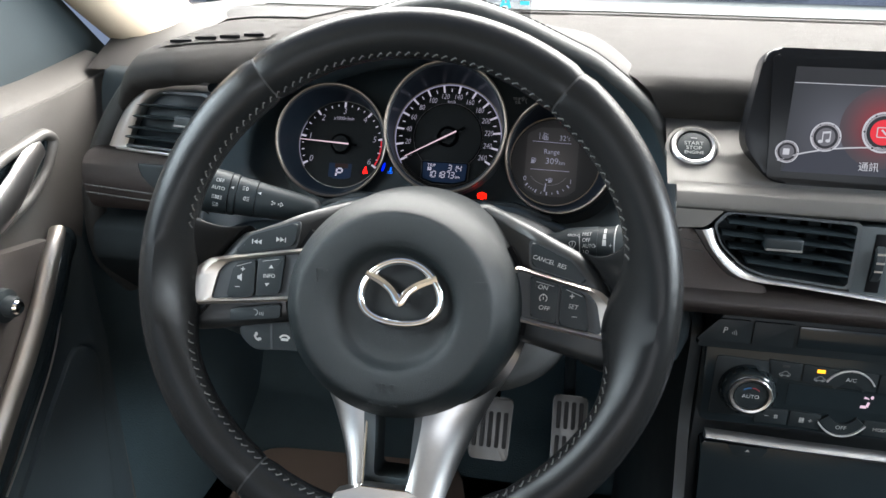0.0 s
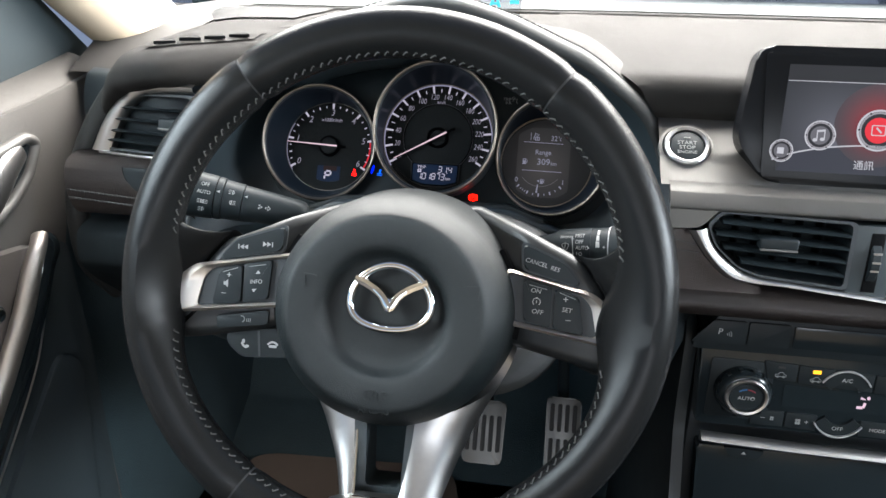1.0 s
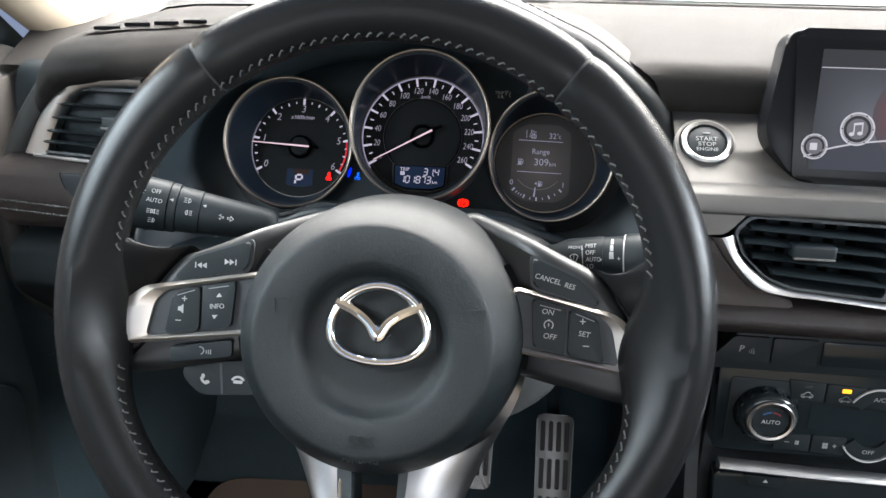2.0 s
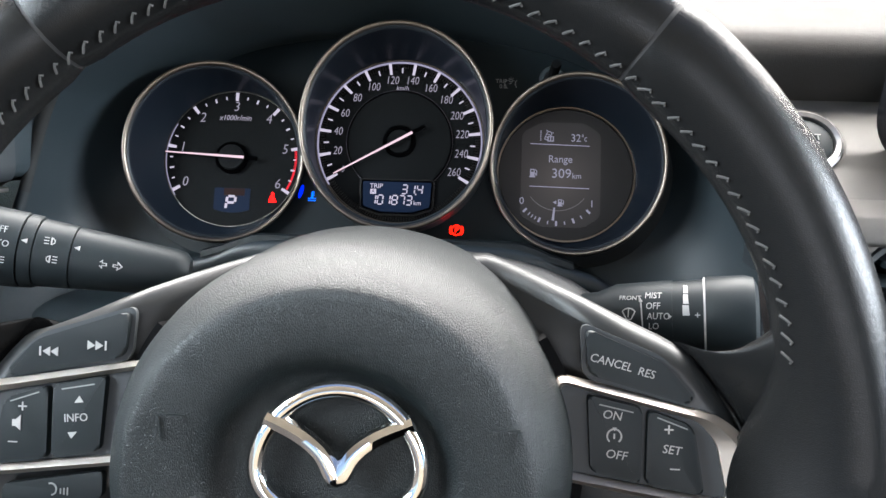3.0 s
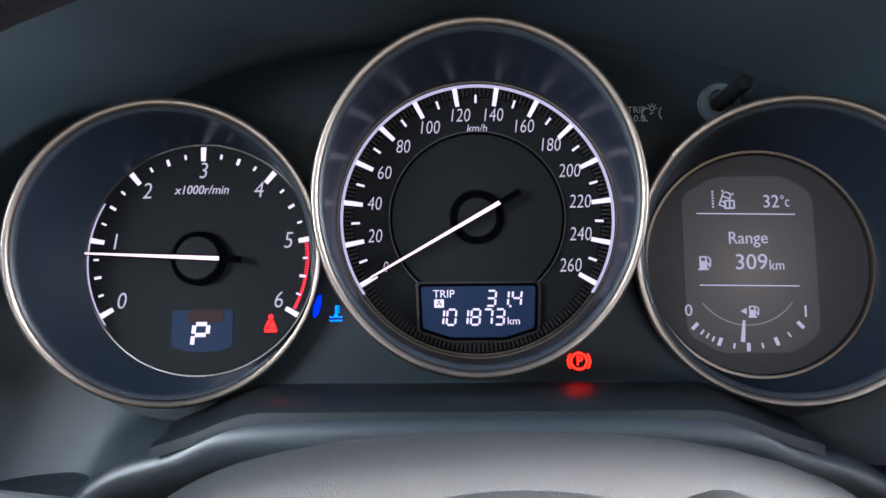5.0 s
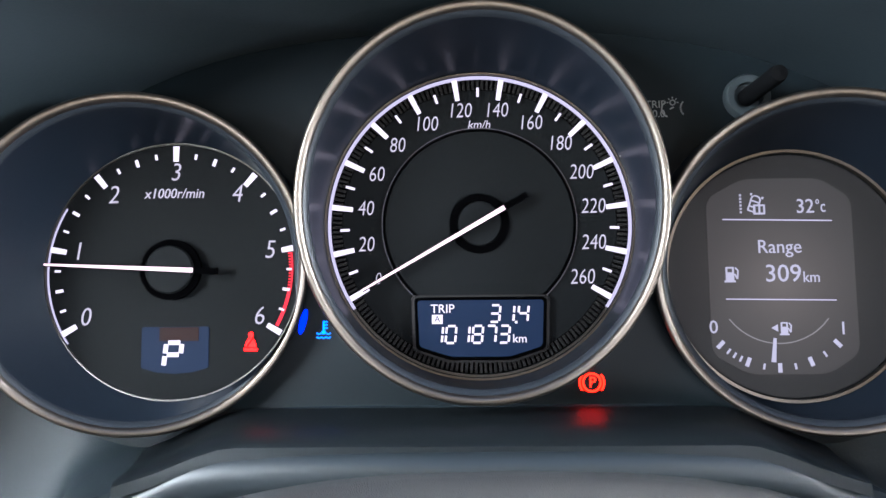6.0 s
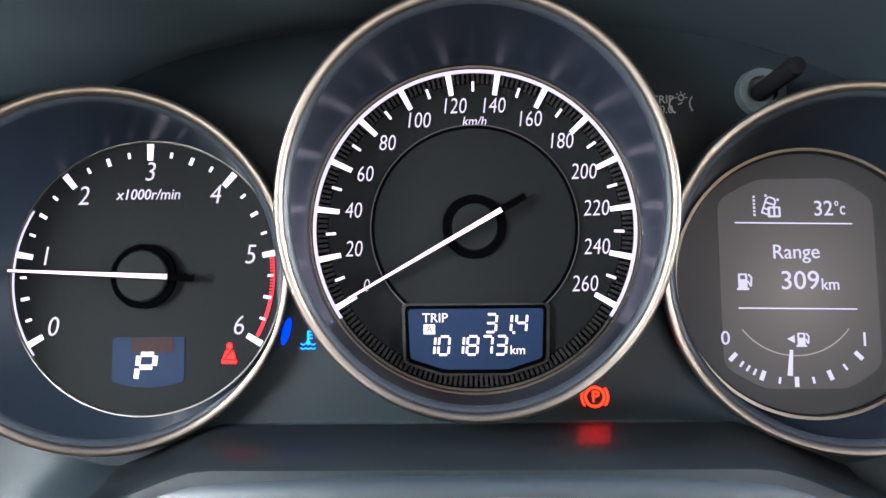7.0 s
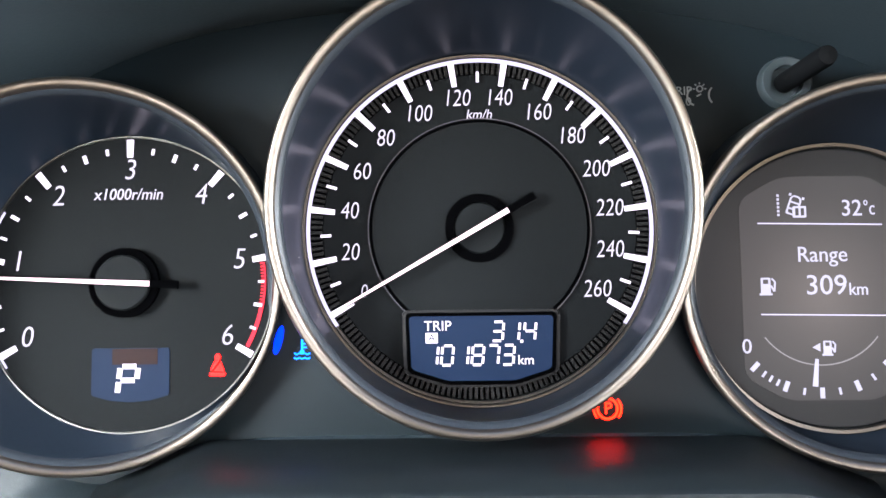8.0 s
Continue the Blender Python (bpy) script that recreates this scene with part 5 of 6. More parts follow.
lit = part("lit_field", prism([(CX_ + x, RY + y) for x, y in rounded([(-0.0265, 0.0290), (-0.013, 0.0365), (0.016, 0.0365), (0.0275, 0.0290), (0.0275, -0.0290), (0.016, -0.0365), (-0.013, -0.0365), (-0.0265, -0.0290)], 0.004)], RD + 0.001, RD + 0.0014), FIELD_GREY, info, "softly lit grey display field", m=Matrix.Translation((0.0036, -0.0002, -0.001)))
ZR = RD + 0.0015
lettering("display_writing", "32", 0.0076, FIELD_GLOW, lit, 0.1150, 0.0048, ZR, align="LEFT", wide=0.92)
lettering("display_writing", "°c", 0.0066, FIELD_GLOW, lit, 0.1222, 0.0048, ZR, align="LEFT", wide=0.72)
lettering("display_writing", "Range", 0.0072, FIELD_GLOW, lit, CX_, -0.0103, ZR, wide=0.95)
lettering("display_writing", "309", 0.0092, FIELD_GLOW, lit, 0.1022, -0.0204, ZR, align="LEFT")
lettering("display_writing", "km", 0.0058, FIELD_GLOW, lit, 0.1162, -0.0217, ZR, align="LEFT", wide=0.9)
lettering("fuel_figure", "0", 0.0068, FIELD_GLOW, lit, 0.0825, -0.0400, ZR)
lettering("fuel_figure", "1", 0.0068, FIELD_GLOW, lit, 0.1300, -0.0408, ZR)
for y0, y1 in ((0.0003, -0.0005), (-0.0295, -0.0302)):
    part("display_line", bar(0.0875, y0, 0.1280, y1, 0.0004, ZR), RING_GLOW, lit)


def pump(x, y, s):
    """A fuel pump sign with its hose."""
    bm = band(rounded([(x - 2 * s, y + 2.6 * s), (x + s, y + 2.6 * s), (x + s, y - 2.6 * s), (x - 2 * s, y - 2.6 * s)], s * 0.4, 3), rounded([(x - 1.4 * s, y + 2.0 * s), (x + 0.4 * s, y + 2.0 * s), (x + 0.4 * s, y + 0.6 * s), (x - 1.4 * s, y + 0.6 * s)], s * 0.2, 3), ZR, ZR + 0.0003)
    bar(x - 2.5 * s, y - 2.7 * s, x + 1.5 * s, y - 2.7 * s, 0.7 * s, ZR, bm=bm)
    bar(x + 1.2 * s, y, x + 2.2 * s, y - 1.8 * s, 0.5 * s, ZR, bm=bm)
    bar(x + 2.2 * s, y - 1.8 * s, x + 2.5 * s, y + 1.2 * s, 0.5 * s, ZR, bm=bm)
    bar(x + 2.5 * s, y + 1.2 * s, x + 1.5 * s, y + 2.3 * s, 0.5 * s, ZR, bm=bm)
    return bm


part("pump_symbol", pump(0.0898, -0.0202, 0.00102), FIELD_GLOW, lit)
bm = pump(0.1088, -0.0404, 0.00085)
prism([(0.1060, -0.0390), (0.1060, -0.0416), (0.1036, -0.0403)], ZR, ZR + 0.0003, bm=bm)
part("pump_symbol", bm, FIELD_GLOW, lit)
FX, FY, FR = 0.1061, -0.0242, 0.0307
for a in (-44, -37, -32.2, -27.4, -22, -10.8, 0, 10.8, 22, 33, 44.5):
    long = a in (-44, -22, 0, 22, 44.5)
    ln, u, v = 0.0017 if long else 0.0011, math.sin(radians(a)), -math.cos(radians(a))
    part("fuel_tick", bar(FX + (FR - ln) * u, FY + (FR - ln) * v, FX + (FR + ln) * u, FY + (FR + ln) * v, 0.0014 if long else 0.0007, ZR), FIELD_GLOW, lit)
part("fuel_needle", bar(0.1047, -0.0440, 0.1038, -0.0528, 0.0010, ZR + 0.0002, w1=0.0017), FIELD_GLOW, lit)
part("fuel_arc", arc_band(0.1066, -0.0232, 0.0226, 0.0230, 127, 233, ZR, ZR + 0.0001, 30), FIELD_DIM, lit)
for k in range(6):
    part("lane_dash", box(0.0007, 0.0008, 0.0003, (0.0945, 0.0030 + 0.00128 * k, ZR)), FIELD_GLOW, lit)
lean = lambda x, y: (0.0996 + x * 0.94 + y * 0.34, 0.0060 + y * 0.94 - x * 0.34)
bm = band([lean(x, y) for x, y in rounded([(-0.0019, -0.0032), (0.0019, -0.0032), (0.0019, 0.0024), (0.0010, 0.0034), (-0.0010, 0.0034), (-0.0019, 0.0024)], 0.0005, 3)], [lean(x, y) for x, y in rounded([(-0.0014, -0.0027), (0.0014, -0.0027), (0.0014, 0.0022), (0.0008, 0.0029), (-0.0008, 0.0029), (-0.0014, 0.0022)], 0.0005, 3)], ZR, ZR + 0.0003)
bar(*lean(-0.0013, 0.0010), *lean(0.0013, 0.0010), 0.0005, ZR, bm=bm)
bar(*lean(-0.0013, -0.0012), *lean(0.0013, -0.0012), 0.0005, ZR, bm=bm)
for x in (-0.0022, 0.0022):
    bar(*lean(x, 0.0028), *lean(x, 0.0036), 0.0007, ZR, bm=bm)
part("lane_car_sign", bm, FIELD_GLOW, lit)
bm = prism(rounded([(0.0990, 0.0058), (0.1034, 0.0058), (0.1034, 0.0020), (0.0990, 0.0020)], 0.0004, 2), ZR + 0.0003, ZR + 0.0005)
sign = part("lane_box_sign", bm, FIELD_GLOW, lit)
for x in (0.1003, 0.1021):
    part("box_bar", box(0.0010, 0.0024, 0.0002, (x, 0.0039, ZR + 0.0006)), FIELD_GREY, sign)

# warning lamps on the fascia
WZ = -0.0038
bm = band(ellipse(0.0421, -0.0607, 0.0037, 0.0037, 36), ellipse(0.0421, -0.0607, 0.0030, 0.0030, 36), WZ, WZ + 0.0004)
arc_band(0.0421, -0.0607, 0.0043, 0.0049, 50, 130, WZ, WZ + 0.0004, 12, bm=bm)
arc_band(0.0421, -0.0607, 0.0043, 0.0049, 230, 310, WZ, WZ + 0.0004, 12, bm=bm)
brake = part("brake_warning", bm, ORANGE_GLOW, clus, "lit red parking brake warning")
lettering("warning_letter", "P", 0.0054, ORANGE_GLOW, brake, 0.0423, -0.0607, WZ + 0.0003)
bm = bar(-0.0603, -0.0366, -0.0603, -0.0404, 0.0006, WZ)
for k in range(3):
    bar(-0.0603, -0.0369 - 0.0012 * k, -0.0588, -0.0369 - 0.0012 * k, 0.0005, WZ, bm=bm)
prism(ellipse(-0.0603, -0.0409, 0.0008, 0.0008, 12), WZ, WZ + 0.0003, bm=bm)
for k in range(2):
    for j in range(3):
        x, y = -0.0630 + 0.0018 * j, -0.0412 - 0.0015 * k
        if k or j != 1:
            bar(x, y, x + 0.0009, y - 0.0005, 0.0004, WZ, bm=bm)
            bar(x + 0.0009, y - 0.0005, x + 0.0018, y, 0.0004, WZ, bm=bm)
part("coolant_lamp", bm, BLUE_GLOW, clus, "lit blue coolant lamp")
part("blue_lens", prism([(-0.0683 + x * 0.97 + y * 0.24, -0.0368 + y * 0.97 - x * 0.24) for x, y in ellipse(0, 0, 0.0013, 0.0050, 24)], WZ, WZ + 0.0004), DEEP_BLUE, clus, "lit deep blue lens")
lettering("knob_writing", "TRIP", 0.0042, PRINT_DIM, clus, 0.0700, 0.0470, WZ + 0.0004)
lettering("knob_writing", "0.0", 0.0042, PRINT_DIM, clus, 0.0712, 0.0432, WZ + 0.0004)
bm = band(ellipse(0.0768, 0.0478, 0.0012, 0.0012, 16), ellipse(0.0768, 0.0478, 0.0008, 0.0008, 16), WZ, WZ + 0.0004)
for a in range(-90, 91, 45):
    bar(*polar(0.0768, 0.0478, 0.0016, a), *polar(0.0768, 0.0478, 0.0023, a), 0.0004, WZ, bm=bm)
arc_band(0.0757, 0.0452, 0.0030, 0.0035, 200, 330, WZ, WZ + 0.0004, 14, bm=bm)
bar(0.0757, 0.0452, 0.0772, 0.0460, 0.0005, WZ, bm=bm)
arc_band(0.0835, 0.0455, 0.0034, 0.0039, 225, 315, WZ, WZ + 0.0004, 10, bm=bm)
part("lamp_symbol", bm, PRINT_DIM, clus)
kn = part("reset_knob", revolve([(0.0090, -0.004), (0.0088, -0.0012), (0.0082, -0.0004), (0.0056, -0.0006), (0.0052, -0.0030), (0.0, -0.0034)], 36), HARD_BLACK, clus, "black trip reset stalk in its collar", m=Matrix.Translation((0.1055, 0.0492, 0)))
part("stalk", revolve([(0.0034, -0.004), (0.0033, 0.024), (0.0029, 0.0256), (0.0, 0.0260)], 24), VOID, kn)
# the ledge: level in the middle, falling away under the outer gauges
ledge_rows = [(-0.120, -0.0148, -0.0118), (-0.106, -0.0090, -0.0076), (-0.094, -0.0032, -0.0030), (-0.086, -0.0004, -0.0006), (-0.080, 0.0, 0.0)]
ledge_rows += [(-x, p, q) for x, p, q in reversed(ledge_rows)]
bm = loft([[(x * 1.06, -0.0692 + p, 0.0), (x, -0.0712 + 0.5 * (p + q), 0.024), (x * 0.97, -0.0738 + q, 0.046), (x * 0.97, -0.0752 + q, 0.0474), (x * 0.97, -0.0790 + q, 0.0476)] for x, p, q in ledge_rows], closed=False)
bmesh.ops.solidify(bm, geom=bm.faces[:], thickness=0.0012)
part("ledge", bm, LEDGE, hood, "satin black ledge under the gauges")

# ---- steering column shroud and stalks ----
shroud = thing("column_shroud", WHEEL, "grey-black plastic steering column shroud", "column shroud")


def shroud_ring(z, hw, top, bottom, n=40):
    pts = []
    for i in range(n):
        a = 2 * math.pi * i / n
        c, s = math.cos(a), math.sin(a)
        u = hw * (abs(c) ** 0.8) * (1 if c >= 0 else -1)
        v = (top * s ** 0.8) if s >= 0 else (bottom * (-s) ** 0.7)
        pts.append((u, v - 0.005, z))
    return pts


rings = [shroud_ring(z, hw, t, b) for z, hw, t, b in ((-0.100, 0.072, 0.048, -0.075), (-0.102, 0.090, 0.056, -0.085), (-0.110, 0.108, 0.062, -0.092), (-0.135, 0.124, 0.067, -0.098), (-0.165, 0.133, 0.068, -0.10), (-0.200, 0.138, 0.062, -0.11), (-0.270, 0.142, 0.045, -0.13))]
part("cover", loft(rings, cap0=True), SHROUD_GREY, shroud, angle=60)
part("joint", sweep([(x, -0.004, z) for x, z in ((0.1105, -0.11), (0.1290, -0.15), (0.1390, -0.20))], disc(0.0012, 6), up=(0, 1, 0)), MATT_BLACK, shroud)


def stalk(name, tip, root, label):
    """A lever's frame: x along it, z towards the driver."""
    a, b = Vector(root), Vector(tip)
    ax = (b - a).normalized()
    side = Vector((0, -0.94, 0.34))
    side = (side - ax * side.dot(ax)).normalized()
    up = side.cross(ax) if ax.x > 0 else ax.cross(side)
    up = up if up.z > 0 else -up
    m = Matrix((ax.to_4d(), up.to_4d(), side.to_4d(), (0, 0, 0, 1))).transposed()
    if ax.x < 0:
        m = Matrix(((-ax).to_4d(), up.to_4d(), side.to_4d(), (0, 0, 0, 1))).transposed()
    for i in range(3):
        m[3][i] = 0
    m.translation = a
    m[3][3] = 1
    return thing(name, m, label, "stalk")


def stalk_body(sgn, stations):
    """A round body through stations (along, half height, half depth)."""
    rings = []
    for x, ry, rz in stations:
        rings.append([(sgn * x, ry * math.cos(2 * math.pi * i / 28), rz * math.sin(2 * math.pi * i / 28)) for i in range(28)])
    return loft(rings, cap0=True, cap1=True)


wst = stalk("wiper_stalk", (0.2170, -0.1604, 0.7510), (0.0910, -0.1264, 0.7305), "black wiper stalk with white printed symbols")
part("body", stalk_body(1, [(0.0, 0.008, 0.008), (0.035, 0.0125, 0.010), (0.045, 0.0165, 0.013), (0.070, 0.0182, 0.0145), (0.0735, 0.0182, 0.0145)]), BUTTON, wst)
part("ring", stalk_body(1, [(0.0735, 0.0176, 0.014), (0.0885, 0.0186, 0.0148)]), BUTTON, wst)
part("sleeve", stalk_body(1, [(0.0890, 0.0192, 0.0155), (0.091, 0.0200, 0.0162), (0.108, 0.0206, 0.0166), (0.1125, 0.0195, 0.0155), (0.1145, 0.015, 0.012)]), BUTTON, wst)
def on_body(y, ry=0.0178, rz=0.0142):
    """Height and slope of the lever's skin at y."""
    c = math.sqrt(max(0.02, 1 - (y / ry) ** 2))
    return rz * c, math.degrees(math.atan2(rz * y, ry * ry * c))


for i, w in enumerate(("MIST", "OFF", "AUTO", "LO", "HI")):
    y = 0.0110 - 0.0052 * i
    z, lean = on_body(y)
    lettering("stalk_writing", w, 0.0048, PRINT, wst, 0.0600 + 0.0005 * i, y, z + 0.0003, align="LEFT", shear=0.1, wide=0.84, lean=-lean)
for w, y in (("FRONT", 0.0098), ("PULL", -0.0042)):
    z, lean = on_body(y, 0.0172, 0.0137)
    lettering("stalk_writing", w, 0.0034, PRINT, wst, 0.0470, y, z + 0.0004, align="LEFT", shear=0.1, lean=-lean)
bm = arc_band(0.0520, 0.0010, 0.0034, 0.0040, -62, 62, 0.0136, 0.0142, 10)
bar(0.0490, 0.0026, 0.0510, -0.0012, 0.0006, 0.0136, bm=bm)
bar(0.0550, 0.0026, 0.0530, -0.0012, 0.0006, 0.0136, bm=bm)
bar(0.0510, -0.0012, 0.0530, -0.0012, 0.0006, 0.0136, bm=bm)
bar(0.0520, 0.0044, 0.0516, 0.0000, 0.0005, 0.0136, bm=bm)
part("wiper_symbol", bm, PRINT, wst)
part("range_line", bar(0.0582, 0.0080, 0.0590, -0.0090, 0.0006, 0.0139), PRINT, wst)
part("range_arrow", prism([(0.0571, 0.0080), (0.0591, 0.0080), (0.0579, 0.0102)], 0.0128, 0.0136), PRINT, wst)
part("auto_arrow", prism([(0.0716, 0.0019), (0.0716, -0.0007), (0.0733, 0.0006)], 0.0143, 0.0150), PRINT, wst)
for y0, y1, w in ((0.0160, 0.0122, 0.0018), (0.0116, 0.0070, 0.0023), (0.0064, 0.0012, 0.0030)):
    rows = []
    for j in range(5):
        y = y0 + (y1 - y0) * j / 4
        z = on_body(y, 0.0182, 0.0145)[0] + 0.0003
        rows.append([(0.0800 - w / 2, y, z), (0.0800 + w / 2 + 0.0004 * j / 4, y, z)])
    part("speed_bar", loft(rows, closed=False), PRINT, wst)
part("sleeve_line", band(ellipse(0, 0, 0.0196, 0.0160, 28), ellipse(0, 0, 0.0185, 0.0150, 28), 0.0, 0.0009), PRINT, wst, m=Matrix(((0, 0, 1, 0.0886), (1, 0, 0, 0), (0, 1, 0, 0), (0, 0, 0, 1))))
lettering("stalk_writing", "+", 0.0052, PRINT, wst, 0.0856, 0.0012, 0.0148)

lst = stalk("light_stalk", (-0.232, -0.1615, 0.779), (-0.080, -0.1315, 0.746), "black light stalk with white printed symbols")
part("body", stalk_body(-1, [(0.022, 0.0085, 0.0075), (0.025, 0.0118, 0.0100), (0.030, 0.0130, 0.0110), (0.055, 0.0148, 0.0125), (0.078, 0.0165, 0.014), (0.080, 0.0165, 0.014)]), BUTTON, lst)
part("ring", stalk_body(-1, [(0.0806, 0.0170, 0.0145), (0.0975, 0.0182, 0.0152)]), BUTTON, lst)
part("marker_ring", stalk_body(-1, [(0.0982, 0.0188, 0.0156), (0.1000, 0.0194, 0.0161), (0.1040, 0.0196, 0.0163)]), BUTTON, lst)
part("ring_gap", stalk_body(-1, [(0.1040, 0.0188, 0.0155), (0.1050, 0.0188, 0.0155)]), VOID, lst)
part("sleeve", stalk_body(-1, [(0.1050, 0.0197, 0.0164), (0.1065, 0.0200, 0.0167), (0.135, 0.0215, 0.018), (0.150, 0.0205, 0.017), (0.155, 0.015, 0.012)]), BUTTON, lst)


def lamp_sign(x, y, z, size, side, rays=3):
    """A headlamp sign: an outlined D with rays on one side."""
    d = [(x, y + size), (x, y - size)] + [(x - side * size * 1.1 * math.cos(radians(t)), y + size * math.sin(radians(t))) for t in range(-75, 76, 25)]
    inner = [(x - side * 0.3 * size + (u - x) * 0.55, y + (v - y) * 0.62) for u, v in d]
    bm = band(d, inner, z, z + 0.0005)
    for k in range(rays):
        v = y + size * 0.8 * (k - (rays - 1) / 2) * 2 / max(1, rays - 1)
        bar(x + side * size * 0.5, v, x + side * size * 1.7, v, size * 0.24, z, bm=bm)
    return bm


for i, w in enumerate(("OFF", "AUTO")):
    lettering("stalk_writing", w, 0.0047, PRINT, lst, -0.1135, 0.0105 - 0.0070 * i, 0.0162 + 0.0020 * i, shear=0.05, wide=0.9)
bm = band(ellipse(-0.1245, 0.0098, 0.0016, 0.0016, 16), ellipse(-0.1245, 0.0098, 0.0010, 0.0010, 16), 0.0160, 0.0165)
for k in range(8):
    a = radians(45 * k)
    bar(-0.1245 + 0.0022 * math.cos(a), 0.0098 + 0.0022 * math.sin(a), -0.1245 + 0.0032 * math.cos(a), 0.0098 + 0.0032 * math.sin(a), 0.0005, 0.0160, bm=bm)
part("dimmer_sign", bm, PRINT, lst)
part("side_lamp_sign", lamp_sign(-0.1150, -0.0048, 0.0172, 0.0017, -1), PRINT, lst)
part("side_lamp_sign", lamp_sign(-0.1118, -0.0048, 0.0172, 0.0017, 1), PRINT, lst)
part("head_lamp_sign", lamp_sign(-0.1135, -0.0118, 0.0146, 0.0018, -1), PRINT_DIM, lst)
part("fog_lamp_sign", lamp_sign(-0.0895, 0.0080, 0.0147, 0.0019, -1), PRINT, lst)
part("fog_lamp_sign", lamp_sign(-0.0885, -0.0012, 0.0152, 0.0019, 1), PRINT, lst)
for x, z in ((-0.1018, 0.0152), (-0.0775, 0.0126)):
    part("marker", prism([(x + 0.0014, 0.0076), (x + 0.0014, 0.0052), (x - 0.0012, 0.0064)], z, z + 0.0012), PRINT, lst)
bm = bmesh.new()
for s in (-1, 1):
    x = -0.0605 + s * 0.0014
    band([(x, 0.0008), (x + s * 0.0022, 0.0008), (x + s * 0.0022, 0.0024), (x + s * 0.0050, 0.0), (x + s * 0.0022, -0.0024), (x + s * 0.0022, -0.0008), (x, -0.0008)], [(x + s * 0.0006, 0.0004), (x + s * 0.0026, 0.0004), (x + s * 0.0026, 0.0014), (x + s * 0.0042, 0.0), (x + s * 0.0026, -0.0014), (x + s * 0.0026, -0.0004), (x + s * 0.0006, -0.0004)], 0.0115, 0.0131, bm=bm)
part("turn_symbol", bm, PRINT, lst)

# ---- steering wheel ----
sw = thing("steering_wheel", WHEEL, "black leather steering wheel with silver spokes and buttons", "steering wheel")
RC, RIM_X, RIM_Y = 0.1825, -0.0045, -0.0060
RIM_Z = -0.022  # the rim's middle plane lies this far ahead of the hub's face


def rim_section(a):
    """Cross-section of the rim at a degrees clockwise from the top: (radial, axial) pairs."""
    grip = math.exp(-((abs(a) - 42) / 13) ** 2) * 0.0012
    spoke = math.exp(-((abs(a) - 95) / 13) ** 2)
    wide = 0.45 if a > 0 else 0.12
    rin, rout, ax = 0.0182 + grip + 0.011 * wide * spoke, 0.0182 + grip * 0.5, 0.0165 + grip
    out = []
    for i in range(20):
        t = 2 * math.pi * i / 20
        c, s = math.cos(t), math.sin(t)
        out.append(((rout if c > 0 else rin * (1 + wide * spoke)) * c, ax * s * (1 - 0.35 * spoke * max(0, -c)) - 0.019 * spoke * max(0, -c) ** 1.4))
    return out


def rim_piece(a0, a1, shrink=0.0, n=None):
    n = n or max(3, int(abs(a1 - a0) / 2.5))
    rings = []
    for i in range(n + 1):
        a = a0 + (a1 - a0) * i / n
        e = (0.0012 if i in (0, n) else 0.0)
        ring = []
        for dr, dz in rim_section(a):
            f = 1 - (e + shrink) / 0.0182
            r = RC + dr * f
            ring.append((RIM_X + r * math.sin(radians(a)), RIM_Y + r * math.cos(radians(a)), RIM_Z + dz * f))
        rings.append(ring)
    return loft(rings, cap0=True, cap1=True)


SEAM = 37.5
LOWSEAM = 147.0
part("rim_core", rim_piece(-180, 180, 0.0016, 90), RUBBER, sw)
part("upper_leather", rim_piece(-SEAM + 0.25, SEAM - 0.25), LEATHER_SMOOTH, sw, "smooth worn leather")
part("side_leather", rim_piece(SEAM + 0.25, LOWSEAM - 0.25), LEATHER_SMOOTH, sw)
part("side_leather", rim_piece(-LOWSEAM + 0.25, -SEAM - 0.25), LEATHER_SMOOTH, sw)
part("lower_leather", rim_piece(LOWSEAM + 0.25, 360 - LOWSEAM - 0.25), LEATHER_SMOOTH, sw)
rnd = random.Random(4)
bm = bmesh.new()
a = -LOWSEAM - 25
while a < LOWSEAM + 25:
    if 80 < abs(a) < 106:
        a += 1.15
        continue
    sec = rim_section(a)
    dr, dz = sec[9]
    dr2, dz2 = sec[8]
    j = rnd.uniform(-0.25, 0.25)
    dz, dz2 = dz + RIM_Z, dz2 + RIM_Z
    p0 = Vector(((RC + dr - 0.0004) * math.sin(radians(a + j)), (RC + dr - 0.0004) * math.cos(radians(a + j)), dz + 0.0008))
    dr2, dz2 = dr + (dr2 - dr) * 0.58, dz + (dz2 - dz) * 0.58
    p1 = Vector(((RC + dr2 - 0.0002) * math.sin(radians(a + 1.0)), (RC + dr2 - 0.0002) * math.cos(radians(a + 1.0)), dz2 + 0.0008))
    p2 = Vector(((RC + dr - 0.0004) * math.sin(radians(a + 1.9)), (RC + dr - 0.0004) * math.cos(radians(a + 1.9)), dz + 0.0008))
    p0, p1, p2 = (p + Vector((RIM_X, RIM_Y, 0)) for p in (p0, p1, p2))
    sweep([p0, p0.lerp(p1, 0.5) + Vector((0, 0, 0.0005)), p1, p1.lerp(p2, 0.25)], disc(0.00050, 5), bm=bm, up=(0, 0, 1))
    a += 2.35
tagged(part("stitching", bm, THREAD, sw), kind="stuff")

# airbag pad
HX, HY = 0.0012, -0.0217
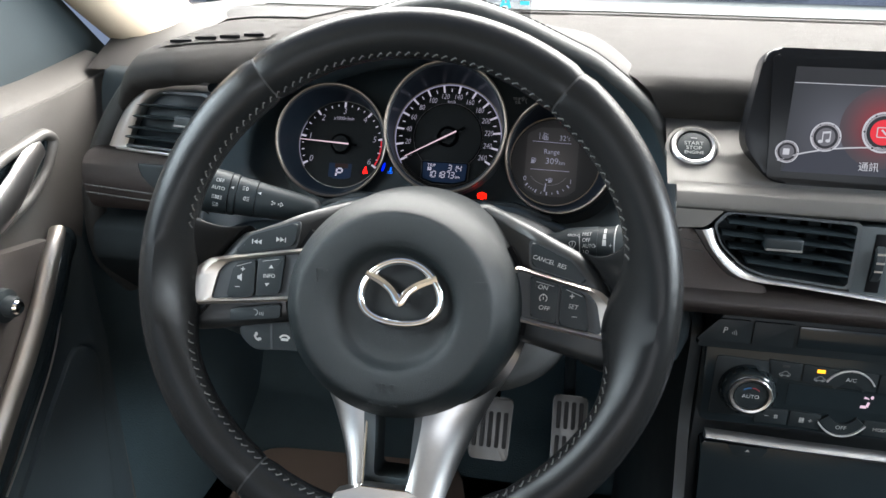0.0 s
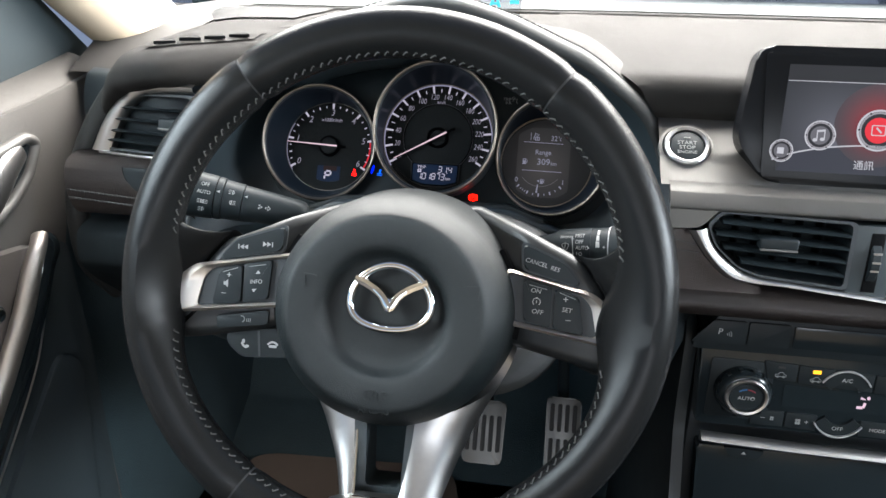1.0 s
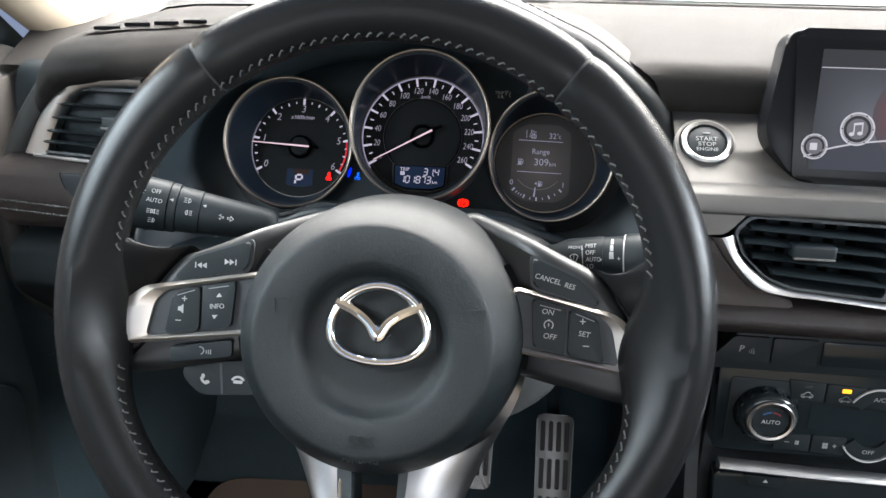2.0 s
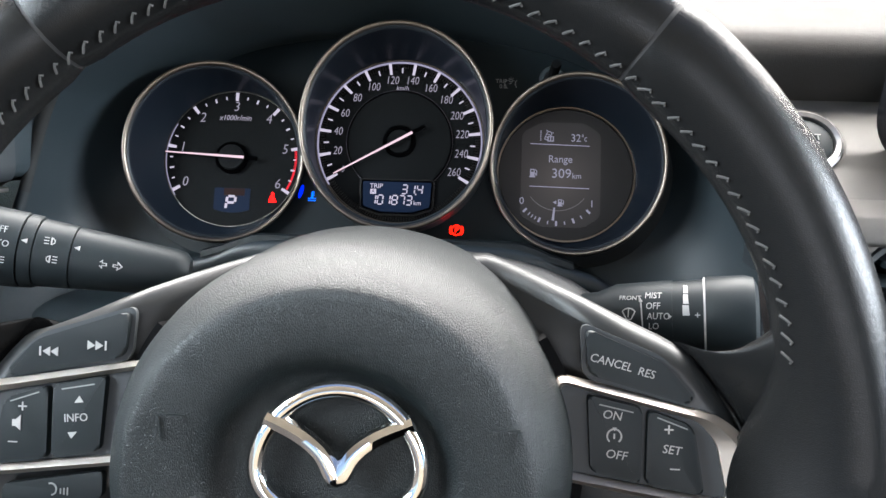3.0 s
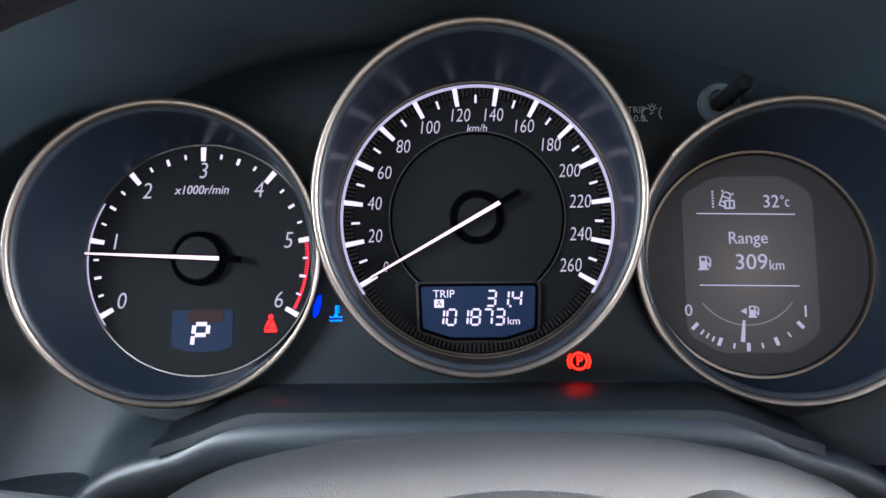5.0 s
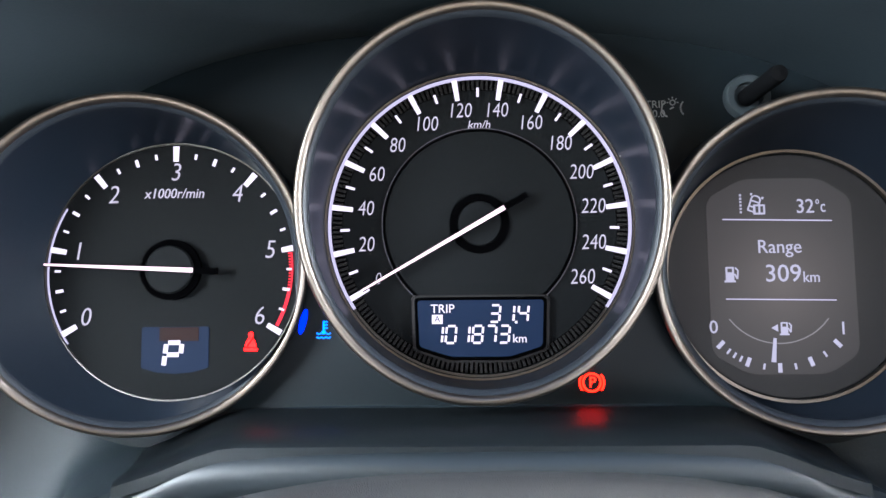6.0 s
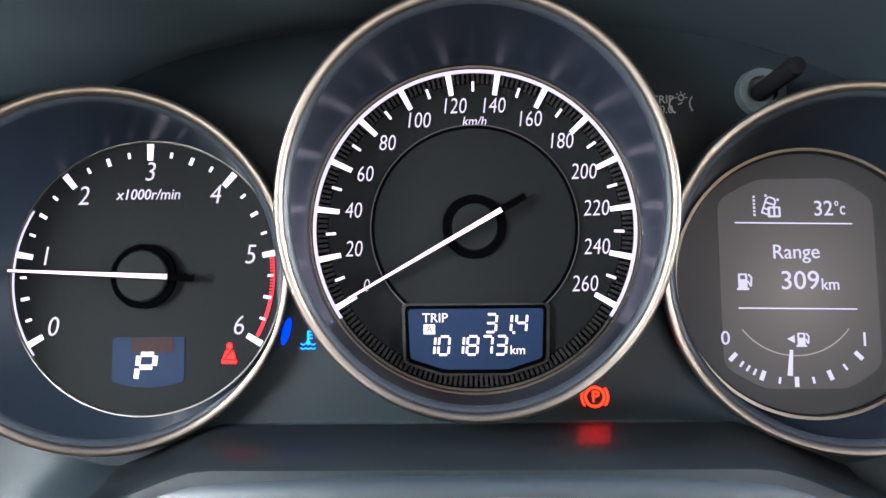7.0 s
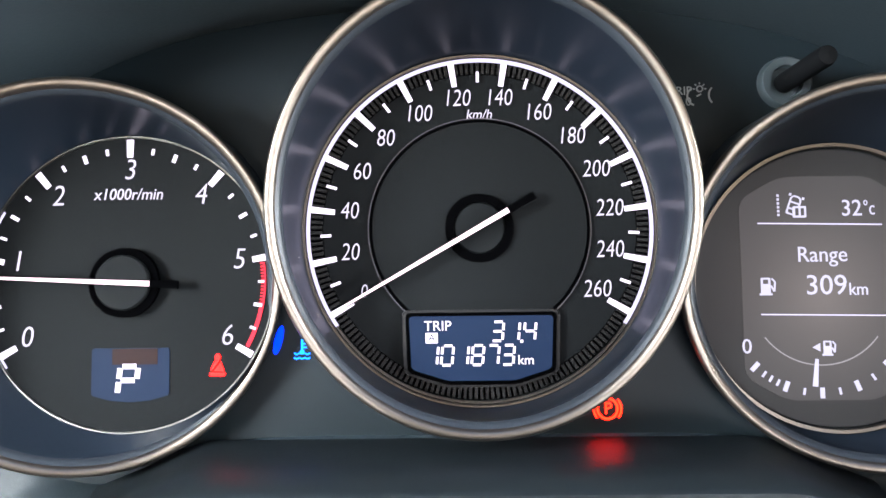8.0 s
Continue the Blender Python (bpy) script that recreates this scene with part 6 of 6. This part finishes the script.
hub_prof = [(0.0, -0.0110), (0.0295, -0.0110), (0.0365, -0.0106), (0.0400, -0.0086), (0.0428, -0.0046), (0.0452, -0.0020), (0.0490, -0.0010), (0.0560, 0.0002), (0.0640, 0.0006), (0.0664, 0.0004), (0.0682, -0.0006), (0.0700, -0.0026), (0.0734, -0.0072), (0.0778, -0.0142), (0.0818, -0.0225), (0.0845, -0.0330), (0.0866, -0.048), (0.0895, -0.068), (0.0925, -0.086), (0.0930, -0.092), (0.0905, -0.098), (0.075, -0.102)]
bm = revolve(hub_prof, 96, HX, HY)
for v in bm.verts:
    v.co.x = HX - 0.0036 + (v.co.x - HX) * 1.034
hub = part("airbag_pad", bm, VINYL, sw, "dark grained airbag cover", angle=70)
part("hub_shell", revolve([(0.080, -0.096), (0.078, -0.108), (0.070, -0.112), (0.0, -0.112)], 72, HX, HY), HARD_BLACK, sw)
part("badge_ring", sweep([(0.0016 + 0.0285 * math.cos(t), -0.0125 + 0.0222 * math.sin(t) - 0.0022 * math.cos(2 * t), -0.0050) for t in [2 * math.pi * i / 64 for i in range(64)]], lambda t: disc(0.0030, 10, 0.0028), closed=True, up=(0, 0, 1)), CHROME, hub, "bright chrome oval badge")
wing = [(-0.0235, 0.0015), (-0.012, -0.0035), (-0.004, -0.0095), (0.0016, -0.0175), (0.0072, -0.0095), (0.0152, -0.0035), (0.0267, 0.0015)]
part("badge_chevron", sweep(curve_points([(x, y, -0.0050 + 0.002 * (1 - abs(x) / 0.03)) for x, y in wing], 6), lambda t: disc(0.0036 - 0.0016 * abs(t - 0.5) * 0.5, 8, 0.0028), up=(0, 0, 1)), CHROME, hub, "bright chrome chevron")
lettering("airbag_writing", "SRS", 0.0105, VINYL, hub, -0.004, -0.0785, 0.0003, wide=1.05, thick=0.0004)
lettering("airbag_writing", "AIRBAG", 0.0070, VINYL, hub, -0.004, -0.0880, -0.0001, wide=0.9, thick=0.0004)
for s in (-1, 1):
    bm = bar(0.0016 + s * 0.0600, -0.0065, 0.0016 + s * 0.0610, 0.0020, 0.0012, 0.0006, 0.0007)
    bar(0.0016 + s * 0.0520, 0.0010, 0.0016 + s * 0.0610, 0.0020, 0.0012, 0.0006, 0.0007, bm=bm)
    part("horn_mark", bm, VINYL, hub)

mirror = lambda pts, s: [(s * x, y) for x, y in pts] if s > 0 else [(-x, y) for x, y in reversed(pts)]
for s in (1, -1):
    plate = [(0.010, 0.030), (0.030, 0.0520), (0.047, 0.0605), (0.060, 0.0575), (0.080, 0.0485), (0.106, 0.0362), (0.125, 0.0275), (0.1345, 0.0200), (0.1485, 0.0010), (0.1610, -0.0210), (0.1685, -0.0400), (0.1690, -0.0560), (0.150, -0.0560), (0.085, -0.0430), (0.050, -0.045)]
    if s < 0:
        plate = [(x + 0.008 * max(0, (x - 0.11) / 0.06), y - 0.003 * (y > 0.02)) for x, y in plate]
    plate = [(p.x, p.y) for p in curve_points([(x, y, 0) for x, y in plate], 3)]
    bm = pillow(mirror(plate, s), -0.085, -0.0430, 0.0090)
    for v in bm.verts:
        f = min(1, max(0, (0.098 - abs(v.co.x)) / 0.05))
        v.co.z -= 0.038 * f * f * (3 - 2 * f)
    kd = 0.0050 if s < 0 else -0.0015
    spoke = part("spoke", bm, SPOKE_BLACK, sw, "satin black spoke shoulder", angle=70, m=Matrix.Translation((0.001, 0, 0.004) if s < 0 else (0, 0, 0)))
    moved = lambda pts: [(x + kd, y) for x, y in pts]
    bm = arc_band(HX, HY, 0.0862, 0.0898, 56 if s > 0 else -100, 100 if s > 0 else -56, -0.075, -0.0428, 44)
    for v in bm.verts:
        v.co.x = HX - 0.0036 + (v.co.x - HX) * 1.034
    part("hub_gap", bm, VOID, spoke)
    lines = [
        [(0.120, 0.0220, -0.066), (0.131, 0.0200, -0.056), (0.140, 0.0230, -0.044), (0.148, 0.0300, -0.030), (0.157, 0.0400, -0.014)],
        [(0.1233, 0.0275, -0.050), (0.133, 0.0252, -0.038), (0.141, 0.0275, -0.025), (0.148, 0.0335, -0.012), (0.1550, 0.0430, 0.000)],
        [(0.1300, 0.0240, -0.0455), (0.138, 0.0220, -0.034), (0.1450, 0.0230, -0.020), (0.1515, 0.0270, -0.005), (0.1600, 0.0340, 0.0085)],
        [(0.1485, 0.0010, -0.0455), (0.152, 0.0020, -0.033), (0.1555, 0.0030, -0.018), (0.1600, 0.0045, -0.001), (0.1670, 0.0070, 0.0125)],
        [(0.1605, -0.0210, -0.0460), (0.1615, -0.0210, -0.031), (0.1630, -0.0215, -0.016), (0.1650, -0.0220, -0.001), (0.1700, -0.0230, 0.0130)],
        [(0.1680, -0.0420, -0.0480), (0.1670, -0.0435, -0.034), (0.1655, -0.0450, -0.019), (0.1645, -0.0465, -0.004), (0.1670, -0.0480, 0.0115)],
        [(0.1690, -0.0560, -0.0560), (0.1670, -0.0600, -0.040), (0.1645, -0.0620, -0.024), (0.1625, -0.0640, -0.010), (0.1620, -0.0670, 0.0040)]]
    reach, roll = (0.020 if s < 0 else 0.004), (0.016, 0.004, 0.0, 0.0, 0.0, 0.001, 0.006)
    skin_z = (-0.0470, -0.0400, -0.0315, -0.0230, -0.0140)
    columns = [curve_points([(ln[k][0] + reach * min(1, (k + 1.5) / 4), ln[k][1] - 0.004 * (j == 0), skin_z[k] - roll[j]) for j, ln in enumerate(lines)], 5) for k in range(5)]
    rings = []
    for i in range(len(columns[0])):
        skin = curve_points([c[i] for c in columns], 4)
        rings.append([(s * q.x, q.y, q.z) for q in skin] + [(s * (q.x + 0.001), q.y - 0.002, q.z - 0.010) for q in reversed(skin)])
    bm = loft(rings, cap0=True, cap1=True)
    bmesh.ops.recalc_face_normals(bm, faces=bm.faces)
    part("leather_gusset", bm, LEATHER_SMOOTH, spoke, "smooth leather joint with the rim", angle=70)
    far = 0.0165 if s < 0 else 0.0005
    outer = rounded([(0.078, 0.0148), (0.141 + far, 0.0010), (0.1535 + far, -0.0090), (0.1640 + far, -0.0385), (0.078, -0.0255)], 0.005)
    more = 0.0105 if s < 0 else 0.0
    inner = rounded([(0.080, 0.0112), (0.1330 + more, -0.0012), (0.1400 + more, -0.0085), (0.1450 + more, -0.0310), (0.080, -0.0222)], 0.004)
    bm = bmesh.new()
    o = lambda pts, z: [(s * x, y, z) for x, y in pts]
    mid = [((a[0] + b[0]) / 2, (a[1] + b[1]) / 2) for a, b in zip(outer, inner)]
    loft([o(inner, -0.0465), o(inner, -0.0400), o(mid, -0.0372), o(outer, -0.0395), o(outer, -0.0465)], bm=bm)
    part("silver_bezel", bm, SILVER, spoke, "satin silver bezel", angle=30)
    part("recess", prism(mirror(inner, s), -0.0432, -0.0418), MATT_BLACK, spoke)
    part("key", prism(mirror(rounded([(0.0890, 0.0330), (0.1210 + kd, 0.0205), (0.1325 + kd, 0.0075), (0.1300 + kd, 0.0052), (0.0905, 0.0150)], 0.004), s), -0.0435, -0.0392, 0.0012, 3), BUTTON, spoke)
    part("key_gap", prism(mirror(rounded([(0.0872, 0.0352), (0.1217 + kd, 0.0224), (0.1342 + kd, 0.0080), (0.1310 + kd, 0.0038), (0.0888, 0.0133)], 0.005), s), -0.0440, -0.0418), MATT_BLACK, spoke)
    part("key", prism(mirror(rounded(moved([(0.0920, 0.0075), (0.1130, 0.0032), (0.1130, -0.0258), (0.0940, -0.0218)]), 0.0022), s), -0.0425, -0.0385, 0.0012, 3), BUTTON, spoke)
    part("key", prism(mirror(rounded(moved([(0.1150, 0.0028), (0.1325, -0.0030), (0.1372, -0.0290), (0.1150, -0.0262)]), 0.003), s), -0.0425, -0.0385, 0.0012, 3), BUTTON, spoke)
    part("key_line", bar(s * (0.0965 + kd), 0.0040, s * (0.1095 + kd), 0.0015, 0.0005, -0.0386), PRINT_DIM, spoke)
    part("key_line", bar(s * (0.1185 + kd), 0.0000, s * (0.1300 + kd), -0.0040, 0.0005, -0.0386), PRINT_DIM, spoke)
    ZK = -0.0384
    if s > 0:
        lettering("key_writing", "CANCEL", 0.0045, PRINT, spoke, 0.0990, 0.0200, -0.0390, turn=-13, shear=0.1, wide=0.95)
        lettering("key_writing", "RES", 0.0045, PRINT, spoke, 0.1125, 0.0165, -0.0390, turn=-13, shear=0.1, wide=0.95)
        lettering("key_writing", "ON", 0.0047, PRINT, spoke, 0.1000, 0.0000, ZK, turn=-6, shear=0.12)
        lettering("key_writing", "OFF", 0.0047, PRINT, spoke, 0.1020, -0.0150, ZK, turn=-6, shear=0.12)
        bm = arc_band(0.1010, -0.0078, 0.0024, 0.0030, -140, 140, ZK, ZK + 0.0003, 16)
        bar(0.1010, -0.0068, 0.1010, -0.0088, 0.0006, ZK, bm=bm)
        prism([(0.1002, -0.0045), (0.1018, -0.0045), (0.1010, -0.0059)], ZK, ZK + 0.0003, bm=bm)
        part("cruise_symbol", bm, PRINT, spoke)
        lettering("key_writing", "+", 0.0072, PRINT, spoke, 0.1215, -0.0048, ZK)
        lettering("key_writing", "SET", 0.0046, PRINT, spoke, 0.1228, -0.0122, ZK, turn=-6, shear=0.12)
        lettering("key_writing", "–", 0.0072, PRINT, spoke, 0.1242, -0.0190, ZK)
    else:
        bm = bmesh.new()
        for x0, f in ((-0.1185, -1), (-0.1035, 1)):
            y0 = 0.0160 if f < 0 else 0.0190
            for k in range(2):
                x = x0 + f * 0.0032 * k
                prism([(x - f * 0.0016, y0 + 0.0018), (x - f * 0.0016, y0 - 0.0018), (x + f * 0.0014, y0)], -0.0391, -0.0387, bm=bm)
            bar(x0 + f * 0.0056, y0 - 0.0018, x0 + f * 0.0056, y0 + 0.0018, 0.0007, -0.0391, bm=bm)
        part("skip_symbols", bm, PRINT, spoke)
        lettering("key_writing", "INFO", 0.0044, PRINT, spoke, -0.1085, -0.0095, ZK, turn=5, wide=0.95)
        bm = prism([(-0.1092, -0.0036), (-0.1056, -0.0032), (-0.1073, -0.0008)], ZK, ZK + 0.0003)
        prism([(-0.1114, -0.0152), (-0.1078, -0.0148), (-0.1099, -0.0175)], ZK, ZK + 0.0003, bm=bm)
        part("arrow_symbols", bm, PRINT, spoke)
        lettering("key_writing", "+", 0.0072, PRINT, spoke, -0.1300, -0.0062, ZK)
        lettering("key_writing", "–", 0.0072, PRINT, spoke, -0.1335, -0.0195, ZK)
        bm = prism([(-0.1338, -0.0110), (-0.1324, -0.0110), (-0.1304, -0.0092), (-0.1304, -0.0152), (-0.1324, -0.0136), (-0.1338, -0.0136)], ZK, ZK + 0.0003)
        part("speaker_symbol", bm, PRINT, spoke)
        part("voice_key", prism(mirror(rounded([(0.0985, -0.0305), (0.1390, -0.0375), (0.1385, -0.0470), (0.0985, -0.0410)], 0.002), -1), -0.0440, -0.0412, 0.0008), BUTTON, spoke)
        bm = arc_band(-0.1190, -0.0385, 0.0020, 0.0026, -20, 170, -0.0411, -0.0408, 10)
        for k in range(3):
            bar(-0.1150 + 0.0014 * k, -0.0380 + 0.0002 * k, -0.1150 + 0.0014 * k, -0.0402 - 0.0002 * k, 0.0005, -0.0411, bm=bm)
        part("voice_symbol", bm, PRINT_DIM, spoke)
        pod = part("phone_pod", prism(mirror(rounded([(0.080, -0.0430), (0.1345, -0.0500), (0.1330, -0.0590), (0.1210, -0.0690), (0.080, -0.0660)], 0.006), -1), -0.075, -0.0500, 0.002, 3), BUTTON, spoke)
        part("pod_gap", bar(-0.1085, -0.0475, -0.1065, -0.0672, 0.0016, -0.0500, 0.0004), MATT_BLACK, pod)
        bm = arc_band(-0.1165, -0.0565, 0.0040, 0.0055, 190, 260, -0.0499, -0.0495, 8)
        prism(ellipse(-0.1200, -0.0565, 0.0012, 0.0016, 10), -0.0499, -0.0495, bm=bm)
        prism(ellipse(-0.1170, -0.0602, 0.0016, 0.0012, 10), -0.0499, -0.0495, bm=bm)
        arc_band(-0.0965, -0.0600, 0.0038, 0.0052, -60, 60, -0.0499, -0.0495, 8, bm=bm)
        prism(rounded([(-0.0995, -0.0578), (-0.0935, -0.0578), (-0.0935, -0.0598), (-0.0995, -0.0598)], 0.0006, 2), -0.0499, -0.0495, bm=bm)
        part("phone_symbols", bm, PRINT, pod)

# lower silver spoke: two legs and the bridge at the rim
for s in (1, -1):
    inner_l = curve_points([(s * 0.0222, -0.1000, -0.036), (s * 0.0205, -0.125, -0.030), (s * 0.0178, -0.1600, -0.0185)], 6)
    outer_l = curve_points([(s * 0.0830, -0.0400, -0.062), (s * 0.0610, -0.0870, -0.056), (s * 0.0440, -0.1290, -0.040), (s * 0.0345, -0.1640, -0.022)], 4)
    if s < 0:
        outer_l = curve_points([(-0.0830, -0.0400, -0.062), (-0.0590, -0.0870, -0.056), (-0.0395, -0.1290, -0.040), (-0.0285, -0.1640, -0.022)], 4)
    n = 12
    on = lambda line, t: line[int(t * (len(line) - 1))].lerp(line[min(len(line) - 1, int(t * (len(line) - 1)) + 1)], t * (len(line) - 1) % 1)
    a_in, a_out = math.atan2(inner_l[0].y - HY, inner_l[0].x - HX), math.atan2(outer_l[0].y - HY, outer_l[0].x - HX)
    if s < 0 and a_out > 0:
        a_out -= 2 * math.pi
    rings = []
    for i in range(n + 1):
        t = i / n
        ring = []
        for k in range(13):
            f = k / 12
            a = a_in + (a_out - a_in) * f
            zt = inner_l[0].z + (outer_l[0].z - inner_l[0].z) * f ** 1.5
            top = Vector((HX + 0.0868 * math.cos(a), HY + 0.0868 * math.sin(a), zt))
            bot = inner_l[-1].lerp(outer_l[-1], f)
            w = top.lerp(bot, t)
            c0 = Vector((HX + 0.0868 * math.cos(a_in), HY + 0.0868 * math.sin(a_in), inner_l[0].z)).lerp(inner_l[-1], t)
            c1 = Vector((HX + 0.0868 * math.cos(a_out), HY + 0.0868 * math.sin(a_out), outer_l[0].z)).lerp(outer_l[-1], t)
            w += (on(inner_l, t) - c0) * (1 - f) + (on(outer_l, t) - c1) * f
            ring.append((w.x, w.y, w.z + 0.0035 * math.sin(math.pi * f) ** 0.7))
        rings.append(ring)
    bm = loft(rings, closed=False)
    bmesh.ops.recalc_face_normals(bm, faces=bm.faces)
    bmesh.ops.solidify(bm, geom=bm.faces[:], thickness=0.008)
    part("silver_leg", bm, LEG_SILVER, sw, "satin silver lower spoke leg", angle=50)
    part("leg_edge", sweep([(p.x, p.y, p.z + 0.0025) for p in inner_l], disc(0.0013, 8), up=(0, 0, 1)), CHROME, sw)
part("spoke_bridge", prism(rounded([(-0.036, -0.176), (0.036, -0.176), (0.0385, -0.160), (0.0184, -0.1525), (-0.0184, -0.1525), (-0.0385, -0.160)], 0.003), -0.024, -0.0105, 0.003, 3), SATIN, sw, "satin silver bridge")
part("bridge_edge", sweep([(-0.0178, -0.1530, -0.012), (0.0178, -0.1530, -0.012)], disc(0.0013, 8), up=(0, 0, 1)), CHROME, sw)
part("inner_frame", band(rounded([(-0.0240, -0.100), (0.0240, -0.100), (0.0200, -0.165), (-0.0200, -0.165)], 0.004), rounded([(-0.0150, -0.098), (0.0150, -0.098), (0.0130, -0.150), (-0.0130, -0.150)], 0.004), -0.065, -0.030), HARD_BLACK, sw)

# ---- head-up display pane on the hood ----
hud = thing("head_up_display", facing(0.005, 0.085, 0.935, 18), "small clear head-up pane with cyan symbols", "head-up display")
pane = part("pane", prism(rounded([(-0.075, 0.05), (0.075, 0.05), (0.070, -0.026), (-0.070, -0.026)], 0.008), 0, 0.0025, 0.0006), HUD_GLASS, hud)
pane.visible_shadow = False
part("base", box(0.15, 0.006, 0.03, (0, -0.027, -0.012), 0.002), MATT_BLACK, hud)
bm = bar(0.0380, -0.006, 0.0430, 0.010, 0.0030, 0.003)
bar(0.0480, -0.006, 0.0430, 0.010, 0.0030, 0.003, bm=bm)
bar(0.0400, -0.002, 0.0460, -0.002, 0.0025, 0.003, bm=bm)
box(0.010, 0.004, 0.0003, (0.064, 0.000, 0.003), bm=bm)
part("cyan_symbols", bm, CYAN_GLOW, hud, "projected cyan symbols")
